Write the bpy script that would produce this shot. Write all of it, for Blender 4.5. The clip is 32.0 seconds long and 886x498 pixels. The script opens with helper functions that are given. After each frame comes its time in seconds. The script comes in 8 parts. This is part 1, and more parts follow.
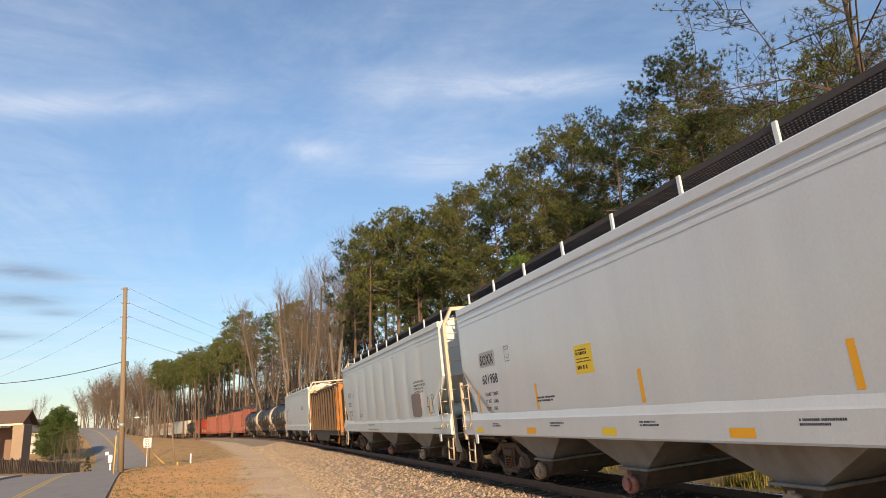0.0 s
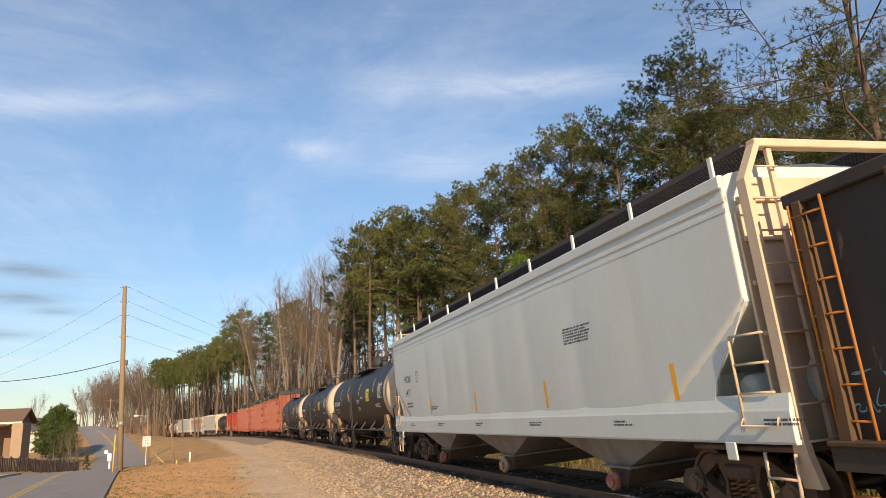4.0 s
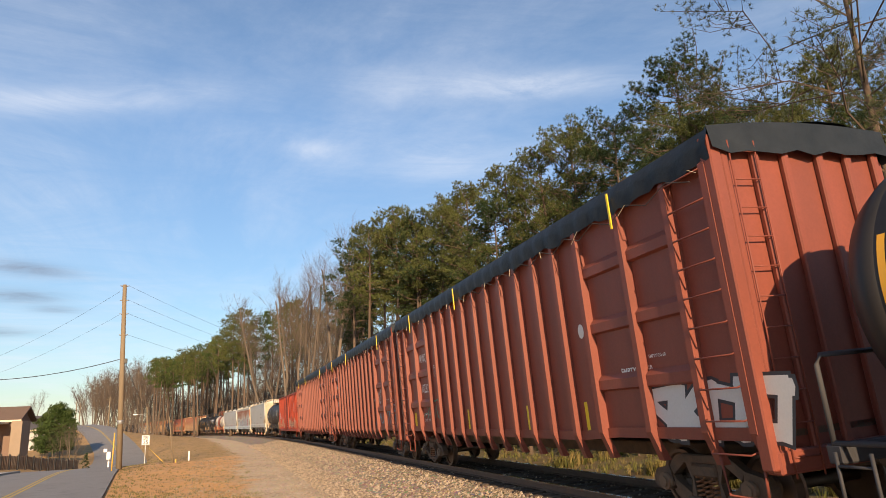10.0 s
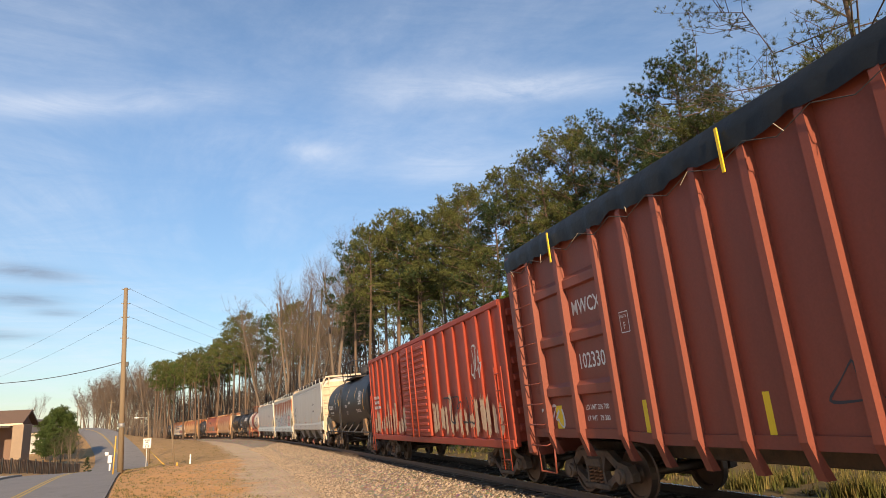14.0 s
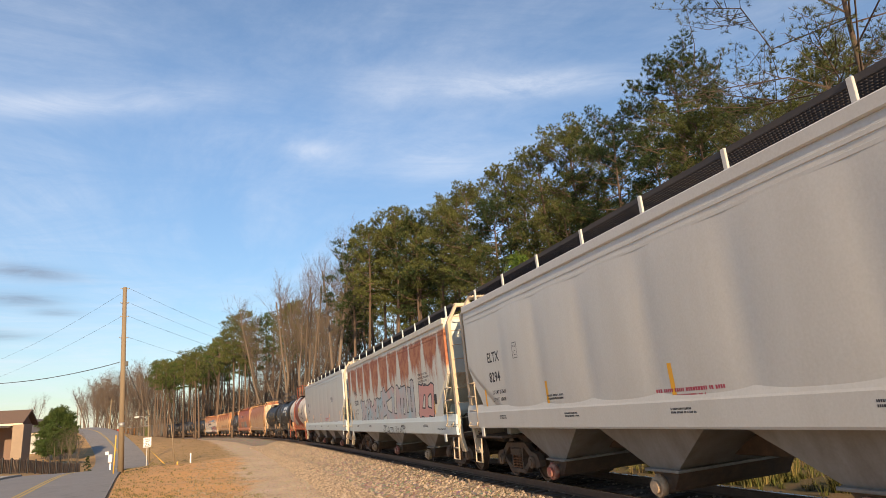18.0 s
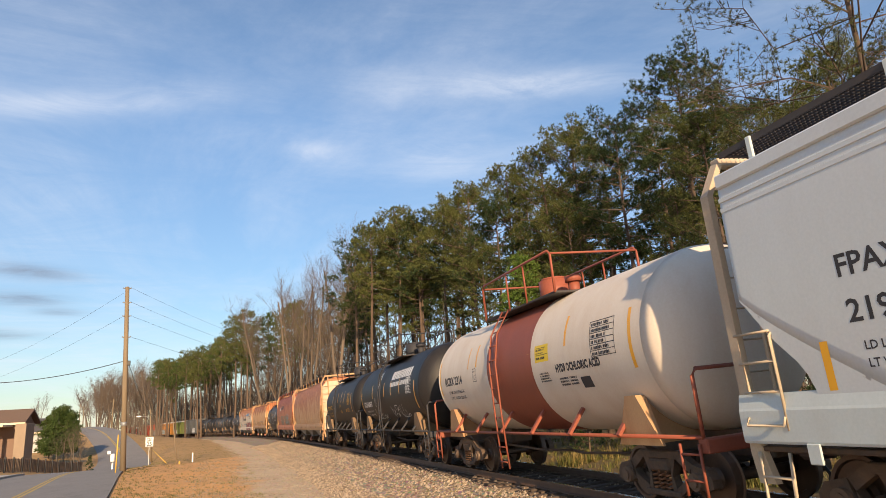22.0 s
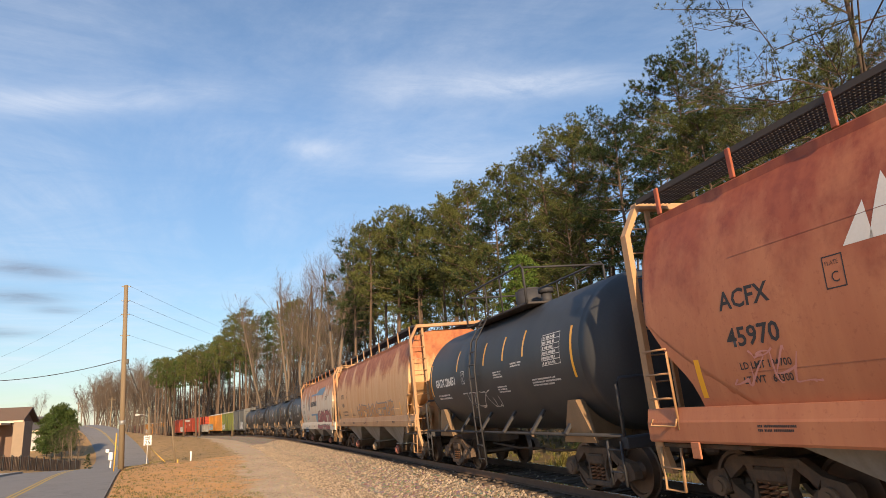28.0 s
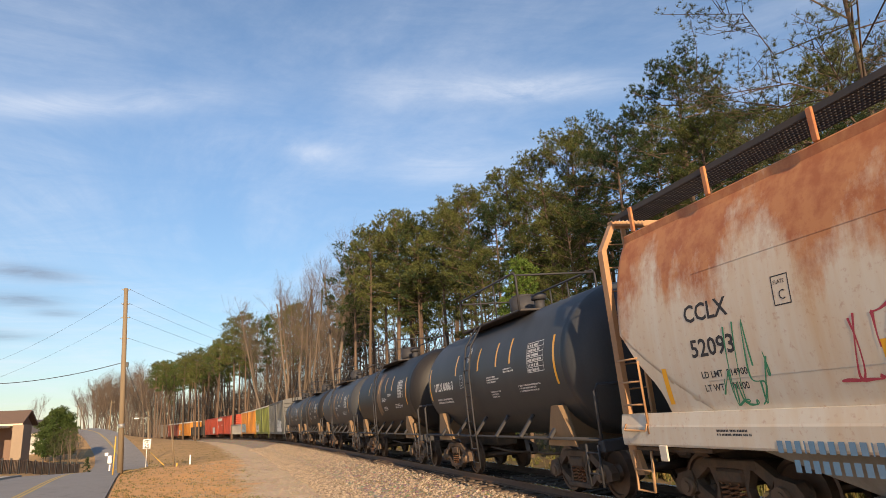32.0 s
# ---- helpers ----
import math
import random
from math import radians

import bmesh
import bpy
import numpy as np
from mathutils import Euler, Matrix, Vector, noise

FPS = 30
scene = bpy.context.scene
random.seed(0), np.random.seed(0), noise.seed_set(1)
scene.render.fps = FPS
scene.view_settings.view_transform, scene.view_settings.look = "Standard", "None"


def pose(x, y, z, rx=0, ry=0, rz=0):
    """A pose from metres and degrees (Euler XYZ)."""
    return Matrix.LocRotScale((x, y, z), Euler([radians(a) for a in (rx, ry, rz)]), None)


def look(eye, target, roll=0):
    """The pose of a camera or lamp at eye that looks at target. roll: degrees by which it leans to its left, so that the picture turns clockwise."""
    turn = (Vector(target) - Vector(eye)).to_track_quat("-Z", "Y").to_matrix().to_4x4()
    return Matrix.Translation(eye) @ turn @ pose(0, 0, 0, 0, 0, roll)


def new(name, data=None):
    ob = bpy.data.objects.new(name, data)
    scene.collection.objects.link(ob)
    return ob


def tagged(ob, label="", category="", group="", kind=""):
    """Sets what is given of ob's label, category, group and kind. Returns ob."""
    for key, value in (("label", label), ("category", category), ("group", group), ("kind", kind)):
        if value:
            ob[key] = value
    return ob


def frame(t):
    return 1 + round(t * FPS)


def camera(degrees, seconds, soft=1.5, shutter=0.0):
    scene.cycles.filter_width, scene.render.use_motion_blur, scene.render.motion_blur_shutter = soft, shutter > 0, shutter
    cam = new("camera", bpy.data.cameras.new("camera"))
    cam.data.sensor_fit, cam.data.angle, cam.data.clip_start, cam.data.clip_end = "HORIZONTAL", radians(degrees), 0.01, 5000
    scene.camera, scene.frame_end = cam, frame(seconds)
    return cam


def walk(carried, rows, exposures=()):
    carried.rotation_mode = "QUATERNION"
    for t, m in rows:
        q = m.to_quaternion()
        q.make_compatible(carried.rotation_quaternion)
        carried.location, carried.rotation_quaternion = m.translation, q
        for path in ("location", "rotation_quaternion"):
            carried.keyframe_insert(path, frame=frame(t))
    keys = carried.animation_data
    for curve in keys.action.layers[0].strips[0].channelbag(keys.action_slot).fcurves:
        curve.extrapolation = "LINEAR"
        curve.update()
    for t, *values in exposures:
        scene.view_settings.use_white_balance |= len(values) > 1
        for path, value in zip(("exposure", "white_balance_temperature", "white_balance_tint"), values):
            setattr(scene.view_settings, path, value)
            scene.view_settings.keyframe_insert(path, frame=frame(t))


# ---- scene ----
EYE = Vector((0.0, 0.0, 1.542))
# seconds, heading to the right of north, tilt up, lean (degrees) of the hand-held camera
SWAY = [
    (0, 17.852, 14.101, -3.25), (0.5, 17.794, 14.164, -3.13), (1, 17.859, 14.154, -3.15), (1.5, 17.900, 14.144, -3.09), (2, 17.860, 14.084, -3.14),
    (2.5, 17.862, 14.012, -3.14), (3, 17.891, 13.967, -3.23), (3.5, 17.926, 14.003, -3.16), (5.5, 17.808, 14.044, -3.19), (6, 17.801, 13.990, -3.17),
    (6.5, 17.797, 14.022, -3.12), (7, 17.827, 13.965, -3.24), (7.5, 17.803, 13.975, -3.19), (8, 17.798, 13.951, -3.12), (8.5, 17.798, 13.951, -3.12),
    (9, 17.862, 13.941, -3.14), (9.5, 17.898, 13.989, -3.04), (10, 17.878, 14.047, -2.85), (10.5, 17.901, 14.101, -2.90), (11, 17.952, 14.110, -3.07),
    (11.5, 17.964, 14.105, -3.24), (12, 17.896, 14.132, -3.05), (12.5, 17.832, 14.099, -2.96), (13, 17.810, 14.090, -2.89),
    (13.5, 17.809, 14.144, -2.96), (14, 17.811, 14.243, -3.01), (14.5, 17.789, 14.262, -3.08), (16.5, 17.740, 14.182, -2.88),
    (17, 17.791, 14.125, -3.07), (17.5, 17.865, 14.050, -3.35), (18, 17.893, 14.027, -3.36), (18.5, 17.896, 14.048, -3.26),
    (19, 17.926, 14.151, -3.19), (19.5, 17.941, 14.214, -3.17), (20, 17.871, 14.195, -3.23), (20.5, 17.783, 14.093, -3.30),
    (21, 17.769, 14.049, -3.33), (21.5, 17.756, 14.066, -3.30), (22, 17.713, 14.045, -3.23), (22.5, 17.772, 13.954, -3.28),
    (23, 17.878, 13.940, -3.27), (23.5, 17.926, 14.003, -3.16), (24, 17.986, 14.098, -3.24), (24.5, 18.028, 14.017, -3.15),
    (25, 18.046, 13.982, -3.10), (25.5, 17.980, 14.001, -3.15), (27.5, 17.714, 14.011, -3.00), (28, 17.791, 13.993, -3.05),
    (28.5, 17.854, 14.014, -3.11), (29, 17.922, 14.110, -3.12), (29.5, 17.983, 14.181, -3.16), (30, 17.946, 14.232, -3.09),
    (30.5, 17.842, 14.232, -2.98), (31, 17.789, 14.231, -3.06), (31.5, 17.802, 14.311, -3.12), (32, 17.799, 14.321, -2.93),
]


def gaze(yaw, pitch, roll):
    a, b = radians(yaw), radians(pitch)
    way = Vector((math.sin(a) * math.cos(b), math.cos(a) * math.cos(b), math.sin(b)))
    return look(EYE, EYE + way, roll)


cam = camera(67.66, 32.0, soft=0.75, shutter=0.0)
walk(cam, [(t, gaze(yaw, pitch, roll)) for t, yaw, pitch, roll in SWAY])

# ---- sky and sun ----
SUN_AZ, SUN_EL = 187.0, 19.0     # degrees clockwise from +y, and above the horizon
world = bpy.data.worlds.new("sky")
scene.world = world
world.use_nodes = True
wt = world.node_tree
wt.nodes.clear()


def wn(kind, **props):
    n = wt.nodes.new(kind)
    for key, value in props.items():
        if key == "op":
            n.operation = value
        elif key == "dtype":
            n.data_type = value
        elif key == "blend":
            n.blend_type = value
    return n


def wmath(op, a, b=None, clamp=False):
    n = wn("ShaderNodeMath", op=op)
    n.use_clamp = clamp
    for i, v in enumerate((a, b)):
        if v is None:
            continue
        if isinstance(v, (int, float)):
            n.inputs[i].default_value = v
        else:
            wt.links.new(v, n.inputs[i])
    return n.outputs[0]


sky = wn("ShaderNodeTexSky")
sky.sky_type = "NISHITA"
sky.sun_disc = False
sky.sun_elevation, sky.sun_rotation = radians(SUN_EL), radians(SUN_AZ)
sky.air_density, sky.dust_density, sky.ozone_density = 1.0, 0.3, 2.6
coord = wn("ShaderNodeTexCoord")
sep = wn("ShaderNodeSeparateXYZ")
wt.links.new(coord.outputs["Generated"], sep.inputs[0])
dx, dy, dz = sep.outputs
# the sky as a flat sheet high above: cirrus is drawn on it
high = wmath("MAXIMUM", dz, 0.04)
px, py = wmath("DIVIDE", dx, high), wmath("DIVIDE", dy, high)
comb = wn("ShaderNodeCombineXYZ")
wt.links.new(px, comb.inputs[0])
wt.links.new(py, comb.inputs[1])


def cirrus(turn, stretch, scale, detail, lo, hi):
    mp = wn("ShaderNodeMapping")
    mp.inputs["Rotation"].default_value = (0, 0, radians(turn))
    mp.inputs["Scale"].default_value = (scale, scale * stretch, 1)
    wt.links.new(comb.outputs[0], mp.inputs[0])
    nz = wn("ShaderNodeTexNoise")
    nz.inputs["Scale"].default_value, nz.inputs["Detail"].default_value = 1.0, detail
    nz.inputs["Roughness"].default_value, nz.inputs["Distortion"].default_value = 0.68, 0.9
    wt.links.new(mp.outputs[0], nz.inputs["Vector"])
    r = wn("ShaderNodeMapRange")
    r.inputs["From Min"].default_value, r.inputs["From Max"].default_value = lo, hi
    wt.links.new(nz.outputs["Fac"], r.inputs["Value"])
    return r.outputs[0]


# direction as heading and height, in degrees, for the long streaks
heading = wmath("MULTIPLY", wmath("ARCTAN2", dx, dy), 57.2958)
height = wmath("MULTIPLY", wmath("ARCSINE", dz), 57.2958)


def streak(az0, el0, half_az, half_el, slope, strength):
    """A long thin cloud about a heading and height, broken up by the cirrus."""
    a_ = wmath("SUBTRACT", heading, az0)
    e_ = wmath("SUBTRACT", wmath("SUBTRACT", height, el0), wmath("MULTIPLY", a_, slope))
    q = wmath("ADD", wmath("POWER", wmath("ABSOLUTE", wmath("DIVIDE", a_, half_az)), 2.0), wmath("POWER", wmath("ABSOLUTE", wmath("DIVIDE", e_, half_el)), 2.0))
    return wmath("MULTIPLY", wmath("EXPONENT", wmath("MULTIPLY", q, -1.0)), strength)


wisps = cirrus(35, 1.7, 1.6, 9, 0.33, 0.75)
veil = wmath("MULTIPLY", cirrus(35, 0.5, 0.55, 8, 0.40, 0.80), cirrus(-20, 1.6, 0.9, 9, 0.25, 0.75))
bands = None
for args in ((-13, 24.7, 9, 1.1, 0.2, 1.0), (28, 27.2, 8, 1.1, -0.06, 1.1), (6, 22.7, 3, 0.9, 0.0, 0.75), (14, 27.8, 6, 1.8, 0.0, 0.55), (18, 21.8, 5, 2.2, 0.1, 0.5),
             (62, 30, 14, 1.5, 0.1, 0.8), (-50, 22, 14, 1.5, 0.1, 0.8), (-14, 5.5, 9, 1.6, 0.1, 0.3)):
    one = streak(*args)
    bands = one if bands is None else wmath("ADD", bands, one)
cloud = wmath("ADD", wmath("MULTIPLY", veil, 0.95), wmath("MULTIPLY", bands, wmath("ADD", wmath("MULTIPLY", wisps, 0.8), 0.2)), clamp=True)
dusky = None
for args in ((-15, 11.9, 3.0, 0.55, -0.05, 1.0), (-15.5, 9.9, 2.6, 0.5, 0, 0.9), (-13, 9.0, 1.6, 0.3, 0, 0.7), (-17, 7.3, 2.6, 0.35, 0, 0.8), (-45, 10, 10, 0.7, 0, 0.9)):
    one = streak(*args)
    dusky = one if dusky is None else wmath("ADD", dusky, one)
mixc = wn("ShaderNodeMix", dtype="RGBA")
wt.links.new(wmath("MULTIPLY", cloud, 0.75), mixc.inputs["Factor"])
ease = wn("ShaderNodeMapRange")
ease.inputs["From Min"].default_value, ease.inputs["From Max"].default_value = 0.0, 0.42
ease.inputs["To Min"].default_value, ease.inputs["To Max"].default_value = 0.62, 1.0
wt.links.new(dz, ease.inputs["Value"])
dim = wn("ShaderNodeVectorMath", op="SCALE")
wt.links.new(sky.outputs[0], dim.inputs[0])
wt.links.new(ease.outputs[0], dim.inputs["Scale"])
wt.links.new(dim.outputs[0], mixc.inputs["A"])
mixc.inputs["B"].default_value = (5.2, 5.4, 5.9, 1)
mixd = wn("ShaderNodeMix", dtype="RGBA")
wt.links.new(wmath("MULTIPLY", dusky, wmath("ADD", wmath("MULTIPLY", wisps, 0.6), 0.3), clamp=True), mixd.inputs["Factor"])
wt.links.new(mixc.outputs["Result"], mixd.inputs["A"])
mixd.inputs["B"].default_value = (1.5, 1.7, 2.2, 1)
bg = wn("ShaderNodeBackground")
bg.inputs["Strength"].default_value = 0.115
wt.links.new(mixd.outputs["Result"], bg.inputs["Color"])
wo = wn("ShaderNodeOutputWorld")
wt.links.new(bg.outputs[0], wo.inputs[0])

sun_data = bpy.data.lights.new("sun", "SUN")
sun_data.energy, sun_data.angle, sun_data.color = 5.0, radians(0.6), (1.0, 0.71, 0.43)
sun = new("sun", sun_data)
az, el = radians(SUN_AZ), radians(SUN_EL)
sun_way = Vector((math.sin(az) * math.cos(el), math.cos(az) * math.cos(el), math.sin(el)))
sun.matrix_basis = look(sun_way * 60, (0, 0, 0))
scene.view_settings.exposure = 0.6

# ---- materials ----


def mat(name, base, rough=0.7, metal=0.0, second=None, scale=3.0, amount=0.5, stretch=(1, 1, 1), bump=0.0, bump_scale=40.0,
        third=None, third_scale=0.7, third_lo=0.55, third_hi=0.7, fine=0.15, vary=0.0, islands=False, spec=0.5):
    """A painted or natural surface: base colour, a second colour in soft patches, a third in sharper ones, fine grain and relief."""
    m = bpy.data.materials.new(name)
    m.use_nodes = True
    t = m.node_tree
    p = t.nodes["Principled BSDF"]
    p.inputs["Roughness"].default_value, p.inputs["Metallic"].default_value = rough, metal
    p.inputs["Specular IOR Level"].default_value = spec
    tc = t.nodes.new("ShaderNodeTexCoord")
    mp = t.nodes.new("ShaderNodeMapping")
    mp.inputs["Scale"].default_value = stretch
    t.links.new(tc.outputs["Object"], mp.inputs[0])

    def nz(s, detail=5.0, src=mp, rough_=0.6):
        n = t.nodes.new("ShaderNodeTexNoise")
        n.inputs["Scale"].default_value, n.inputs["Detail"].default_value = s, detail
        n.inputs["Roughness"].default_value = rough_
        t.links.new(src.outputs[0] if src is mp else src.outputs["Object"], n.inputs["Vector"])
        return n.outputs["Fac"]

    def ramp(v, lo, hi, out=1.0):
        r = t.nodes.new("ShaderNodeMapRange")
        r.inputs["From Min"].default_value, r.inputs["From Max"].default_value = lo, hi
        r.inputs["To Max"].default_value = out
        t.links.new(v, r.inputs["Value"])
        return r.outputs[0]

    def mix(f, a, b):
        n = t.nodes.new("ShaderNodeMix")
        n.data_type = "RGBA"
        for sock, v in (("Factor", f), ("A", a), ("B", b)):
            if isinstance(v, tuple):
                n.inputs[sock].default_value = (*v, 1)
            elif isinstance(v, (int, float)):
                n.inputs[sock].default_value = v
            else:
                t.links.new(v, n.inputs[sock])
        return n.outputs["Result"]

    col = base
    if second:
        col = mix(ramp(nz(scale), 0.35, 0.7, amount), col, second)
    if third:
        col = mix(ramp(nz(third_scale, 8.0, mp, 0.68), third_lo, third_hi), col, third)
    if fine:
        g = t.nodes.new("ShaderNodeMix")
        g.data_type, g.blend_type = "RGBA", "OVERLAY"
        g.inputs["Factor"].default_value = fine
        if isinstance(col, tuple):
            g.inputs["A"].default_value = (*col, 1)
        else:
            t.links.new(col, g.inputs["A"])
        t.links.new(nz(28.0, 6.0, tc), g.inputs["B"])
        col = g.outputs["Result"]
    if vary:
        if islands:
            info = t.nodes.new("ShaderNodeNewGeometry").outputs["Random Per Island"]
        else:
            info = t.nodes.new("ShaderNodeObjectInfo").outputs["Random"]
        h = t.nodes.new("ShaderNodeHueSaturation")
        t.links.new(ramp(info, 0.0, 1.0, 2 * vary), h.inputs["Value"])
        h.inputs["Value"].default_value = 1.0
        add = t.nodes.new("ShaderNodeMath")
        add.operation = "ADD"
        add.inputs[1].default_value = 1.0 - vary
        t.links.new(h.inputs["Value"].links[0].from_socket, add.inputs[0])
        t.links.new(add.outputs[0], h.inputs["Value"])
        if isinstance(col, tuple):
            h.inputs["Color"].default_value = (*col, 1)
        else:
            t.links.new(col, h.inputs["Color"])
        col = h.outputs["Color"]
    if isinstance(col, tuple):
        p.inputs["Base Color"].default_value = (*col, 1)
    else:
        t.links.new(col, p.inputs["Base Color"])
    if bump:
        b = t.nodes.new("ShaderNodeBump")
        b.inputs["Strength"].default_value, b.inputs["Distance"].default_value = bump, 0.02
        t.links.new(nz(bump_scale, 6.0, tc), b.inputs["Height"])
        t.links.new(b.outputs[0], p.inputs["Normal"])
    return m


def ground_material():
    """Ochre dirt, pale gravel, ballast and leaf litter, spread by masks with ragged borders."""
    m = bpy.data.materials.new("ground_mix")
    m.use_nodes = True
    t = m.node_tree
    p = t.nodes["Principled BSDF"]
    p.inputs["Roughness"].default_value = 0.95
    p.inputs["Specular IOR Level"].default_value = 0.2
    tc = t.nodes.new("ShaderNodeTexCoord").outputs["Object"]

    def noise_(scale, detail=6.0):
        n = t.nodes.new("ShaderNodeTexNoise")
        n.inputs["Scale"].default_value, n.inputs["Detail"].default_value, n.inputs["Roughness"].default_value = scale, detail, 0.65
        t.links.new(tc, n.inputs["Vector"])
        return n.outputs["Fac"]

    def pebble(scale):
        n = t.nodes.new("ShaderNodeTexVoronoi")
        n.inputs["Scale"].default_value = scale
        t.links.new(tc, n.inputs["Vector"])
        return n

    def rng(v, lo, hi):
        n = t.nodes.new("ShaderNodeMapRange")
        n.inputs["From Min"].default_value, n.inputs["From Max"].default_value = lo, hi
        t.links.new(v, n.inputs["Value"])
        return n.outputs[0]

    def arith(op, a, c):
        n = t.nodes.new("ShaderNodeMath")
        n.operation = op
        for i, v in enumerate((a, c)):
            if isinstance(v, (int, float)):
                n.inputs[i].default_value = v
            else:
                t.links.new(v, n.inputs[i])
        return n.outputs[0]

    def mix(f, a, c, blend="MIX"):
        n = t.nodes.new("ShaderNodeMix")
        n.data_type, n.blend_type = "RGBA", blend
        for sock, v in (("Factor", f), ("A", a), ("B", c)):
            if isinstance(v, tuple):
                n.inputs[sock].default_value = (*v, 1)
            elif isinstance(v, (int, float)):
                n.inputs[sock].default_value = v
            else:
                t.links.new(v, n.inputs[sock])
        return n.outputs["Result"]

    def mask(name, ragged=0.5, scale=0.8):
        a = t.nodes.new("ShaderNodeAttribute")
        a.attribute_name = name
        return rng(arith("ADD", a.outputs["Fac"], arith("MULTIPLY", arith("SUBTRACT", noise_(scale), 0.5), ragged * 2)), 0.35, 0.65)

    peb, peb2 = pebble(22.0), pebble(9.0)
    dirt = mix(rng(noise_(0.3), 0.35, 0.65), (0.64, 0.345, 0.135), (0.55, 0.31, 0.135))
    dirt = mix(rng(noise_(1.4), 0.52, 0.72), dirt, (0.36, 0.24, 0.13))
    dirt = mix(rng(noise_(6.0), 0.58, 0.7), dirt, (0.62, 0.45, 0.26))
    weeds = mix(rng(noise_(0.8), 0.4, 0.65), (0.44, 0.28, 0.13), (0.30, 0.205, 0.10))
    dirt = mix(mask("weeds", 0.4, 0.3), dirt, weeds)
    gravel = mix(rng(noise_(0.7), 0.35, 0.65), (0.56, 0.43, 0.29), (0.47, 0.36, 0.24))
    gravel = mix(0.35, gravel, peb.outputs["Color"], "SOFT_LIGHT")
    stones = mix(0.6, mix(rng(noise_(1.2), 0.35, 0.65), (0.32, 0.265, 0.205), (0.25, 0.205, 0.16)), peb2.outputs["Color"], "SOFT_LIGHT")
    litter = mix(rng(noise_(0.9), 0.35, 0.65), (0.17, 0.115, 0.06), (0.10, 0.09, 0.04))
    col = mix(mask("gravel", 0.7, 0.6), dirt, gravel)
    col = mix(mask("stones", 0.3), col, stones)
    col = mix(mask("litter", 0.5), col, litter)
    col = mix(0.35, col, noise_(30.0, 8.0), "OVERLAY")
    t.links.new(col, p.inputs["Base Color"])
    b = t.nodes.new("ShaderNodeBump")
    b.inputs["Strength"].default_value, b.inputs["Distance"].default_value = 0.45, 0.03
    t.links.new(arith("ADD", arith("MULTIPLY", peb.outputs["Distance"], -0.5), arith("ADD", noise_(5.0, 8.0), noise_(1.0, 4.0))), b.inputs["Height"])
    t.links.new(b.outputs[0], p.inputs["Normal"])
    return m


GROUND = ground_material()
STONE = mat("ballast_stone", (0.28, 0.215, 0.15), 0.9, second=(0.30, 0.265, 0.225), scale=9, vary=0.6, islands=True, bump=0.3)
ASPHALT = mat("asphalt", (0.215, 0.205, 0.195), 0.85, second=(0.265, 0.25, 0.235), scale=0.5, third=(0.16, 0.155, 0.15), third_scale=0.9,
              bump=0.4, bump_scale=60, fine=0.4)
CONCRETE = mat("concrete", (0.42, 0.40, 0.36), 0.9, second=(0.32, 0.30, 0.27), scale=2, bump=0.3)
YELLOW_LINE = mat("road_paint_yellow", (0.55, 0.36, 0.05), 0.7, second=(0.3, 0.25, 0.12), scale=6)
STEEL_RAIL = mat("rail_steel", (0.16, 0.10, 0.07), 0.6, 0.3, second=(0.09, 0.06, 0.05), scale=5)
RAIL_HEAD = mat("rail_head", (0.45, 0.42, 0.40), 0.25, 1.0, fine=0.1)
TIE = mat("creosote_timber", (0.085, 0.06, 0.045), 0.9, second=(0.16, 0.12, 0.09), scale=5, stretch=(0.4, 4, 4), bump=0.6, vary=0.3)
BARK = mat("pine_bark", (0.125, 0.085, 0.058), 0.95, second=(0.072, 0.058, 0.048), scale=4, stretch=(2, 2, 0.5), bump=0.9, bump_scale=9, vary=0.25)
GREY_BARK = mat("grey_bark", (0.155, 0.12, 0.09), 0.95, second=(0.085, 0.07, 0.058), scale=4, stretch=(2, 2, 0.5), bump=0.6, bump_scale=12, vary=0.25)
TWIG = mat("bare_twigs", (0.105, 0.082, 0.066), 0.95, fine=0.0, vary=0.2)
NEEDLE = mat("pine_needles", (0.076, 0.096, 0.028), 0.75, second=(0.118, 0.122, 0.037), scale=0.5, amount=0.9, vary=0.45, islands=True, fine=0.0, spec=0.2)
NEEDLE_DARK = mat("dark_needles", (0.026, 0.048, 0.019), 0.75, second=(0.05, 0.068, 0.022), scale=0.5, amount=0.9, vary=0.4, islands=True, fine=0.0, spec=0.2)
NEEDLE_GREY = mat("grey_green_needles", (0.075, 0.085, 0.036), 0.75, second=(0.06, 0.075, 0.033), scale=0.6, amount=0.9, vary=0.45, islands=True, fine=0.0, spec=0.2)
NEEDLE_GREEN = mat("evergreen_needles", (0.05, 0.085, 0.022), 0.75, second=(0.075, 0.10, 0.028), scale=0.8, amount=0.9, vary=0.35, islands=True, fine=0.0, spec=0.2)
NEEDLE_BRIGHT = mat("young_pine_needles", (0.075, 0.14, 0.025), 0.75, second=(0.11, 0.15, 0.03), scale=0.8, amount=0.9, vary=0.35, islands=True, fine=0.0, spec=0.2)
GRASS = mat("dry_grass", (0.16, 0.115, 0.045), 0.9, second=(0.10, 0.12, 0.03), scale=0.6, amount=0.9, vary=0.4, islands=True, fine=0.0)
WOOD_POLE = mat("weathered_pole_wood", (0.23, 0.175, 0.11), 0.9, second=(0.16, 0.125, 0.085), scale=3, stretch=(6, 6, 0.3), bump=0.4)

# ---- mesh tools ----


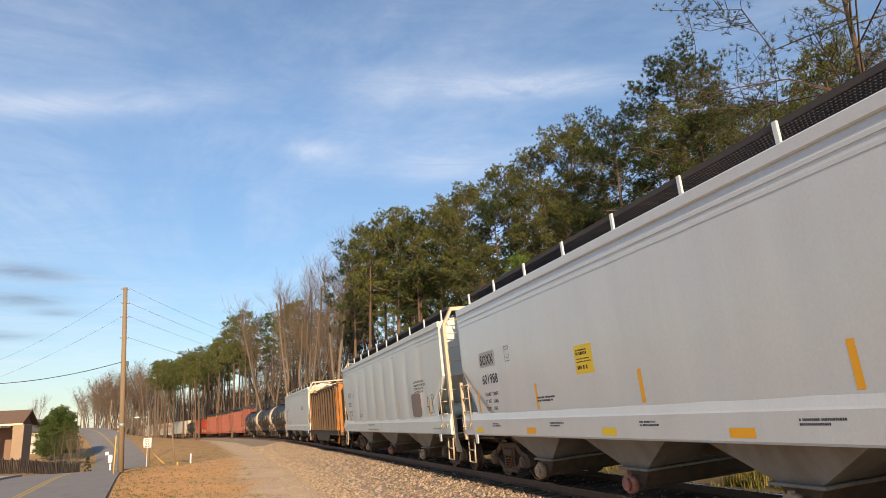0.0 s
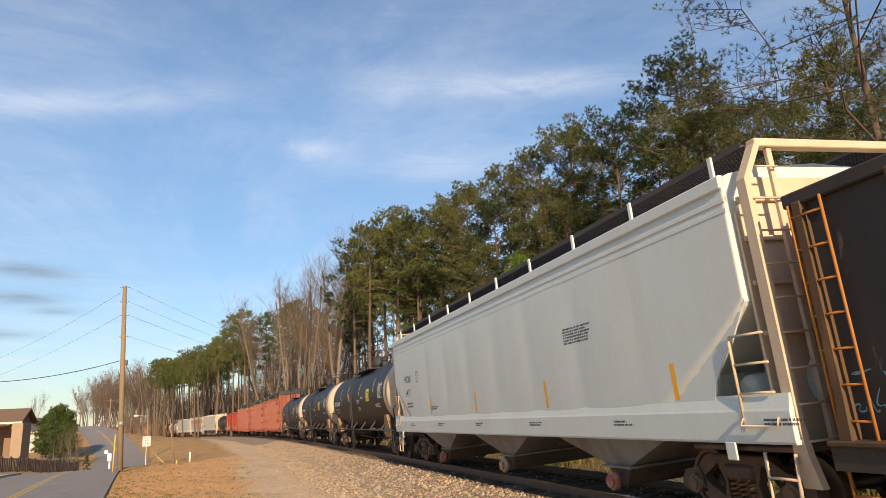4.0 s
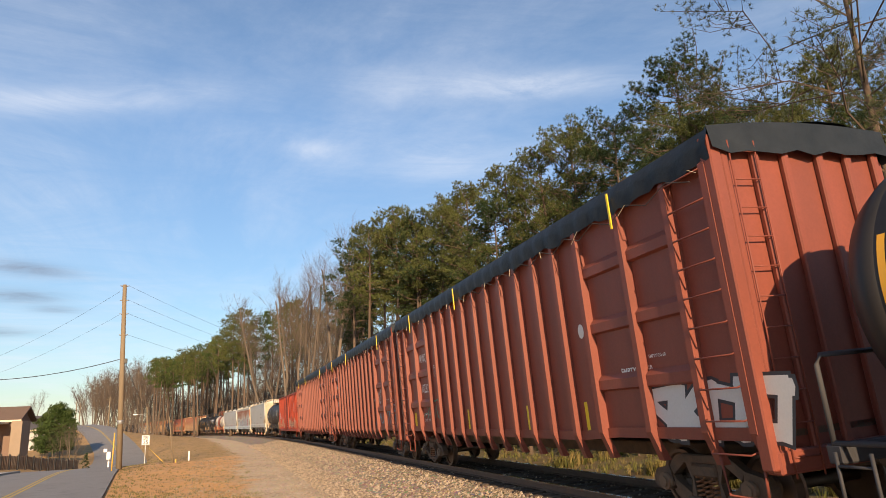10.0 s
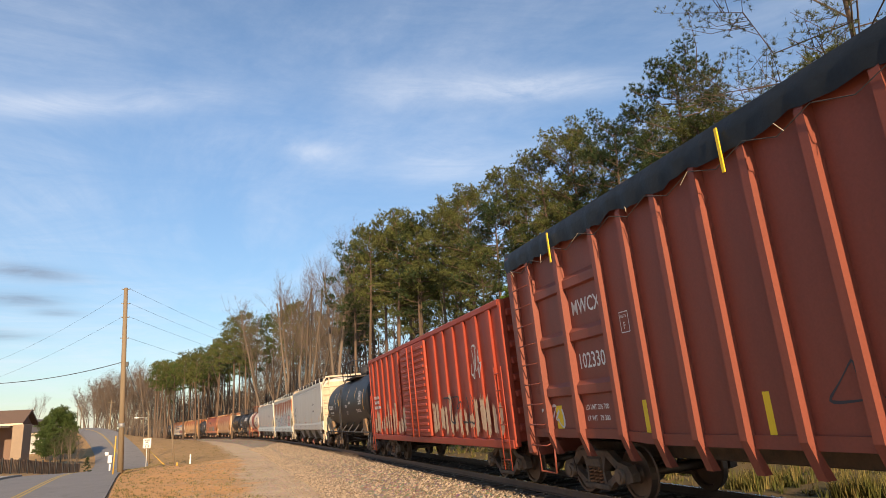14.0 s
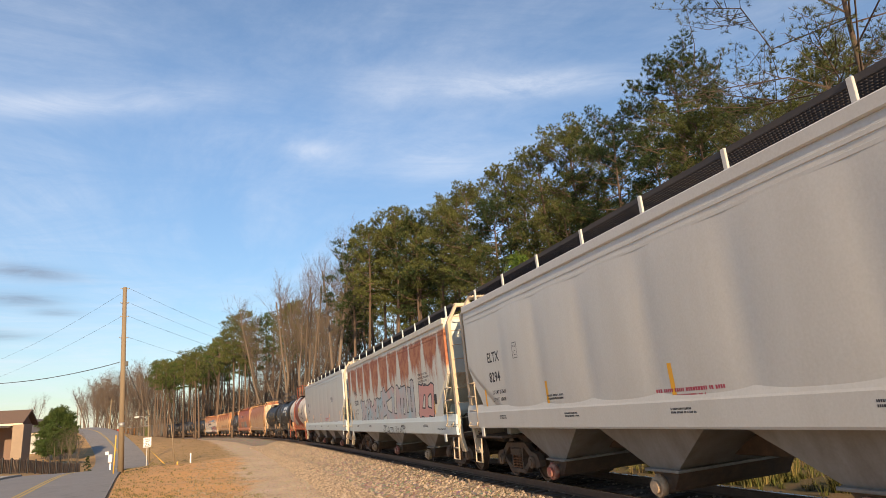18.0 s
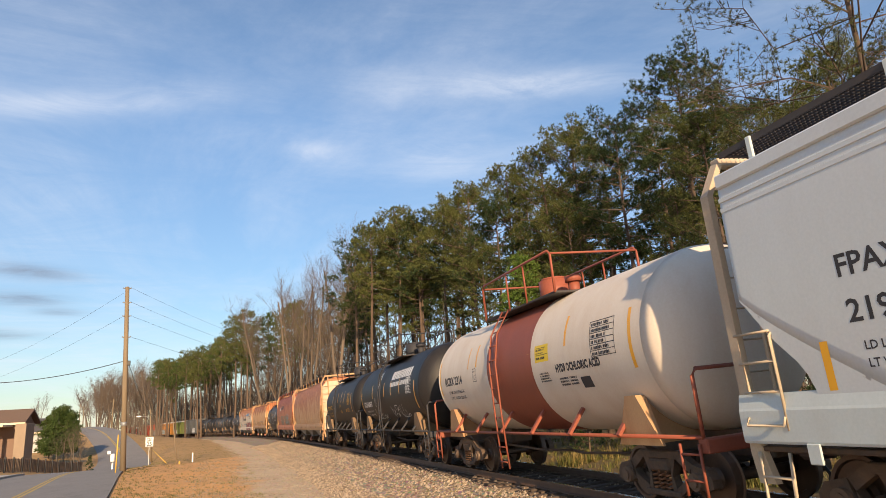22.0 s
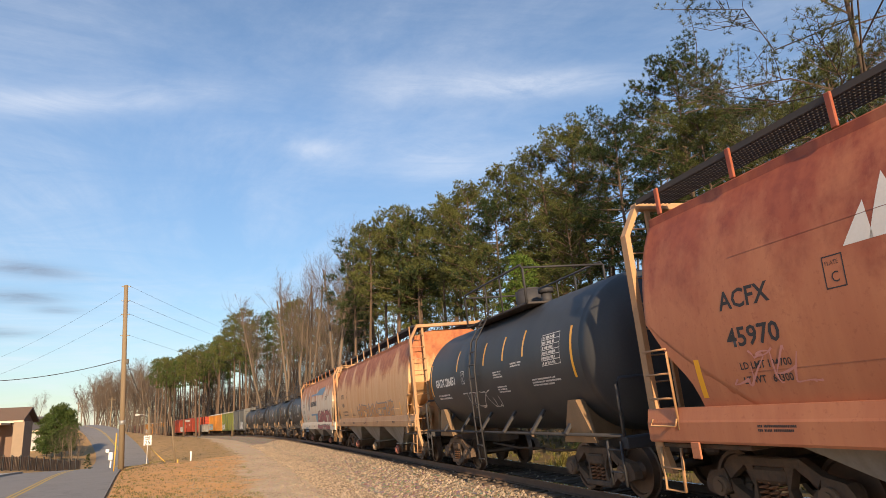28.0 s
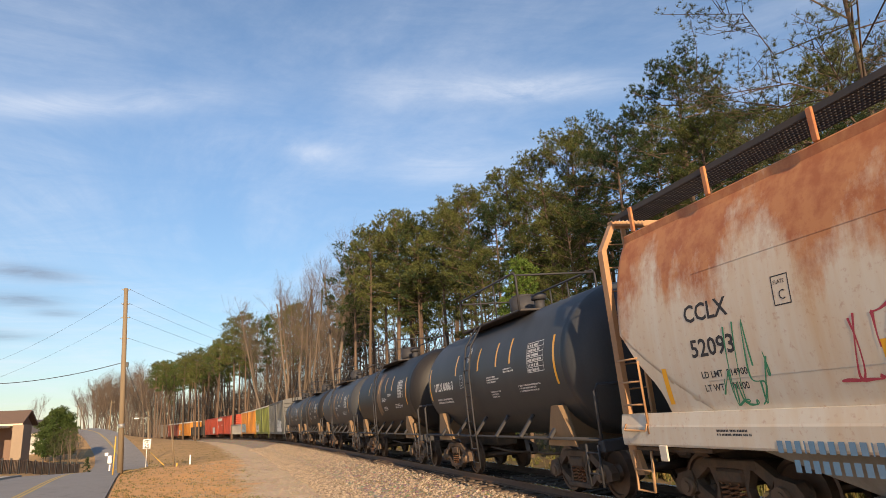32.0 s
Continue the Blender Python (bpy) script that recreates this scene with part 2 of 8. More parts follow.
class B:
    """Collects vertices and faces of one part."""

    def __init__(self):
        self.v, self.f, self.smooth = [], [], []

    def add(self, verts, faces, smooth=False):
        o = len(self.v)
        self.v += [tuple(p) for p in verts]
        self.f += [tuple(i + o for i in f) for f in faces]
        self.smooth += [smooth] * len(faces)
        return self

    def box(self, x0, x1, y0, y1, z0, z1, c=0.0, m=None):
        if c <= 0:
            vs = [(x, y, z) for x in (x0, x1) for y in (y0, y1) for z in (z0, z1)]
            fs = [(0, 1, 3, 2), (4, 6, 7, 5), (0, 4, 5, 1), (2, 3, 7, 6), (0, 2, 6, 4), (1, 5, 7, 3)]
        else:
            c = min(c, (x1 - x0) * 0.45, (y1 - y0) * 0.45, (z1 - z0) * 0.45)
            bm = bmesh.new()
            bmesh.ops.create_cube(bm, size=1, matrix=Matrix.Translation(((x0 + x1) / 2, (y0 + y1) / 2, (z0 + z1) / 2)) @ Matrix.Diagonal((x1 - x0, y1 - y0, z1 - z0, 1)))
            bmesh.ops.bevel(bm, geom=bm.edges[:], offset=c, segments=1, affect="EDGES")
            bm.verts.index_update()
            vs = [v.co[:] for v in bm.verts]
            fs = [tuple(v.index for v in f.verts) for f in bm.faces]
            bm.free()
        if m is not None:
            vs = [(m @ Vector(p))[:] for p in vs]
        return self.add(vs, fs)

    def loft(self, rings, closed=True, caps=True, smooth=False):
        n, vs, fs = len(rings[0]), [], []
        for r in rings:
            vs += list(r)
        for i in range(len(rings) - 1):
            for j in range(n if closed else n - 1):
                k = (j + 1) % n
                fs.append((i * n + j, i * n + k, (i + 1) * n + k, (i + 1) * n + j))
        self.add(vs, fs, smooth)
        if caps and closed:
            o = len(self.v) - len(vs)
            self.f += [tuple(o + j for j in range(n))[::-1], tuple(o + (len(rings) - 1) * n + j for j in range(n))]
            self.smooth += [False, False]
        return self

    def tube(self, pts, r, n=6, r1=None, caps=True):
        """A round bar through the points; r1: its radius at the far end."""
        pts = [Vector(p) for p in pts]
        rings = []
        for i, p in enumerate(pts):
            d = (pts[min(i + 1, len(pts) - 1)] - pts[max(i - 1, 0)]).normalized()
            a = d.cross(Vector((0.31, 0.22, 0.92)) if abs(d.z) < 0.9 else Vector((1, 0.1, 0))).normalized()
            b = d.cross(a)
            rr = r if r1 is None else r + (r1 - r) * i / (len(pts) - 1)
            rings.append([(p + (a * math.cos(q) + b * math.sin(q)) * rr)[:] for q in [2 * math.pi * j / n for j in range(n)]])
        return self.loft(rings, True, caps, smooth=n > 4)

    def disc_y(self, x, y, z, r, w, n=24, axis="x"):
        """A cylinder along x (or y) about the point."""
        d = Vector((1, 0, 0)) if axis == "x" else Vector((0, 1, 0)) if axis == "y" else Vector((0, 0, 1))
        c = Vector((x, y, z))
        return self.tube([c - d * w / 2, c + d * w / 2], r, n)

    def mesh(self, name, material):
        me = bpy.data.meshes.new(name)
        me.from_pydata(self.v, [], self.f)
        me.polygons.foreach_set("use_smooth", self.smooth)
        me.materials.append(material)
        return me


def part(name, b, material, parent, label=""):
    ob = new(name, b.mesh(name, material) if isinstance(b, B) else b)
    ob.parent = parent
    if label:
        tagged(ob, label)
    return ob


def thing(name, label, category, m=None, group="", kind=""):
    ob = new(name)
    ob.empty_display_size = 0.3
    if m is not None:
        ob.matrix_basis = m
    return tagged(ob, label, category, group, kind)


def solid(name, b, material, label, category, group="", kind="", m=None):
    ob = new(name, b.mesh(name, material))
    if m is not None:
        ob.matrix_basis = m
    return tagged(ob, label, category, group, kind)


# ---- the plan: the railway's curve, the road and the lie of the land ----
S = np.arange(-500.0, 800.0, 1.0)
BEND = np.interp(S, [-10, 0, 25, 50, 80, 120, 160, 200, 240, 420, 440],
                 [0, 0, 0.00038, 0.00051, 0.00129, 0.00151, 0.00163, 0.00176, 0.0018, 0.0018, 0.001])
TURN = np.cumsum(BEND)
TURN -= np.interp(0, S, TURN)
TX, TY = np.cumsum(-np.sin(TURN)), np.cumsum(np.cos(TURN))
TX, TY = TX - np.interp(0, S, TX) + 7.512, TY - np.interp(0, S, TY)
TZ = np.where(S > 0, -0.1169 * (S / 100) ** 2, 0)
CANT = 3.1     # degrees by which the track leans to the inside of the curve


def track_pose(s):
    return pose(np.interp(s, S, TX), np.interp(s, S, TY), np.interp(s, S, TZ), 0, -CANT, math.degrees(np.interp(s, S, TURN)))


ROAD_Y = [-300, 0, 27, 47, 60, 75, 90, 99, 118, 138, 160, 200, 260, 340, 600]
ROAD_X = [10, -3.9, -7.3, -9.7, -10.8, -11.7, -12.6, -13.5, -17.6, -23.3, -30.5, -45, -70, -105, -250]
ROAD_Z = [-0.1, -0.12, -0.56, -0.62, -1.2, -2.1, -2.4, -2.2, -0.3, 2.1, 3.1, 3.3, 3.2, 1.0, -2]


def smooth_interp(y, ys, vs, reach=9.0):
    return sum(np.interp(y + o, ys, vs) for o in (-reach, -reach / 2, 0, reach / 2, reach)) / 5


def road_at(y):
    return smooth_interp(y, ROAD_Y, ROAD_X), smooth_interp(y, ROAD_Y, ROAD_Z, 6)


def ground_z(x, y):
    """Height of the ground, for arrays."""
    x, y = np.asarray(x, float), np.asarray(y, float)
    xt, zt, th = np.interp(y, TY[:1000], TX[:1000]), np.interp(y, TY[:1000], TZ[:1000]), np.interp(y, TY[:1000], TURN[:1000])
    u = (x - xt) * np.cos(th)
    xr, zr = road_at(y)
    w = x - xr
    lumps = 0.06 * np.sin(x * 0.7 + y * 0.31) * np.sin(y * 0.43 - x * 0.2) + 0.03 * np.sin(x * 2.1) * np.sin(y * 1.7)
    between = np.clip((w - 3.2) / np.maximum(-3.6 - (xr - xt) - 3.2, 1.0), 0, 1)
    base_left = zr - 0.05 + (zt - 0.66 - zr + 0.05) * between ** 0.6 + lumps * np.clip((w - 3.2) / 2, 0, 1)
    verge = np.interp(y, [0, 47, 60, 78, 100, 140, 200, 300], [-0.2, -0.62, -0.78, -1.25, -1.6, 1.8, 2.9, 3.0])
    bank = np.clip((-w - 3.4) / 3.5, 0, 1)
    base_left = np.where(w < -3.4, zr - 0.05 + (verge - zr + 0.05) * bank + lumps * bank, base_left)
    right = zt - 0.75 + 0.05 * np.clip(u - 4, 0, 40) + lumps * 2
    bed = zt - 0.30 - 0.42 * np.clip((np.abs(u) - 1.75) / 1.7, 0, 1)
    z = np.where(u < 0, base_left, right)
    k = np.clip((np.abs(u) - 2.7) / 1.0, 0, 1)
    return bed * (1 - k) + z * k


def graded(lo, hi, near, step, grow):
    """Grid lines: evenly spaced inside near, then ever wider."""
    a = list(np.arange(near[0], near[1] + 1e-6, step))
    d, x = step, near[1]
    while x < hi:
        d *= grow
        x += d
        a.append(x)
    d, x = step, near[0]
    while x > lo:
        d *= grow
        x -= d
        a.insert(0, x)
    return np.array(a)


def sheet(name, xs, ys, zfun, material, cut=None):
    gx, gy = np.meshgrid(xs, ys)
    gz = zfun(gx, gy)
    n = len(xs)
    vs = np.stack([gx.ravel(), gy.ravel(), gz.ravel()], 1)
    i, j = np.meshgrid(np.arange(n - 1), np.arange(len(ys) - 1))
    q = (j * n + i).ravel()
    fs = np.stack([q, q + 1, q + n + 1, q + n], 1)
    me = bpy.data.meshes.new(name)
    me.from_pydata(vs.tolist(), [], fs.tolist())
    me.polygons.foreach_set("use_smooth", [True] * len(fs))
    me.materials.append(material)
    return me, gx, gy


xs = graded(-2500, 2500, (-22, 30), 0.5, 1.12)
ys = graded(-2500, 2500, (-4, 80), 0.6, 1.07)
me, gx, gy = sheet("ground", xs, ys, ground_z, GROUND)
gu = (gx - np.interp(gy, TY[:1000], TX[:1000])) * np.cos(np.interp(gy, TY[:1000], TURN[:1000]))
for mask, values in (("gravel", np.clip((gu + 8.2) / 2.6, 0, 1) * np.clip((5.5 - gu) / 2, 0, 1)), ("litter", np.clip((gu - 2.6) / 1.6, 0, 1)), ("stones", np.clip((4.6 - np.abs(gu)) / 1.2, 0, 1)),
                     ("weeds", np.clip((gy - 48) / 14, 0, 1) * (gu < -3))):
    me.attributes.new(mask, "FLOAT", "POINT").data.foreach_set("value", values.astype(np.float32).ravel())
tagged(new("ground", me), "dry ochre dirt and gravel ground beside a railway", "ground", kind="structure")

# the road, in short lengths, laid just over the ground
ry = np.arange(-40, 330, 2.0)
rx, rz = road_at(ry)


def strip(name, off0, off1, lift, material, y0=-40, y1=328, thick=0.12):
    rings = []
    for y, x, z in zip(ry, rx, rz):
        if y0 <= y <= y1:
            rings.append([(x + off0, y, z + lift - thick), (x + off1, y, z + lift - thick), (x + off1, y, z + lift), (x + off0, y, z + lift)])
    return B().loft(rings, smooth=False)


road = solid("road", strip("road", -3.1, 3.1, 0.03, ASPHALT), ASPHALT, "worn grey two-lane asphalt road", "road", kind="structure")
for o in (-0.16, 0.04):
    part("centre_line", strip("line", o, o + 0.11, 0.036, YELLOW_LINE, thick=0.004), YELLOW_LINE, road, "worn double yellow centre line")
solid("kerb", strip("kerb", -3.35, -3.1, 0.14, CONCRETE, 10, 52, 0.3), CONCRETE, "pale concrete kerb along the road", "kerb", kind="structure")
solid("pavement", strip("pavement", -4.9, -3.35, 0.12, CONCRETE, 10, 52, 0.2), CONCRETE, "pale concrete pavement beside the road", "pavement", kind="structure")

# ---- the track ----
RS = np.concatenate([np.arange(-60, 120, 2.0), np.arange(120, 420, 5.0)])
track = thing("railway_track", "single railway track on timber ties and ballast", "railway", kind="structure")
RAIL = [(-0.07, -0.17), (0.07, -0.17), (0.07, -0.155), (0.012, -0.14), (0.012, -0.045), (0.036, -0.035), (0.036, -0.004), (-0.036, -0.004),
        (-0.036, -0.035), (-0.012, -0.045), (-0.012, -0.14), (-0.07, -0.155)]
for side in (-0.755, 0.755):
    rings, tops = [], []
    for s in RS:
        m = track_pose(s)
        rings.append([(m @ Vector((side + a, 0, b)))[:] for a, b in RAIL])
        tops.append([(m @ Vector((side + a, 0, b)))[:] for a, b in ((-0.034, -0.006), (0.034, -0.006), (0.034, 0.0), (-0.034, 0.0))])
    r = part("rail", B().loft(rings), STEEL_RAIL, track, "rust-brown steel rail")
    part("rail_head", B().loft(tops), RAIL_HEAD, r, "polished running surface")
tie_mesh = B().box(-1.3, 1.3, -0.115, 0.115, -0.35, -0.175, 0.012).mesh("tie", TIE)
for k in range(290):
    ob = part("tie", tie_mesh, TIE, track)
    ob.matrix_basis = track_pose(4 + k * 0.52) @ pose(random.uniform(-0.04, 0.04), 0, random.uniform(-0.015, 0.005), 0, 0, random.uniform(-1.2, 1.2))

# ---- woods ----


TIP = {}     # how high each tree mesh reaches


def pine(seed, h, crown_from, spread, material, limbs=42, subs=3, tufts=14, needles=19, ln=0.22, wd=0.0135, clump=0.27, flat=0.5,
         wave=((0, 0.2, 0.5, 0.8, 1), (0.62, 0.9, 1.0, 0.78, 0.34)), rise=(0.05, 0.3, 0.95), lean=0.02, stubs=12, thick=1.0, twist=1.0):
    """A tall pine: bent tapered trunk, crooked limbs with side shoots, and round tufts of needles gathered in clumps at their ends."""
    rnd = random.Random(seed)
    rs = np.random.RandomState(seed)
    trunk = B()
    bx, by = rnd.uniform(-lean, lean) * h, rnd.uniform(-lean, lean) * h
    ph = rnd.uniform(0, 6)

    def axis(u):
        return Vector((bx * u * u + 0.2 * math.sin(ph + 5 * u), by * u * u + 0.2 * math.cos(ph + 3 * u), h * u))

    r0 = (0.0100 * h + 0.02) * thick
    rings = []
    for i in range(15):
        u = i / 14
        c, r = axis(u), r0 * (1 - 0.84 * u) * (1.25 if i == 0 else 1)
        rings.append([(c + Vector((r * math.cos(a), r * math.sin(a), 0)))[:] for a in [2 * math.pi * j / 8 for j in range(8)]])
    rings[0] = [(x, y, -0.6) for x, y, z in rings[0]]
    trunk.loft(rings, smooth=True)
    shoots = []
    for i in range(limbs):
        u = crown_from + (0.985 - crown_from) * ((i + rnd.random()) / limbs)
        k = (u - crown_from) / (1 - crown_from)
        reach = spread * float(np.interp(k, *wave)) * rnd.uniform(0.62, 1.12)
        a = i * 2.4 + rnd.uniform(-0.7, 0.7)
        up = float(np.interp(k, (0, 0.5, 1), rise)) + rnd.uniform(-0.15, 0.2)
        p0, d = axis(u), Vector((math.cos(a), math.sin(a), up)).normalized()
        j1, j2 = (Vector((rnd.uniform(-0.07, 0.07), rnd.uniform(-0.07, 0.07), rnd.uniform(-0.06, 0.03))) * reach * twist for _ in range(2))
        pts = [p0, p0 + d * reach * 0.36 + j1, p0 + d * reach * 0.7 + j2, p0 + d * reach + Vector((0, 0, 0.10 * reach))]
        trunk.tube(pts, r0 * 0.2 * (1 - 0.5 * k) + 0.008, 4, 0.012, caps=False)
        shoots.append((pts[2], pts[3]))
        for j in range(subs):
            v = rnd.uniform(0.9, 2.9)
            q = pts[int(v)].lerp(pts[int(v) + 1], v - int(v))
            side = Vector((rnd.uniform(-1, 1), rnd.uniform(-1, 1), rnd.uniform(-0.15, 0.75)))
            e = q + (d * 0.6 + side).normalized() * reach * rnd.uniform(0.16, 0.40)
            trunk.tube([q, q.lerp(e, 0.5) + Vector((rnd.uniform(-0.04, 0.04), rnd.uniform(-0.04, 0.04), -0.04)) * reach, e], 0.020, 3, 0.008, caps=False)
            shoots.append((q, e))
    # dead limbs lower down
    for i in range(stubs):
        u = rnd.uniform(crown_from * 0.45, crown_from * 1.05)
        a = rnd.uniform(0, 6.28)
        p0 = axis(u)
        trunk.tube([p0, p0 + Vector((math.cos(a), math.sin(a), rnd.uniform(-0.25, 0.3))) * rnd.uniform(0.5, 0.55 * spread)], 0.028, 3, 0.008, caps=False)
    sh = np.array([(*q, *e) for q, e in shoots])
    n = len(sh) * tufts
    pick = np.repeat(np.arange(len(sh)), tufts)
    w = rs.uniform(0.2, 1.04, n)[:, None]
    base = sh[pick, :3] * (1 - w) + sh[pick, 3:] * w
    off = rs.randn(n, 3) * clump * np.array([1, 1, flat]) + np.array([0, 0, 0.08])
    off *= np.minimum(1, 1.5 * clump / np.maximum(np.linalg.norm(off, axis=1), 1e-6))[:, None]
    c = base + off
    out = off / clump * np.array([0.55, 0.55, 0.4]) + np.array([0, 0, 0.5])
    d = out[:, None] + rs.randn(n, needles, 3) * 0.75
    d /= np.linalg.norm(d, axis=2)[:, :, None]
    sd = np.cross(d, rs.randn(n, needles, 3))
    sd *= (wd * (0.7 + 0.6 * rs.rand(n, needles)))[:, :, None] / np.linalg.norm(sd, axis=2)[:, :, None]
    foot_ = c[:, None] + d * ln * 0.08
    tip = c[:, None] + d * (ln * (0.7 + 0.55 * rs.rand(n, needles)))[:, :, None]
    verts_ = np.stack([foot_ - sd, foot_ + sd, tip], 2).reshape(-1, 3)
    me_ = bpy.data.meshes.new("crown")
    me_.from_pydata(verts_.tolist(), [], np.arange(len(verts_)).reshape(-1, 3).tolist())
    me_.materials.append(material)
    # the twig that carries each tuft
    g = rs.randn(n, 3)
    g *= min(0.008, 0.4 * wd) / np.linalg.norm(g, axis=1)[:, None]
    tw = np.stack([base - g, base + g, c], 1).reshape(-1, 3)
    trunk.add(tw.tolist(), np.arange(3 * n).reshape(-1, 3).tolist())
    wood_ = trunk.mesh("trunk", BARK)
    TIP[me_.name] = float(np.percentile(verts_[:, 2], 99.8))
    return wood_, me_


def bare(seed, h, spread, fork=0.45, twigs=1.0, boughs=11, wide=0.9):
    """A leafless broadleaf tree: trunk, boughs, branches and fine twigs."""
    rnd = random.Random(seed)
    wood, fine = B(), B()

    def grow(p, d, ln, r, level):
        pts, q, dd = [p], p, d.copy()
        n = (7, 5, 3, 2, 1)[level]
        for i in range(n):
            dd = (dd + Vector((rnd.gauss(0, 0.07), rnd.gauss(0, 0.07), rnd.gauss(0.10 if level == 1 else 0.05, 0.06))) * (1 + 0.4 * level)).normalized()
            q = q + dd * ln / n
            pts.append(q)
        if level < 3:
            wood.tube(pts, r, (7, 4, 3)[level], r * 0.45, caps=False)
        else:
            sd = dd.cross(Vector((rnd.gauss(0, 1), rnd.gauss(0, 1), rnd.gauss(0, 1)))).normalized() * r * wide
            fine.add([pts[0] - sd, pts[0] + sd, pts[-1]], [(0, 1, 2)])
        if level >= 4:
            return
        kids = (boughs, 7, 5, 4)[level]
        if level == 3:
            kids = int(kids * twigs)
        for k in range(kids):
            u = (fork + (1 - fork) * (k + rnd.random()) / kids) if level == 0 else rnd.uniform(0.25, 1.0)
            i = min(n - 1, int(u * n))
            p0 = pts[i].lerp(pts[i + 1], u * n - i)
            a = rnd.uniform(0, 2 * math.pi)
            out = Vector((math.cos(a), math.sin(a), rnd.uniform(0.55, 1.6))) if level == 0 else (dd + Vector((rnd.gauss(0, 0.5), rnd.gauss(0, 0.5), rnd.gauss(0.25, 0.35))))
            grow(p0, out.normalized(), ln * (spread * rnd.uniform(0.7, 1.15) * (1 - 0.45 * u) if level == 0 else rnd.uniform(0.4, 0.62)), r * (0.11 if level == 0 else 0.5), level + 1)

    grow(Vector((0, 0, -0.4)), Vector((rnd.uniform(-0.03, 0.03), rnd.uniform(-0.03, 0.03), 1)), h * 0.92, 0.008 * h + 0.03, 0)
    wood_, twigs_ = wood.mesh("trunk", GREY_BARK), fine.mesh("twigs", TWIG)
    TIP[twigs_.name] = max(v[2] for v in fine.v)
    return wood_, twigs_


def plant(name, meshes, x, y, label, group, size=1.0, turn=0.0, tall=1.0, crown="crown"):
    tree = thing(name, label, "tree", group=group)
    z = float(ground_z(x, y)) - 0.05
    tree.matrix_basis = pose(x, y, z, 0, 0, turn) @ Matrix.Diagonal((size, size, size * tall, 1))
    part("trunk", meshes[0], None, tree)
    tagged(part(crown, meshes[1], None, tree), kind="stuff" if crown == "twig_mass" else "")
    return tree


def beside(s, off):
    """A place off metres to the right of the track at s."""
    a = np.interp(s, S, TURN)
    return float(np.interp(s, S, TX) + math.cos(a) * off), float(np.interp(s, S, TY) + math.sin(a) * off)


CONE = ((0, 0.15, 0.6, 1), (0.8, 1.0, 0.62, 0.12))
PINE_NEAR = [pine(11, 20, 0.50, 3.4, NEEDLE), pine(12, 20, 0.55, 3.4, NEEDLE_DARK, limbs=44, clump=0.30, tufts=15, rise=(0.0, 0.2, 0.8)),
             pine(13, 20, 0.48, 3.3, NEEDLE, limbs=42), pine(15, 20, 0.58, 3.2, NEEDLE, limbs=40, rise=(0.2, 0.6, 1.2))]
PINE_MID = [pine(21, 22, 0.58, 3.3, NEEDLE, 30, 2, 13, 12, 0.32, 0.026, 0.36), pine(22, 22, 0.62, 3.2, NEEDLE, 30, 2, 13, 12, 0.32, 0.026, 0.36),
            pine(23, 22, 0.57, 3.3, NEEDLE_DARK, 30, 2, 13, 12, 0.32, 0.026, 0.36), pine(24, 22, 0.64, 3.1, NEEDLE, 28, 2, 13, 12, 0.32, 0.026, 0.36)]
PINE_FAR = [pine(31, 24, 0.68, 2.8, NEEDLE, 18, 2, 8, 8, 0.5, 0.05, 0.5, stubs=6), pine(32, 24, 0.66, 3.0, NEEDLE_GREEN, 18, 2, 8, 8, 0.5, 0.05, 0.5, stubs=6),
            pine(33, 24, 0.71, 2.7, NEEDLE, 16, 2, 8, 8, 0.5, 0.05, 0.5, stubs=6)]
PINE_OPEN = pine(14, 22, 0.24, 7.6, NEEDLE_GREY, 50, 12, 10, 18, 0.20, 0.0085, 0.22, 0.7, rise=(0.5, 0.3, 0.6), lean=0.01, stubs=8, thick=0.95, twist=2.2)
YOUNG = [pine(41, 9, 0.10, 1.9, NEEDLE_BRIGHT, 44, 2, 13, 12, 0.2, 0.02, 0.26, wave=CONE, rise=(0.1, 0.35, 0.9), stubs=0), pine(42, 6, 0.06, 1.5, NEEDLE_DARK, 30, 2, 11, 12, 0.18, 0.02, 0.24, wave=CONE, stubs=0)]
BARE = [bare(51, 18, 0.26, 0.46, 1.2, 26), bare(52, 18, 0.24, 0.5, 1.2, 24), bare(53, 18, 0.28, 0.44, 1.2, 26), bare(54, 18, 0.25, 0.52, 1.2, 24)]
BARE_FAR = [bare(55, 18, 0.34, 0.35, 0.8, 17, 2.6), bare(56, 18, 0.32, 0.4, 0.8, 17, 2.6)]
EVERGREEN = pine(43, 7, 0.10, 2.3, NEEDLE_GREEN, 44, 2, 12, 9, 0.34, 0.05, 0.34, wave=((0, 0.2, 0.6, 1), (0.8, 1.0, 0.8, 0.3)), stubs=0)
BRUSH = [bare(61, 3.0, 0.8, 0.06, 0.8), bare(62, 2.4, 0.9, 0.05, 0.8)]
wood_rnd = random.Random(77)
PL, BL, GW = "tall pine with a bare trunk and a ragged green crown", "leafless grey-brown tree in winter", "trees of the wood beside the railway"
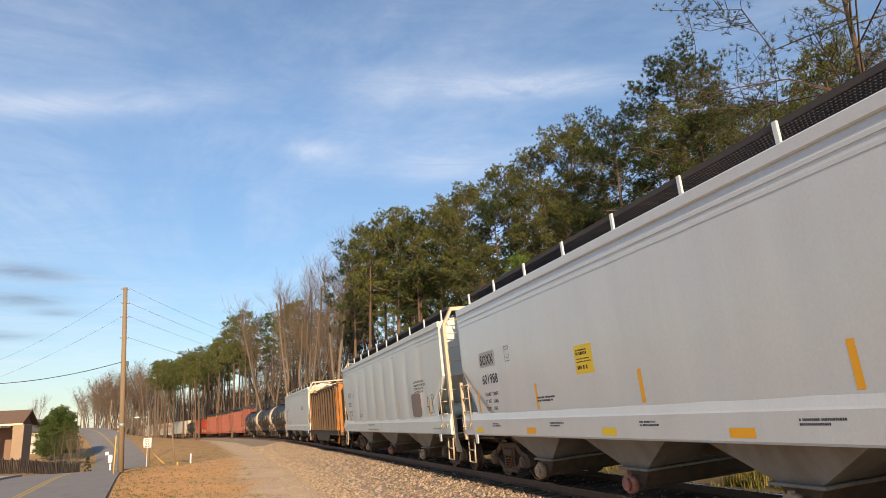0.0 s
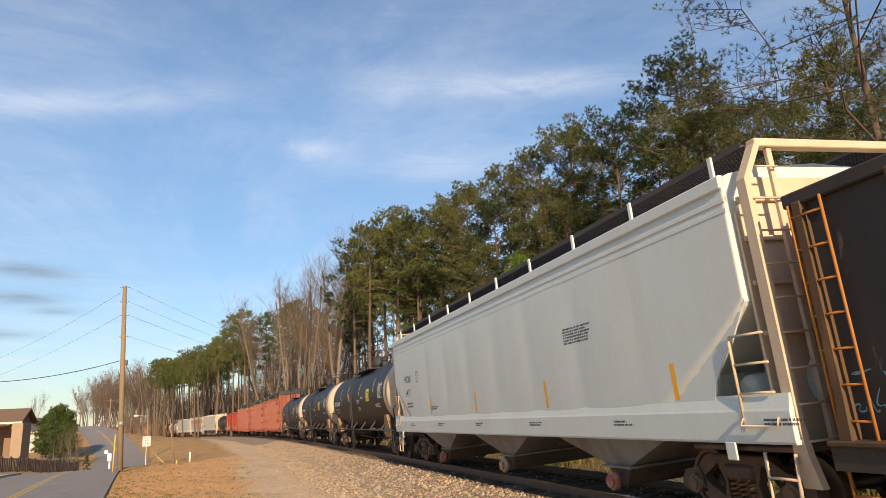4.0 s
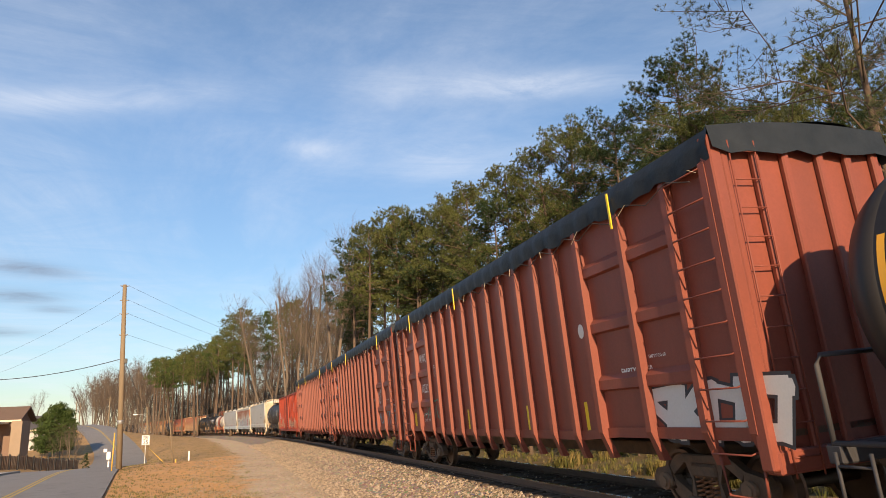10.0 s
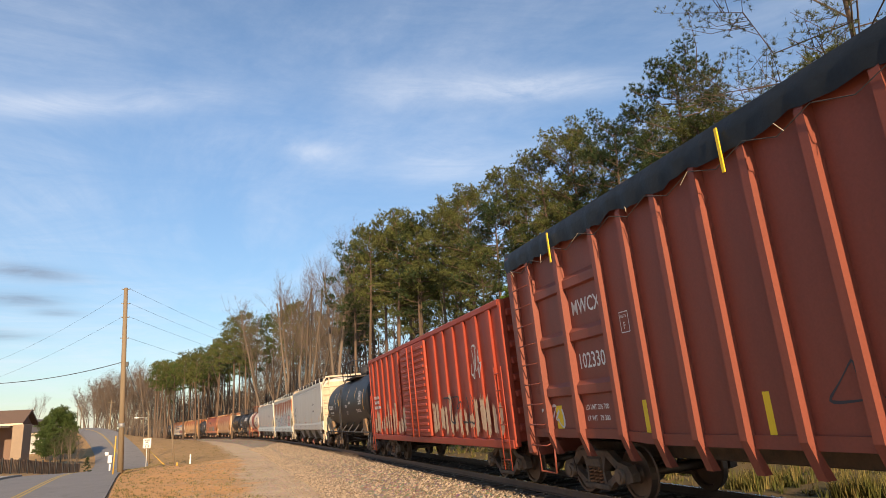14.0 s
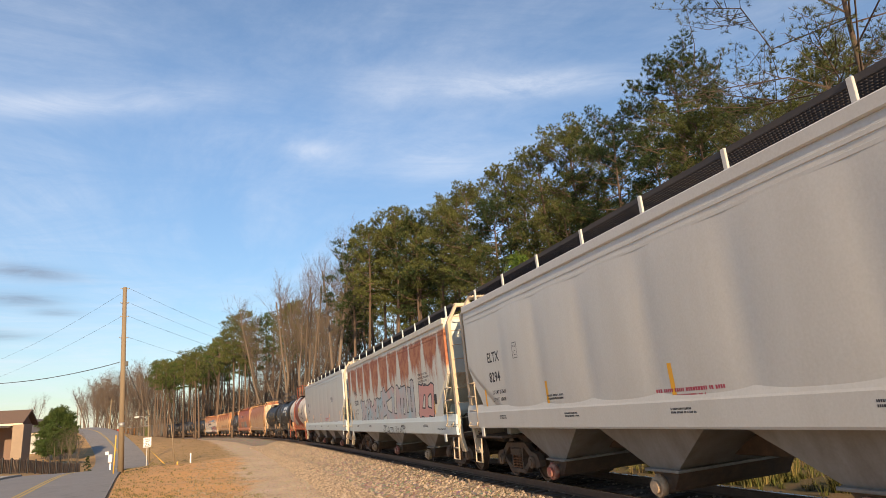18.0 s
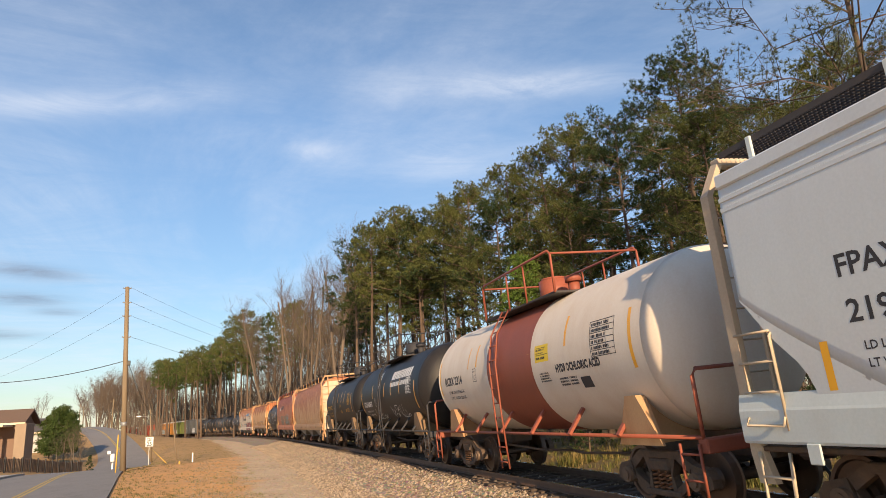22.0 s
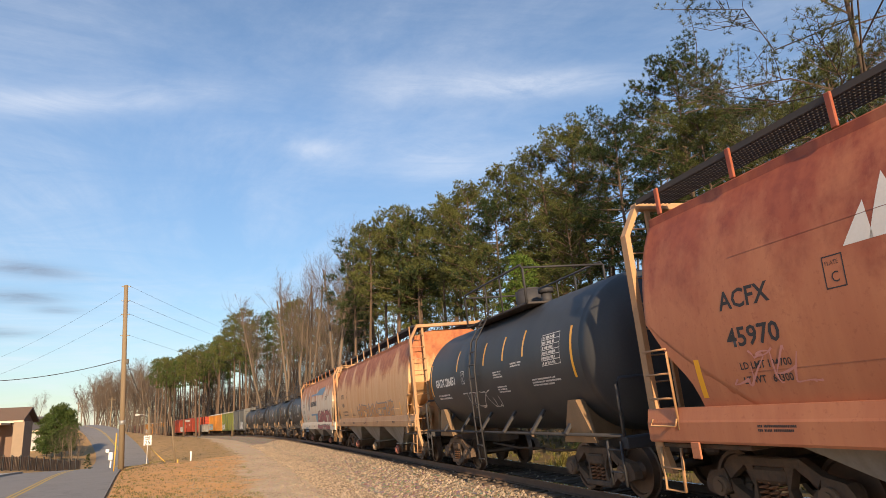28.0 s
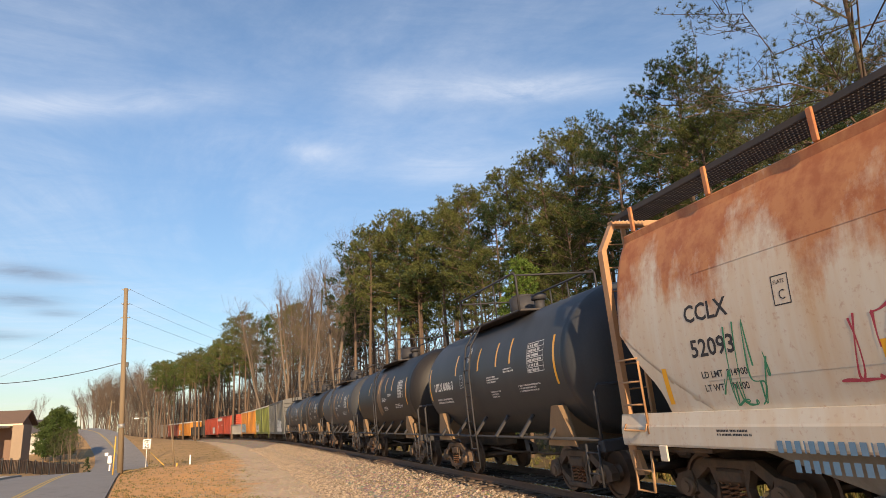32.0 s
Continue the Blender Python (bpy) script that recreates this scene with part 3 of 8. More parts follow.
# how steeply the wood's top rises over the eye, by heading in degrees
TOP_AZ = [-14, -11, -9.7, -8.2, -6.6, -4.9, -3.3, -1.6, -0.1, 2.4, 3.8, 5.2, 6.7, 8.9, 10.7, 13.8, 17.4, 20.6, 23.7, 27.5, 31.8, 35.7, 40.9, 44, 54]
TOP_RISE = [0.04, 0.057, 0.079, 0.093, 0.104, 0.098, 0.103, 0.115, 0.165, 0.206, 0.232, 0.24, 0.267, 0.30, 0.303, 0.331, 0.341, 0.359, 0.375, 0.402, 0.441, 0.441, 0.52, 0.45, 0.55]


def spot(az_, dist):
    return dist * math.sin(radians(az_)), dist * math.cos(radians(az_))


def room(x, y):
    """How tall a tree may stand there under the wood's outline."""
    d_ = math.hypot(x, y)
    return EYE.z + d_ * float(np.interp(math.degrees(math.atan2(x, y)), TOP_AZ, TOP_RISE)) - float(ground_z(x, y))


# trees that stand out: heading, distance, rise of the top over the eye, kind
def stand(name, meshes, az_, d_, up, label, turn, crown="crown"):
    x, y = spot(az_, d_)
    return plant(name, meshes, x, y, label, GW, (EYE.z + d_ * up - ground_z(x, y) + 0.05) / TIP[meshes[1].name], turn, crown=crown)


stand("pine_tree", PINE_OPEN, 53.6, 21.5, 0.80, "tall open-crowned pine with long crooked grey limbs", 20)
for az_, d_, up, k in ((39.6, 34, 0.519, 1), (34.2, 37, 0.441, 1), (30.5, 41, 0.443, 3), (27.2, 43, 0.405, 0), (24.2, 45, 0.381, 2), (20.6, 49, 0.357, 3), (44.5, 38, 0.42, 0), (48, 33, 0.40, 2),
                       (51, 41, 0.44, 0), (37.3, 44, 0.43, 2), (42.8, 46, 0.43, 1), (56, 33, 0.42, 2), (32.3, 47, 0.40, 1), (22.3, 44, 0.33, 1)):
    stand("pine_tree", PINE_NEAR[k], az_, d_, up, PL, 77 * az_)
for az_, d_, up, k in ((17.8, 55, 0.326, 3), (15.8, 58, 0.309, 2), (13.7, 60, 0.328, 0), (11.3, 62, 0.302, 1), (12.6, 66, 0.30, 3), (9.9, 69, 0.272, 2), (18.9, 62, 0.34, 1), (14.8, 64, 0.305, 0), (4.6, 118, 0.175, 1),
                       (0.95, 128, 0.166, 0), (-0.1, 138, 0.157, 1), (0.4, 150, 0.15, 3), (1.9, 140, 0.15, 2)):
    stand("pine_tree", PINE_MID[k], az_, d_, up, PL, 77 * az_)
for az_, d_, up, k in ((8.05, 72, 0.322, 1), (8.75, 74, 0.28, 0), (6.9, 84, 0.255, 2), (5.65, 88, 0.238, 3), (5.1, 92, 0.228, 0), (4.4, 96, 0.222, 1), (3.75, 98, 0.231, 2), (3.1, 104, 0.205, 3), (2.5, 108, 0.198, 0), (9.4, 80, 0.25, 3), (6.2, 96, 0.235, 1),
                       (1.6, 118, 0.172, 3), (7.4, 90, 0.26, 0)):
    stand("bare_tree", BARE[k], az_, d_, up, BL, 50 * az_, crown="twig_mass")
x, y = spot(24.3, 36)
plant("young_pine", YOUNG[0], x, y, "young bright-green pine at the edge of the wood", GW, 1.15, 40)
for az_, d_ in ((19, 44), (15.5, 52), (29, 32), (33, 30), (46, 24)):
    x, y = spot(az_, d_)
    plant("young_pine", YOUNG[1], x, y, "low dark-green young pine at the edge of the wood", GW, wood_rnd.uniform(0.6, 0.9), wood_rnd.uniform(0, 360))
# the rest of the wood
for k in range(135):
    s = 18 + 300 * wood_rnd.random() ** 1.15
    off = 8.5 + 32 * wood_rnd.random() ** 1.4
    x, y = beside(s, off)
    d_, az_ = math.hypot(x, y), math.degrees(math.atan2(x, y))
    h_ = min(room(x, y) * wood_rnd.uniform(0.6, 0.95), 28.0)
    leafless = wood_rnd.random() < (0.7 if 1.5 < az_ < 9.5 else 0.75 if az_ < -5 else 0.12 if az_ < 1.5 else 0.0)
    if leafless:
        set_ = BARE if d_ < 130 else BARE_FAR
        plant("bare_tree", set_[k % len(set_)], x, y, BL, GW, h_ / 21, wood_rnd.uniform(0, 360), crown="twig_mass")
    elif d_ < 48:
        plant("pine_tree", PINE_NEAR[k % 4], x, y, PL, GW, h_ / 21.5, wood_rnd.uniform(0, 360))
    elif d_ < 125:
        plant("pine_tree", PINE_MID[k % 4], x, y, PL, GW, h_ / 23.2, wood_rnd.uniform(0, 360))
    else:
        plant("pine_tree", PINE_FAR[k % 3], x, y, PL, GW, h_ / 24, wood_rnd.uniform(0, 360))
# the far row of pines where the track bends out of sight
for k in range(34):
    x, y = spot(-5.9 + 5.0 * (k + wood_rnd.random()) / 34, wood_rnd.uniform(175, 250))
    plant("pine_tree", PINE_FAR[k % 3], x, y, PL, GW, min(room(x, y) * wood_rnd.uniform(0.86, 1.02), 30) / 24, wood_rnd.uniform(0, 360))
# the far hill with the road, and the brush between road and railway
GH = "bare trees on the hill by the road"
for k in range(70):
    az_ = wood_rnd.uniform(-10.6, -5.6)
    d_ = wood_rnd.uniform(225, 330)
    x, y = spot(az_, d_)
    rx_, _ = road_at(y)
    if abs(x - float(rx_)) < 6:
        continue
    h_ = min(room(x, y) * wood_rnd.uniform(0.7, 0.98), 26)
    plant("bare_tree", BARE_FAR[k % 2], x, y, BL, GH, h_ / 18, wood_rnd.uniform(0, 360), crown="twig_mass")
for k in range(26):
    az_ = wood_rnd.uniform(-8.3, -5.3)
    d_ = wood_rnd.uniform(118, 215)
    x, y = spot(az_, d_)
    rx_, _ = road_at(y)
    if x - float(rx_) < 5:
        continue
    plant("bush", BRUSH[k % 2], x, y, "tangled leafless brown brush on the bank", "brush on the bank", wood_rnd.uniform(1.0, 2.2), wood_rnd.uniform(0, 360), crown="twig_mass")
for k in range(34):
    x, y = beside(20 + 130 * wood_rnd.random(), 6.0 + 9 * wood_rnd.random())
    plant("bush", BRUSH[k % 2], x, y, "tangled leafless brown brush under the trees", "brush under the trees", wood_rnd.uniform(0.7, 1.4), wood_rnd.uniform(0, 360), crown="twig_mass")
for az_, d_, h_ in ((-12.3, 104, 6.6), (-12.9, 106, 5.4), (-11.7, 104, 5.8)):
    x, y = spot(az_, d_)
    plant("evergreen_tree", EVERGREEN, x, y, "dense green evergreen tree beside the houses", "evergreens by the houses", h_ / 7.3, wood_rnd.uniform(0, 360))
for az_, d_, h_ in ((-11.2, 92, 3.4), (-10.9, 96, 3.0), (-12.4, 88, 2.6), (-11.4, 94, 3.9), (-11.9, 94, 3.6), (-11.0, 98, 3.6), (-13.6, 150, 7.5), (-14.1, 150, 7)):
    x, y = spot(az_, d_)
    plant("bush" if h_ < 5 else "bare_tree", BRUSH[0] if h_ < 5 else BARE_FAR[0], x, y, "bare brown shrub or tree beside the houses", "shrubs by the houses", h_ / (3.0 if h_ < 5 else 18), 30 * d_, crown="twig_mass")


def stuff_mesh(name, verts, faces, material, label, category):
    me_ = bpy.data.meshes.new(name)
    me_.from_pydata(verts.tolist(), [], faces.tolist())
    me_.materials.append(material)
    return tagged(new(name, me_), label, category, kind="stuff")


# the depth of the wood: far trunks and tangled undergrowth
npr = np.random.RandomState(9)
n = 1100
ss, uu = 25 + 330 * npr.rand(n), 20 + 60 * npr.rand(n)
sa = np.interp(ss, S, TURN)
sx, sy = np.interp(ss, S, TX) + np.cos(sa) * uu, np.interp(ss, S, TY) + np.sin(sa) * uu
hh, rr, lx = 10 + 9 * npr.rand(n), 0.07 + 0.12 * npr.rand(n), npr.randn(n) * 0.5
z0 = ground_z(sx, sy) - 0.3
ring3 = [(math.cos(a), math.sin(a)) for a in (0, 2.09, 4.19)]
low = np.stack([np.stack([sx + rr * c, sy + rr * d, z0], 1) for c, d in ring3], 1)
top_ = np.stack([np.stack([sx + lx + rr * 0.5 * c, sy + rr * 0.5 * d, z0 + hh], 1) for c, d in ring3], 1)
verts = np.concatenate([low, top_], 1).reshape(-1, 3)
q3 = np.array([(0, 1, 4), (0, 4, 3), (1, 2, 5), (1, 5, 4), (2, 0, 3), (2, 3, 5)])
stuff_mesh("far_trunks", verts, (q3[None] + 6 * np.arange(n)[:, None, None]).reshape(-1, 3), GREY_BARK, "distant grey-brown trunks deep in the wood", "wood")
n = 55000
ss, uu = 90 + 280 * npr.rand(n), 14 + 70 * npr.rand(n)
sa = np.interp(ss, S, TURN)
sx, sy = np.interp(ss, S, TX) + np.cos(sa) * uu, np.interp(ss, S, TY) + np.sin(sa) * uu
sz = ground_z(sx, sy) + npr.rand(n) * 15
dirs = npr.randn(n, 3) * np.array([0.7, 0.7, 0.6]) + np.array([0, 0, 0.9])
dirs /= np.linalg.norm(dirs, axis=1)[:, None]
side3 = np.cross(dirs, npr.randn(n, 3))
side3 /= np.linalg.norm(side3, axis=1)[:, None]
c0 = np.stack([sx, sy, sz], 1)
wd, ln = 0.04 + 0.09 * npr.rand(n), 1.2 + 2.4 * npr.rand(n)
verts = np.stack([c0 - side3 * wd[:, None], c0 + side3 * wd[:, None], c0 + dirs * ln[:, None]], 1).reshape(-1, 3)
stuff_mesh("far_saplings", verts, np.arange(3 * n).reshape(-1, 3), TWIG, "dense brown saplings and branches deep in the wood", "undergrowth")
n = 60000
ss, uu = 22 + 330 * npr.rand(n), 9 + 60 * npr.rand(n) ** 0.8
sa = np.interp(ss, S, TURN)
sx, sy = np.interp(ss, S, TX) + np.cos(sa) * uu, np.interp(ss, S, TY) + np.sin(sa) * uu
deep = np.clip((uu - 8) / 30, 0.15, 1)
sz = ground_z(sx, sy) + npr.rand(n) ** 1.5 * 8.5 * deep
dirs = npr.randn(n, 3) * np.array([1, 1, 0.9]) + np.array([0, 0, 0.5])
dirs /= np.linalg.norm(dirs, axis=1)[:, None]
ln = (0.5 + 1.3 * npr.rand(n)) * (0.5 + deep)
side3 = np.cross(dirs, npr.randn(n, 3))
side3 /= np.linalg.norm(side3, axis=1)[:, None]
wd = (0.012 + 0.03 * npr.rand(n)) * (0.6 + deep)
c0 = np.stack([sx, sy, sz], 1)
verts = np.stack([c0 - side3 * wd[:, None], c0 + side3 * wd[:, None], c0 + dirs * ln[:, None]], 1).reshape(-1, 3)
stuff_mesh("undergrowth", verts, np.arange(3 * n).reshape(-1, 3), TWIG, "tangled brown undergrowth and saplings in the wood", "undergrowth")

# ballast stones on the shoulder and between the ties, densest near the camera's end
npr = np.random.RandomState(5)
n = 34000
ss = 6 + 74 * npr.rand(n) ** 1.5
uu = np.where(npr.rand(n) < 0.80, -1.15 - 3.6 * npr.rand(n) ** 0.9, npr.rand(n) * 4.6 - 1.4)
sa = np.interp(ss, S, TURN)
sx, sy = np.interp(ss, S, TX) + np.cos(sa) * uu, np.interp(ss, S, TY) + np.sin(sa) * uu
inner = np.abs(uu) < 1.7
sz = np.where(inner, np.interp(ss, S, TZ) - 0.235 + 0.05 * npr.rand(n) + math.sin(radians(CANT)) * uu, ground_z(sx, sy) + 0.012)
corner = np.array([(1, 0, 0), (-1, 0, 0), (0, 1, 0), (0, -1, 0), (0, 0, 1), (0, 0, -1)], float)
size = (0.016 + 0.025 * npr.rand(n))[:, None, None] * (1 + 0.6 * (npr.rand(n, 6, 1) - 0.3))
spin = npr.rand(n) * 6.28
shape = corner[None] * size + (npr.rand(n, 6, 3) - 0.5) * 0.018
cs, sn = np.cos(spin)[:, None], np.sin(spin)[:, None]
shape = np.stack([shape[:, :, 0] * cs - shape[:, :, 1] * sn + shape[:, :, 2] * 0.4, shape[:, :, 0] * sn + shape[:, :, 1] * cs, shape[:, :, 2] * 0.8 + shape[:, :, 0] * 0.3], 2)
verts = (shape + np.stack([sx, sy, sz], 1)[:, None]).reshape(-1, 3)
tri = np.array([(0, 2, 4), (2, 1, 4), (1, 3, 4), (3, 0, 4), (2, 0, 5), (1, 2, 5), (3, 1, 5), (0, 3, 5)])
stuff_mesh("ballast_stones", verts, (tri[None] + 6 * np.arange(n)[:, None, None]).reshape(-1, 3), STONE, "angular tan and grey ballast stones", "ballast")
# loose gravel over the strip between ballast and dirt
n = 16000
ss = 10 + 45 * npr.rand(n) ** 1.5
uu = -3.4 - 6.0 * npr.rand(n) ** 1.6
sa = np.interp(ss, S, TURN)
sx, sy = np.interp(ss, S, TX) + np.cos(sa) * uu, np.interp(ss, S, TY) + np.sin(sa) * uu
sz = ground_z(sx, sy) + 0.004
shape = corner[None] * (0.010 + 0.020 * npr.rand(n) ** 2)[:, None, None] + (npr.rand(n, 6, 3) - 0.5) * 0.01
verts = (shape + np.stack([sx, sy, sz], 1)[:, None]).reshape(-1, 3)
stuff_mesh("loose_gravel", verts, (tri[None] + 6 * np.arange(n)[:, None, None]).reshape(-1, 3), STONE, "loose tan gravel strewn over the dirt", "gravel")


def tufts_of(name, n_, place, height, material, label, blades=9, seed=3):
    """Grass in tufts of thin bent blades."""
    r_ = np.random.RandomState(seed)
    px_, py_ = place(r_, n_)
    pz_ = ground_z(px_, py_)
    b = blades
    ang, out = r_.rand(n_, b) * 6.28, r_.rand(n_, b)
    hh = height * (0.5 + 0.8 * r_.rand(n_, 1)) * (0.6 + 0.5 * r_.rand(n_, b))
    bx_ = px_[:, None] + np.cos(ang) * 0.10 * out
    by_ = py_[:, None] + np.sin(ang) * 0.10 * out
    tx_ = bx_ + np.cos(ang) * hh * 0.45 * out
    ty_ = by_ + np.sin(ang) * hh * 0.45 * out
    w_ = 0.008 + 0.010 * r_.rand(n_, b)
    z0 = np.repeat(pz_[:, None], b, 1) - 0.02
    v0 = np.stack([bx_ - np.sin(ang) * w_, by_ + np.cos(ang) * w_, z0], 2)
    v1 = np.stack([bx_ + np.sin(ang) * w_, by_ - np.cos(ang) * w_, z0], 2)
    v2 = np.stack([tx_, ty_, z0 + hh], 2)
    verts_ = np.stack([v0, v1, v2], 2).reshape(-1, 3)
    return stuff_mesh(name, verts_, np.arange(len(verts_)).reshape(-1, 3), material, label, "grass")


def far_side(r_, n_):
    s_, o_ = 2 + 75 * r_.rand(n_) ** 1.3, 4.9 + 7 * r_.rand(n_)
    a_ = np.interp(s_, S, TURN)
    return np.interp(s_, S, TX) + np.cos(a_) * o_, np.interp(s_, S, TY) + np.sin(a_) * o_


def dirt_edge(r_, n_):
    y_ = 22 + 120 * r_.rand(n_) ** 1.6
    x0, _ = road_at(y_)
    x1 = np.interp(y_, TY, TX) - 6.5
    return x0 + 3.25 + (x1 - x0 - 3.25) * r_.rand(n_) ** 1.5, y_


GREEN_WEED = mat("green_weeds", (0.07, 0.085, 0.02), 0.8, second=(0.13, 0.115, 0.035), scale=0.7, amount=0.9, vary=0.4, islands=True, fine=0.0, spec=0.2)
tufts_of("dry_grass", 1300, far_side, 0.24, GRASS, "dry straw-coloured grass tufts beside the railway", 12, 4)
tufts_of("green_weeds", 700, far_side, 0.30, GREEN_WEED, "green weeds growing beside the railway", 12, 6)


def weed_patch(r_, n_):
    s_, o_ = r_.choice([0.5, 3.2, 4.1, 7.5, 8.1, 12, 15.5, 19.6, 26], n_) + r_.randn(n_) * 0.38, 5.3 + np.abs(r_.randn(n_)) * 1.3
    a_ = np.interp(s_, S, TURN)
    return np.interp(s_, S, TX) + np.cos(a_) * o_, np.interp(s_, S, TY) + np.sin(a_) * o_


STRAW = mat("straw_weeds", (0.22, 0.16, 0.06), 0.85, second=(0.13, 0.13, 0.035), scale=0.9, amount=0.9, vary=0.45, islands=True, fine=0.0, spec=0.2)
tufts_of("tall_weeds", 360, weed_patch, 0.55, STRAW, "tall straw-coloured weeds beyond the track", 16, 21)
tufts_of("tall_green_weeds", 380, weed_patch, 0.5, GREEN_WEED, "tall green weeds beyond the track", 16, 22)
tufts_of("short_dry_grass", 2600, dirt_edge, 0.10, GRASS, "short dead grass on the dirt", 7, 8)

# ---- the roadside ----
BLACK_WIRE = mat("wire", (0.03, 0.03, 0.035), 0.6, fine=0.0)
SIGN_WHITE = mat("sign_white", (0.75, 0.75, 0.73), 0.5, fine=0.1)
SIGN_BLACK = mat("sign_black", (0.02, 0.02, 0.02), 0.5, fine=0.0)
GUARD = mat("yellow_guy_guard", (0.62, 0.38, 0.06), 0.6)
GALV = mat("galvanised_steel", (0.35, 0.35, 0.34), 0.5, 0.6)


def ground_at(x, y):
    return float(ground_z(x, y))


foot, head_ = Vector((-6.25, 44.6, -0.75)), Vector((-6.60, 44.5, 10.35))
pole = thing("utility_pole", "weathered wooden utility pole with small insulators", "utility pole")
part("shaft", B().tube([foot, foot.lerp(head_, 0.5), head_], 0.17, 12, 0.115), WOOD_POLE, pole)
HOLDS = []
for z in (10.25, 9.35, 8.5, 7.2):
    p = foot.lerp(head_, (z - foot.z) / (head_.z - foot.z))
    HOLDS.append(p)
    b = B()
    b.tube([p + Vector((0.11, 0, 0)), p + Vector((0.26, 0, 0.04))], 0.035, 8)
    part("insulator", b, GALV, pole)
    part("insulator", B().tube([p - Vector((0.11, 0, 0)), p - Vector((0.24, 0, -0.04))], 0.035, 8), GALV, pole)
part("cable_clamp", B().box(-0.12, 0.12, -0.06, 0.06, -0.15, 0.15, 0.02, Matrix.Translation(foot.lerp(head_, 0.575) + Vector((0.16, 0, 0)))), SIGN_BLACK, pole)
part("pole_band", B().tube([foot.lerp(head_, 0.24), foot.lerp(head_, 0.262)], 0.165, 12), GALV, pole)


def wire(a, c, sag, r, label):
    pts = []
    for i in range(17):
        u = i / 16
        p = Vector(a).lerp(Vector(c), u)
        p.z -= sag * 4 * u * (1 - u)
        pts.append(p)
    return solid("overhead_wire", B().tube(pts, r, 5), BLACK_WIRE, label, "wire", group="wires on the utility pole")


for k, p in enumerate(HOLDS):
    wire(p + Vector((0.25, 0, 0.03)), (14 + k * 0.3, 96, p.z - 0.6), 0.9, 0.007, "thin overhead wire from the utility pole to the wood")
wire(HOLDS[0] - Vector((0.2, 0, 0.3)), (-34, 92, 9.0), 1.2, 0.007, "thin overhead wire from the utility pole over the road")
wire(HOLDS[2] - Vector((0.2, 0, 0)), (-34, 92, 7.0), 1.0, 0.007, "thin overhead wire from the utility pole over the road")
mid_hold = foot.lerp(head_, 0.585)
wire(mid_hold - Vector((0.15, 0, 0)), (-18.5, 50, 5.3), 0.55, 0.022, "thick black cable from the utility pole over the road")
wire(mid_hold + Vector((0.15, 0, -0.1)), (-9.7, 95, 2.6), 0.5, 0.022, "thick black cable from the utility pole along the road")

x, y = spot(-8.47, 42.5)
solid("guy_guard", B().tube([(x, y, ground_at(x, y) - 0.1), (x + 0.02, y + 0.1, 1.45)], 0.035, 8), GUARD, "yellow plastic guy-wire guard beside the utility pole", "marker post")
x, y = spot(-6.25, 60)
sign = thing("speed_limit_sign", "white speed limit sign reading 25 on a steel post", "road sign")
part("post", B().box(x - 0.03, x + 0.03, y, y + 0.05, ground_at(x, y) - 0.2, 1.05, 0.008), GALV, sign)
plate = part("plate", B().box(x - 0.30, x + 0.30, y - 0.02, y, 0.33, 1.09, 0.01), SIGN_WHITE, sign)
rim_ = B()
for x0, x1, z0, z1 in ((-0.28, 0.28, 1.055, 1.07), (-0.28, 0.28, 0.35, 0.365), (-0.28, -0.265, 0.35, 1.07), (0.265, 0.28, 0.35, 1.07)):
    rim_.box(x + x0, x + x1, y - 0.026, y - 0.02, z0, z1)
part("border", rim_, SIGN_BLACK, plate)
for text, size_, zt_ in (("SPEED", 0.15, 0.90), ("LIMIT", 0.15, 0.75), ("25", 0.40, 0.41)):
    cu_ = bpy.data.curves.new("t", "FONT")
    cu_.body, cu_.size, cu_.align_x, cu_.offset = text, size_, "CENTER", 0.006
    to_ = bpy.data.objects.new("t", cu_)
    tm_ = bpy.data.meshes.new_from_object(to_)
    bpy.data.objects.remove(to_)
    tm_.materials.append(SIGN_BLACK)
    part("lettering", tm_, None, plate).matrix_basis = pose(x, y - 0.027, zt_, 90, 0, 0)
for a_, d0, d1 in ((-6.0, 61, 58),):
    x0, y0 = spot(-6.05, 61)
    x1, y1 = spot(-4.95, 58)
    solid("guy_guard", B().tube([(x0, y0, 0.1), (x1, y1, ground_at(x1, y1))], 0.03, 6), GUARD, "slanting yellow guy-wire guard on the bank", "marker post")
x, y = spot(-3.11, 55)
solid("marker_post", B().box(x - 0.05, x + 0.05, y - 0.02, y + 0.02, ground_at(x, y) - 0.2, ground_at(x, y) + 0.68, 0.01), SIGN_WHITE, "thin white marker post in dry grass", "marker post")
x, y = spot(-4.2, 52)
solid("leaning_post", B().tube([(x, y, ground_at(x, y) - 0.2), (x - 0.42, y, 2.35)], 0.045, 8, 0.035), WOOD_POLE, "slender leaning wooden post on the bank", "post")
x, y = spot(-4.05, 51)
solid("marker_post", B().tube([(x, y, ground_at(x, y) - 0.1), (x, y, ground_at(x, y) + 0.22)], 0.05, 8), GUARD, "short orange stub post on the bank", "marker post")
x, y = spot(-6.05, 95)
lamp_post = thing("street_lamp", "small street lamp on a wooden pole by the bank", "street lamp")
part("pole", B().tube([(x, y, ground_at(x, y) - 0.3), (x - 0.4, y, 4.3)], 0.12, 8, 0.09), WOOD_POLE, lamp_post)
part("arm", B().tube([(x - 0.35, y, 3.1), (x - 1.0, y, 3.45), (x - 1.5, y, 3.45)], 0.03, 6), GALV, lamp_post)
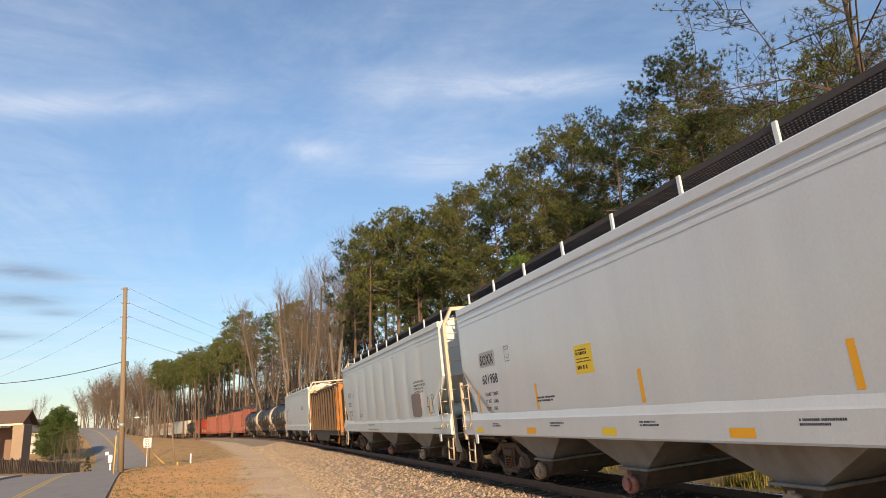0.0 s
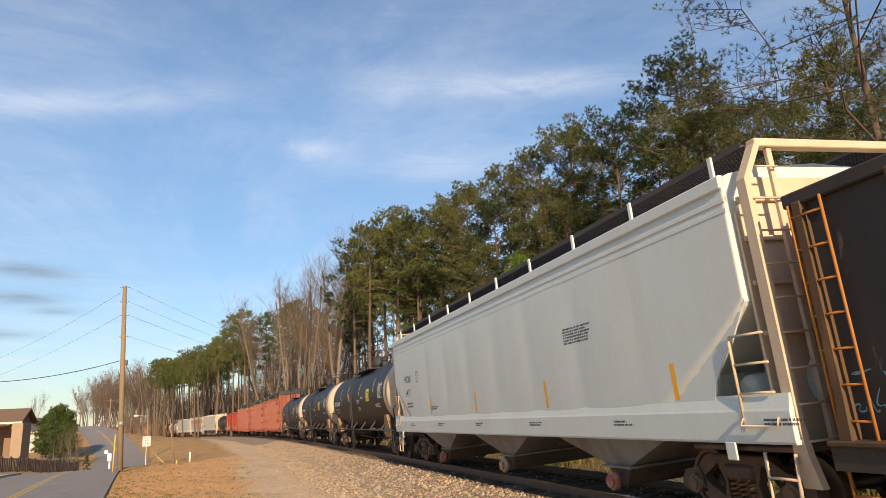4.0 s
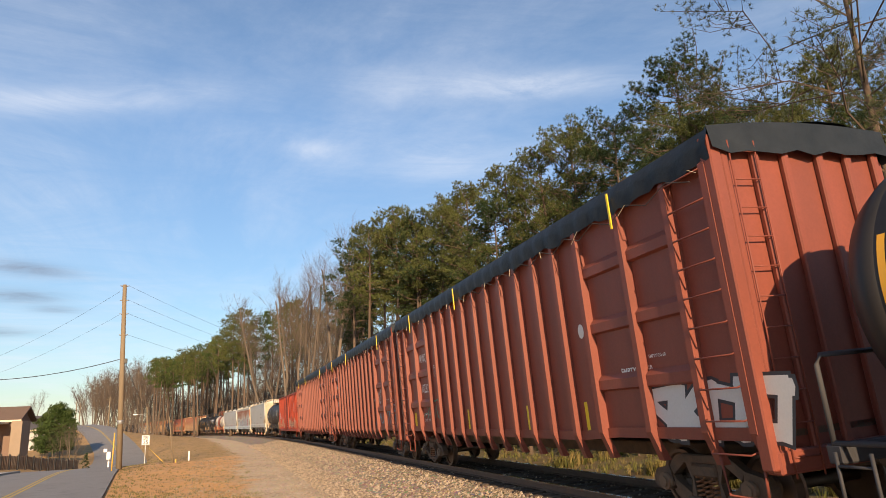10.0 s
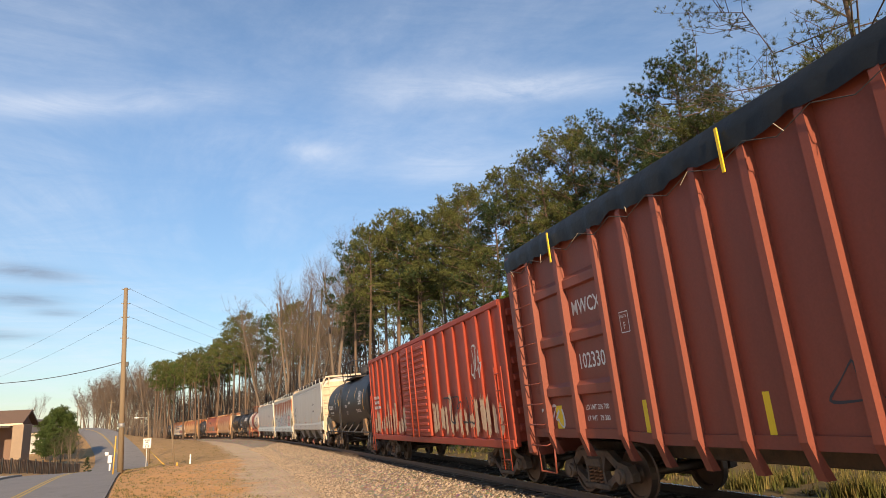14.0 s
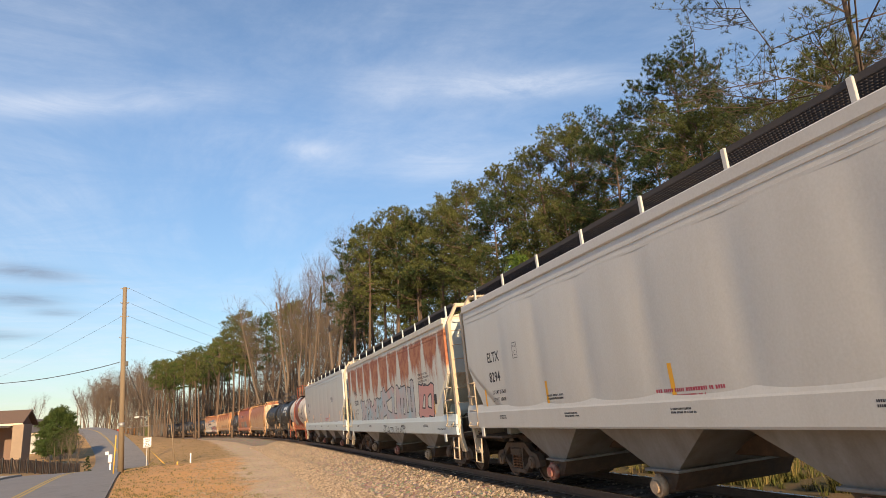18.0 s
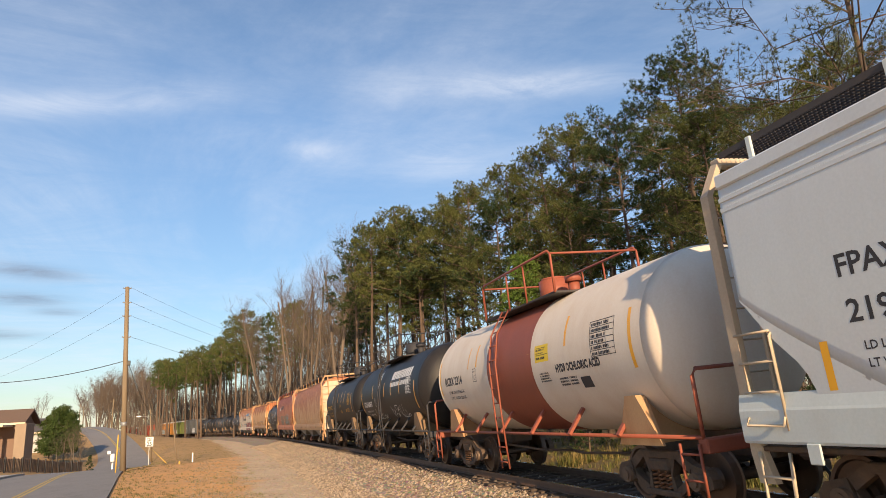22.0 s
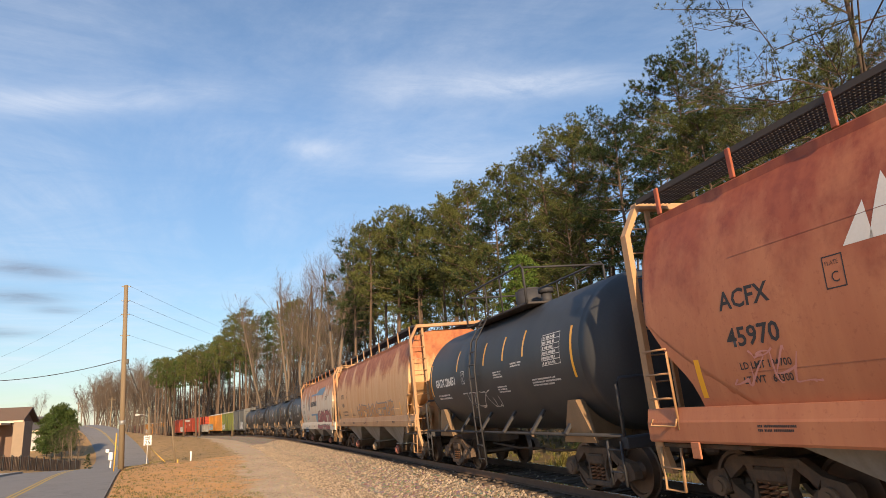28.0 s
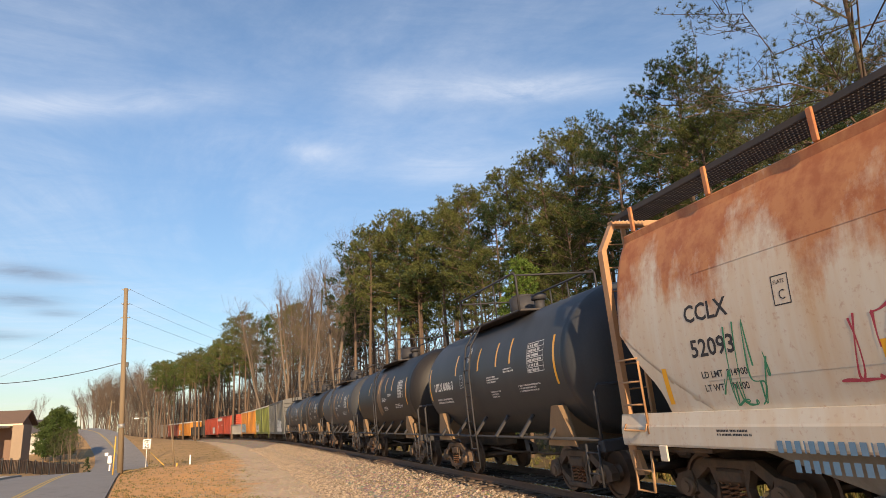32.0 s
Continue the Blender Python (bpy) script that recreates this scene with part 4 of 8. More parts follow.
part("lamp_head", B().box(x - 2.0, x - 1.45, y - 0.12, y + 0.12, 3.36, 3.5, 0.04), SIGN_WHITE, lamp_post)
x, y = spot(-8.7, 51)
mail = thing("mailbox", "white mailbox on a white post beside the road", "mailbox")
mz = ground_at(x, y)
part("post", B().box(x - 0.05, x + 0.05, y - 0.05, y + 0.05, mz - 0.2, -0.1, 0.01), SIGN_WHITE, mail)
part("box", B().box(x - 0.13, x + 0.13, y - 0.25, y + 0.25, -0.3, 0.22, 0.05), SIGN_WHITE, mail)
part("flag", B().box(x - 0.35, x - 0.13, y - 0.03, y + 0.03, 0.2, 0.42, 0.02), SIGN_WHITE, mail)
for az_, d_, top_ in ((-10.85, 250, 10.8), (-8.9, 205, 10.6), (-11.1, 275, 12.5)):
    x, y = spot(az_, d_)
    fp = thing("utility_pole", "distant wooden utility pole beside the hill road", "utility pole")
    part("shaft", B().tube([(x, y, ground_at(x, y) - 0.5), (x, y, top_)], 0.19, 8, 0.13), WOOD_POLE, fp)
    part("crossarm", B().box(x - 0.9, x + 0.9, y - 0.06, y + 0.06, top_ - 0.7, top_ - 0.55, 0.02), WOOD_POLE, fp)

# fence of boards between dark posts
FENCE_WOOD = mat("fence_boards", (0.27, 0.18, 0.11), 0.9, second=(0.19, 0.13, 0.085), scale=3, stretch=(6, 6, 0.4), vary=0.3)
FENCE_IRON = mat("dark_fence_posts", (0.03, 0.028, 0.027), 0.6)
fence = thing("fence", "brown board fence between dark posts beside the pavement", "fence")
fa, fb = Vector((*spot(-17.2, 60), 0)), Vector((*spot(-10.7, 78), 0))
nb = 84
for i in range(nb):
    p = fa.lerp(fb, i / (nb - 1))
    z0 = ground_at(p.x, p.y)
    ang = math.atan2(fb.y - fa.y, fb.x - fa.x)
    if i % 6 == 0:
        part("post", B().box(-0.05, 0.05, -0.06, 0.06, z0 - 0.2, z0 + 1.2, 0.01, pose(p.x, p.y, 0, 0, 0, math.degrees(ang))), FENCE_IRON, fence)
    else:
        part("board", B().box(-0.085, 0.085, -0.012, 0.012, z0 + 0.05, z0 + 1.08 + 0.02 * math.sin(i * 3.3), 0.004, pose(p.x, p.y, 0, 0, 0, math.degrees(ang))), FENCE_WOOD, fence)

# houses
BRICK = mat("dark_brick_wall", (0.21, 0.14, 0.105), 0.9, second=(0.15, 0.105, 0.085), scale=6, stretch=(2, 2, 6), bump=0.4, bump_scale=20)
STUCCO = mat("tan_stucco", (0.30, 0.23, 0.165), 0.9, second=(0.24, 0.185, 0.135), scale=1.5, bump=0.2)
SIDING = mat("white_siding", (0.45, 0.45, 0.44), 0.7, second=(0.38, 0.38, 0.37), scale=1.5)
SHINGLE = mat("brown_shingles", (0.16, 0.105, 0.075), 0.9, second=(0.11, 0.08, 0.065), scale=5, stretch=(1, 1, 4), bump=0.5)
DARK_SHINGLE = mat("dark_grey_shingles", (0.075, 0.07, 0.075), 0.9, second=(0.11, 0.10, 0.10), scale=5, bump=0.5)
PANE = mat("dark_window_pane", (0.03, 0.035, 0.045), 0.08, fine=0.0)
FASCIA = mat("cream_fascia", (0.66, 0.55, 0.40), 0.7)


def house(label, x0, x1, y0, y1, zg, eave, ridge, wall, roof_mat, windows, along="x", over=0.5):
    h_ = thing("house", label, "house")
    part("wall", B().box(x0, x1, y0, y1, zg, eave, 0.01), wall, h_)
    if along == "x":
        ym = (y0 + y1) / 2
        prof = [(y0 - over, eave - 0.12), (ym, ridge), (y1 + over, eave - 0.12), (y1 + over, eave + 0.08), (ym, ridge + 0.2), (y0 - over, eave + 0.08)]
        part("roof", B().loft([[(x0 - over, a_, c_) for a_, c_ in prof], [(x1 + over, a_, c_) for a_, c_ in prof]]), roof_mat, h_)
        tri_ = [(y0, eave), (y1, eave), (ym, ridge - 0.1)]
        part("gable", B().loft([[(x0 + 0.02, a_, c_) for a_, c_ in tri_], [(x1 - 0.02, a_, c_) for a_, c_ in tri_]]), wall, h_)
        part("fascia", B().box(x0 - over, x1 + over, y0 - over - 0.04, y0 - over, eave - 0.16, eave + 0.06, 0.01), FASCIA, h_)
    for wx, wz, ww, wh in windows:
        w_ = part("window", B().box(wx - ww / 2 - 0.08, wx + ww / 2 + 0.08, y0 - 0.06, y0 - 0.003, wz - 0.08, wz + wh + 0.08, 0.01), SIGN_WHITE, h_)
        for sx_ in (-1, 1):
            part("pane", B().box(wx + sx_ * ww / 4 - ww / 4 + 0.03, wx + sx_ * ww / 4 + ww / 4 - 0.03, y0 - 0.07, y0 - 0.055, wz, wz + wh), PANE, w_)
        part("sill", B().box(wx - ww / 2 - 0.12, wx + ww / 2 + 0.12, y0 - 0.12, y0 - 0.06, wz - 0.13, wz - 0.08, 0.01), SIGN_WHITE, w_)
    return h_


house("brown-roofed brick house with a tan side wall", -38, -21.3, 81, 86, -3, 3.1, 4.4, BRICK, SHINGLE, [(-25.0, 0.2, 1.1, 1.5), (-28, 0.2, 1.1, 1.5)], over=0.5)
solid("house_wing", B().box(-21.28, -20.3, 79, 82, -3, 3.0, 0.02), STUCCO, "tan stucco wing of a brick house", "house")
solid("awning_roof", B().box(-30, -22.0, 77.6, 80.9, 2.75, 2.95, 0.02, Matrix.Identity(4)), FASCIA, "sunlit cream porch roof of a brick house", "porch roof")
for x in (-29.6, -26.2, -23.0):
    solid("porch_column", B().box(x - 0.18, x + 0.18, 77.8, 78.2, ground_at(x, 78) - 0.2, 2.75, 0.02), BRICK, "square brick porch column", "column", group="porch columns")
house("small white house with a dark shingle roof", -29.4, -25.2, 112, 120, -2, 2.2, 4.1, SIDING, DARK_SHINGLE, [(-26.3, 0.6, 0.8, 1.2), (-28.4, 0.6, 0.8, 1.2)])
x, y = spot(-10.2, 72)
plant("bush", YOUNG[1], x, y, "rounded green shrub at the roadside", "shrubs by the houses", 0.26, 10)

# ---- railway cars: built along y, rail top at z = 0, the side that the camera sees at -x ----
GUNMETAL = mat("grimy_cast_steel", (0.085, 0.062, 0.046), 0.75, 0.2, second=(0.16, 0.10, 0.062), scale=5, amount=0.9, bump=0.4, bump_scale=25)
WHEEL = mat("wheel_steel", (0.12, 0.085, 0.065), 0.5, 0.6, second=(0.19, 0.12, 0.08), scale=4)
TREAD = mat("bright_wheel_rim", (0.42, 0.34, 0.26), 0.3, 0.9, fine=0.05)
GRATE = mat("dark_grating", (0.055, 0.055, 0.06), 0.8, 0.2, second=(0.1, 0.075, 0.055), scale=2)
SPRING = mat("rusty_spring", (0.26, 0.13, 0.07), 0.7, 0.3)
WHITE = mat("white_stencil", (0.72, 0.71, 0.68), 0.7, fine=0.2)
BLACKINK = mat("black_stencil", (0.035, 0.035, 0.04), 0.7, fine=0.1)
AMBER = mat("amber_reflector", (0.85, 0.42, 0.02), 0.35, fine=0.05)
SAFETY_YELLOW = mat("yellow_placard", (0.80, 0.58, 0.02), 0.5, fine=0.1)


def paint(name, base, dirt=(0.2, 0.15, 0.1), dirtiness=0.35, rust=None, rust_lo=0.58, rust_hi=0.68, rust_scale=0.9, rough=0.55, spec=0.3):
    """Car paint with rain streaks that run down, and rust where given."""
    return mat(name, base, rough, 0.0, second=dirt, scale=1.6, amount=dirtiness, stretch=(1, 1, 0.22), third=rust, third_scale=rust_scale,
               third_lo=rust_lo, third_hi=rust_hi, bump=0.05, bump_scale=3, fine=0.16, spec=spec)


def weathered(name, base, streak, rust, deep, z_lo, z_hi, streaks=0.8, pitch=0.0, start=0.0, arch=0.0, blotch=1.5, edge=(0.40, 0.72), rough=0.6, z_top=9.0, fade=0.0):
    """Car paint with rust that comes in from the top: blotches between z_lo and z_hi, thicker in the middle of each side sheet, and runs below them."""
    m = bpy.data.materials.new(name)
    m.use_nodes = True
    t = m.node_tree
    p = t.nodes["Principled BSDF"]
    p.inputs["Roughness"].default_value = rough
    tc = t.nodes.new("ShaderNodeTexCoord")
    sp = t.nodes.new("ShaderNodeSeparateXYZ")
    t.links.new(tc.outputs["Object"], sp.inputs[0])

    def ar(op, a, b=0.0, clamp=False):
        n = t.nodes.new("ShaderNodeMath")
        n.operation, n.use_clamp = op, clamp
        for i, v in enumerate((a, b)):
            if isinstance(v, (int, float)):
                n.inputs[i].default_value = v
            else:
                t.links.new(v, n.inputs[i])
        return n.outputs[0]

    def noise_(scale, detail=7.0, stretch=(1, 1, 1), rough_=0.62):
        mp = t.nodes.new("ShaderNodeMapping")
        mp.inputs["Scale"].default_value = stretch
        t.links.new(tc.outputs["Object"], mp.inputs[0])
        n = t.nodes.new("ShaderNodeTexNoise")
        n.inputs["Scale"].default_value, n.inputs["Detail"].default_value, n.inputs["Roughness"].default_value = scale, detail, rough_
        t.links.new(mp.outputs[0], n.inputs["Vector"])
        return ar("SUBTRACT", n.outputs["Fac"], 0.5)

    def rng(v, lo, hi, out=1.0):
        r = t.nodes.new("ShaderNodeMapRange")
        r.inputs["From Min"].default_value, r.inputs["From Max"].default_value, r.inputs["To Max"].default_value = lo, hi, out
        t.links.new(v, r.inputs["Value"])
        return r.outputs[0]

    def mix(f, a, b):
        n = t.nodes.new("ShaderNodeMix")
        n.data_type = "RGBA"
        for sock, v in (("Factor", f), ("A", a), ("B", b)):
            if isinstance(v, tuple):
                n.inputs[sock].default_value = (*v, 1)
            else:
                t.links.new(v, n.inputs[sock])
        return n.outputs["Result"]

    x, y, z = sp.outputs
    runs = noise_(2.6, 6.0, (1, 1, 0.09))
    blot = noise_(1.15, 10.0, (1, 1, 0.7), 0.7)
    high = ar("DIVIDE", ar("SUBTRACT", z, z_lo), z_hi - z_lo)
    if pitch:
        wave = ar("MINIMUM", 1.0, ar("MULTIPLY", 1.7, ar("ABSOLUTE", ar("SINE", ar("MULTIPLY", ar("SUBTRACT", y, start), math.pi / pitch)))))
        high = ar("ADD", high, ar("MULTIPLY", ar("SUBTRACT", wave, 0.7), arch))
    f = rng(ar("ADD", ar("ADD", high, ar("MULTIPLY", blot, blotch)), ar("MULTIPLY", runs, blotch * 0.4)), edge[0], edge[1])
    if fade:
        f = ar("MULTIPLY", f, rng(ar("ADD", z, ar("MULTIPLY", blot, 0.5)), z_top, z_top - fade))
    col = mix(rng(ar("ADD", runs, ar("MULTIPLY", high, 0.10)), -0.12, 0.28, streaks), base, streak)
    red = mix(rng(noise_(3.5, 8.0), -0.08, 0.12), rust, deep)
    col = mix(f, col, red)
    col = mix(rng(noise_(14.0, 6.0), 0.08, 0.2, 0.35), col, deep)
    t.links.new(col, p.inputs["Base Color"])
    b = t.nodes.new("ShaderNodeBump")
    b.inputs["Strength"].default_value, b.inputs["Distance"].default_value = 0.08, 0.02
    t.links.new(noise_(3.0), b.inputs["Height"])
    t.links.new(b.outputs[0], p.inputs["Normal"])
    return m


BEARING = mat("bearing_cap", (0.16, 0.11, 0.075), 0.6, 0.4)
HALF_BASE = 0.89
WHEELS = []


def sideframe(x):
    """The cast side of a bogie, as a thick plate with two openings, at x."""
    b = B()
    top = [(-1.22, 0.50), (-1.12, 0.63), (-0.80, 0.69), (-0.52, 0.86), (0.52, 0.86), (0.80, 0.69), (1.12, 0.63), (1.22, 0.50)]
    low = [(-1.22, 0.38), (-1.05, 0.33), (-0.72, 0.40), (-0.42, 0.20), (0.42, 0.20), (0.72, 0.40), (1.05, 0.33), (1.22, 0.38)]
    hole_t = [(-0.66, 0.60), (-0.44, 0.72), (-0.30, 0.72)]
    for side in (1, -1):
        # the two slanting arms and the axle-box ends
        for a0, a1, c0, c1 in ((0, 1, 0, 1), (1, 2, 1, 2)):
            ring = [top[a0], top[a1], low[c1], low[c0]]
            b.loft([[(x - 0.075, side * p[0], p[1]) for p in ring], [(x + 0.075, side * p[0], p[1]) for p in ring]])
        for ring in ([(-0.80, 0.69), (-0.52, 0.86), (-0.44, 0.74), (-0.72, 0.56)], [(-0.72, 0.56), (-0.66, 0.48), (-0.36, 0.32), (-0.42, 0.20), (-0.72, 0.40)],
                     [(-0.52, 0.86), (-0.26, 0.86), (-0.26, 0.22), (-0.36, 0.30), (-0.30, 0.5), (-0.40, 0.74)]):
            b.loft([[(x - 0.065, side * p[0], p[1]) for p in ring], [(x + 0.065, side * p[0], p[1]) for p in ring]])
    b.box(x - 0.07, x + 0.07, -0.52, 0.52, 0.74, 0.87, 0.02)
    b.box(x - 0.09, x + 0.09, -0.45, 0.45, 0.18, 0.28, 0.02)
    b.box(x - 0.10, x + 0.10, -0.27, 0.27, 0.56, 0.74, 0.03)
    return b


_frame_l, _frame_r = sideframe(-1.0).mesh("side_frame", GUNMETAL), sideframe(1.0).mesh("side_frame", GUNMETAL)
_caps = [B().disc_y(_x, 0, 0.457, 0.13, 0.16, 14).disc_y(_x * 1.07, 0, 0.457, 0.08, 0.06, 10).mesh("bearing", BEARING) for _x in (-1.06, 1.06)]
_springs = []
for _x in (-1.02, 1.02):
    for _y in (-0.17, 0.0, 0.17):
        _spring = B()
        pts = [(_x + 0.062 * math.cos(a), _y + 0.062 * math.sin(a), 0.28 + 0.28 * a / (9 * math.pi)) for a in np.arange(0, 9 * math.pi, 0.9)]
        _spring.tube(pts, 0.016, 4)
        _springs.append(_spring.mesh("spring", SPRING))
_bolster = B().box(-1.05, 1.05, -0.2, 0.2, 0.52, 0.80, 0.03).box(-0.95, 0.95, -0.62, -0.50, 0.38, 0.50, 0.02).box(-0.95, 0.95, 0.50, 0.62, 0.38, 0.50, 0.02).mesh("bolster", GUNMETAL)


def _wheel_mesh():
    b, rim = B(), B()
    n = 28
    for x, sg in ((-0.72, -1), (0.72, 1)):
        prof = [(0.0, 0.09), (0.075, 0.09), (0.075, 0.13), (0.02, 0.17), (0.035, 0.37), (0.065, 0.39), (0.065, 0.44), (-0.05, 0.452), (-0.065, 0.485), (-0.085, 0.47), (-0.085, 0.38), (-0.03, 0.36), (-0.03, 0.16)]
        rings = [[(x + sg * px_, r * math.cos(2 * math.pi * j / n), r * math.sin(2 * math.pi * j / n)) for j in range(n)] for px_, r in prof]
        b.loft(rings, smooth=False)
        rp = [(0.069, 0.385), (0.071, 0.44), (0.060, 0.457), (-0.05, 0.457), (-0.05, 0.43), (0.05, 0.385)]
        rim.loft([[(x + sg * px_, r * math.cos(2 * math.pi * j / n), r * math.sin(2 * math.pi * j / n)) for j in range(n)] for px_, r in rp])
    b.tube([(-0.9, 0, 0), (0.9, 0, 0)], 0.08, 12)
    return b.mesh("wheelset", WHEEL), rim.mesh("tread", TREAD)


_ws_mesh, _tread_mesh = _wheel_mesh()


def bogie(car, y):
    bg_ = part("bogie", _bolster, GUNMETAL, car, "grimy cast-steel freight bogie")
    bg_.location = (0, y, 0)
    for nm, me_ in (("side_frame", _frame_l), ("side_frame", _frame_r), *(("spring", me_) for me_ in _springs)):
        part(nm, me_, None, bg_)
    for me_ in _caps:
        for sg in (-1, 1):
            part("bearing_cap", me_, None, bg_).location = (0, sg * HALF_BASE, 0)
    for sg in (-1, 1):
        w = part("wheelset", _ws_mesh, None, bg_, "steel wheels worn bright at the rim")
        w.location = (0, sg * HALF_BASE, 0.457)
        WHEELS.append(w)
    return bg_


def on_side(me_, face, m):
    """Lay a flat mesh (x right, y up) on the car's camera side: right is -y, and face(z, y) gives the x of the surface."""
    me_.transform(m)
    if me_.vertices:
        us, vs = [v.co.x for v in me_.vertices], [v.co.y for v in me_.vertices]
        u0, u1, v0, v1 = min(us), max(us), min(vs), max(vs)
        um, vm = (u0 + u1) / 2, (v0 + v1) / 2
        sag = abs(face(vm, -um) - (face(v0, -um) + face(v1, -um)) / 2)
        cuts = [(v0 + (v1 - v0) * k / n_, (0, 1, 0)) for n_ in [min(14, int(math.sqrt(sag / 0.0006)) + 1)] for k in range(1, n_)]
        if max(abs(face(vm, -(u0 + (u1 - u0) * k / 8)) - face(vm, -um)) for k in range(9)) > 0.0008:
            cuts += [(u0 + 0.13 * k, (1, 0, 0)) for k in range(1, int((u1 - u0) / 0.13) + 1)]
        if cuts:
            bm = bmesh.new()
            bm.from_mesh(me_)
            for at, no in cuts:
                bmesh.ops.bisect_plane(bm, geom=bm.verts[:] + bm.edges[:] + bm.faces[:], plane_co=Vector(no) * at, plane_no=no)
            bm.to_mesh(me_)
            bm.free()
    for v in me_.vertices:
        p = v.co
        y, z = -p.x, p.y
        v.co = (face(z, y) - 0.0013 - p.z, y, z)
    return me_


def lettering(text, size, material, spacing=1.0, bold=0.0):
    cu_ = bpy.data.curves.new("letters", "FONT")
    cu_.body, cu_.size, cu_.space_character, cu_.offset = text, size, spacing, bold
    cu_.resolution_u = 2
    ob = bpy.data.objects.new("letters", cu_)
    me_ = bpy.data.meshes.new_from_object(ob)
    bpy.data.objects.remove(ob)
    me_.materials.clear()
    me_.materials.append(material)
    return me_


def letters(car, text, y, z, size, material, face, stretch=1.0, bold=0.01):
    """Text whose left end stands at y (towards the rear) and whose foot is at z."""
    me_ = lettering(text, size, material, bold=bold)
    return tagged(part("lettering", on_side(me_, face, Matrix.Translation((-y, z, 0.0007)) @ Matrix.Diagonal((stretch, 1, 1, 1))), None, car), kind="stuff")


def flat_mesh(quads, material):
    b = B()
    for q in quads:
        b.add([(x, y, 0) for x, y in q], [tuple(range(len(q)))])
    return b.mesh("mark", material)


def bars(car, y, z, rows, w, h, material, face, seed=0, name="small_print"):
    """Lines of small print that nobody can read, as rows of bars."""
    rnd = random.Random(seed)
    quads = []
    for r in range(rows):
        x, zz = 0.0, -r * h * 1.7
        end = w * rnd.uniform(0.6, 1.0)
        while x < end:
            k = rnd.uniform(0.5, 0.85) * h
            quads.append([(x, zz), (min(x + k, end + 0.02), zz), (min(x + k, end + 0.02), zz + h), (x, zz + h)])
            x += k + h * (0.9 if rnd.random() < 0.16 else 0.25)
    return tagged(part(name, on_side(flat_mesh(quads, material), face, Matrix.Translation((-y, z, 0))), None, car), kind="stuff")


def patch(car, name, y0, y1, z0, z1, material, face, label="", n=6):
    """A flat marking from y0 (rear) to y1 (front), split so that it follows a round side."""
    quads = []
    for i in range(n):
        a, c = z0 + (z1 - z0) * i / n, z0 + (z1 - z0) * (i + 1) / n
        quads.append([(-y0, a), (-y1, a), (-y1, c), (-y0, c)])
    return part(name, on_side(flat_mesh(quads, material), face, Matrix.Identity(4)), None, car, label)


def plate_box(car, y, z, ink, face, letter="C"):
    """A small outlined box that names the loading gauge."""
    w, h, q = 0.25, 0.34, 0.014
    quads = [[(0, 0), (w, 0), (w, q), (0, q)], [(0, h - q), (w, h - q), (w, h), (0, h)], [(0, q), (q, q), (q, h - q), (0, h - q)], [(w - q, q), (w, q), (w, h - q), (w - q, h - q)]]
    p = part("plate_box", on_side(flat_mesh(quads, ink), face, Matrix.Translation((-y, z, 0))), None, car, "stencilled box")
    for body_, size, dx_, dz_ in (("PLATE", 0.066, 0.03, 0.24), (letter, 0.16, 0.08, 0.06)):
        me_ = lettering(body_, size, ink)
        part("lettering", on_side(me_, face, Matrix.Translation((-y + dx_, z + dz_, 0.0005)) @ Matrix.Diagonal((0.9, 1, 1, 1))), None, p)


def reflectors(car, ys_, z, face, h=0.46, w=0.10):
    for y in ys_:
        patch(car, "reflector", y + w / 2, y - w / 2, z, z + h, AMBER, face, "amber reflective strip")


def scrawl(car, y, z, w, h, material, face, seed, strokes=6, thick=0.05):
    """Spray-can strokes: looping ribbons."""
    rnd = random.Random(seed)
    b = B()
    for k in range(strokes):
        x = w * (k + 0.15) / strokes
        pts = []
        ph, fr = rnd.uniform(0, 6), rnd.uniform(3.5, 7)
        for i in range(22):
            u = i / 21
            pts.append((x + w / strokes * (0.5 + 0.55 * math.sin(ph + fr * u) + 0.25 * math.sin(2 * ph + 11 * u)), h * (0.5 + 0.46 * math.cos(ph * 1.7 + fr * 0.9 * u + 1.2 * math.sin(5 * u)))))
        rails = []
        for i, p in enumerate(pts):
            q, o = pts[min(i + 1, 21)], pts[max(i - 1, 0)]
            dx_, dy_ = q[0] - o[0], q[1] - o[1]
            L = math.hypot(dx_, dy_) or 1
            t_ = thick * (0.7 + 0.3 * math.sin(i * 0.7 + seed))
            rails.append(((p[0] - dy_ / L * t_ / 2, p[1] + dx_ / L * t_ / 2), (p[0] + dy_ / L * t_ / 2, p[1] - dx_ / L * t_ / 2)))
        for i in range(21):
            (a, c), (d_, e) = rails[i], rails[i + 1]
            b.add([(a[0], a[1], 0.0002 * k), (c[0], c[1], 0.0002 * k), (e[0], e[1], 0.0002 * k), (d_[0], d_[1], 0.0002 * k)], [(0, 1, 2, 3)])
    return tagged(part("graffiti", on_side(b.mesh("graffiti", material), face, Matrix.Translation((-y, z, 0.002))), None, car), kind="stuff")


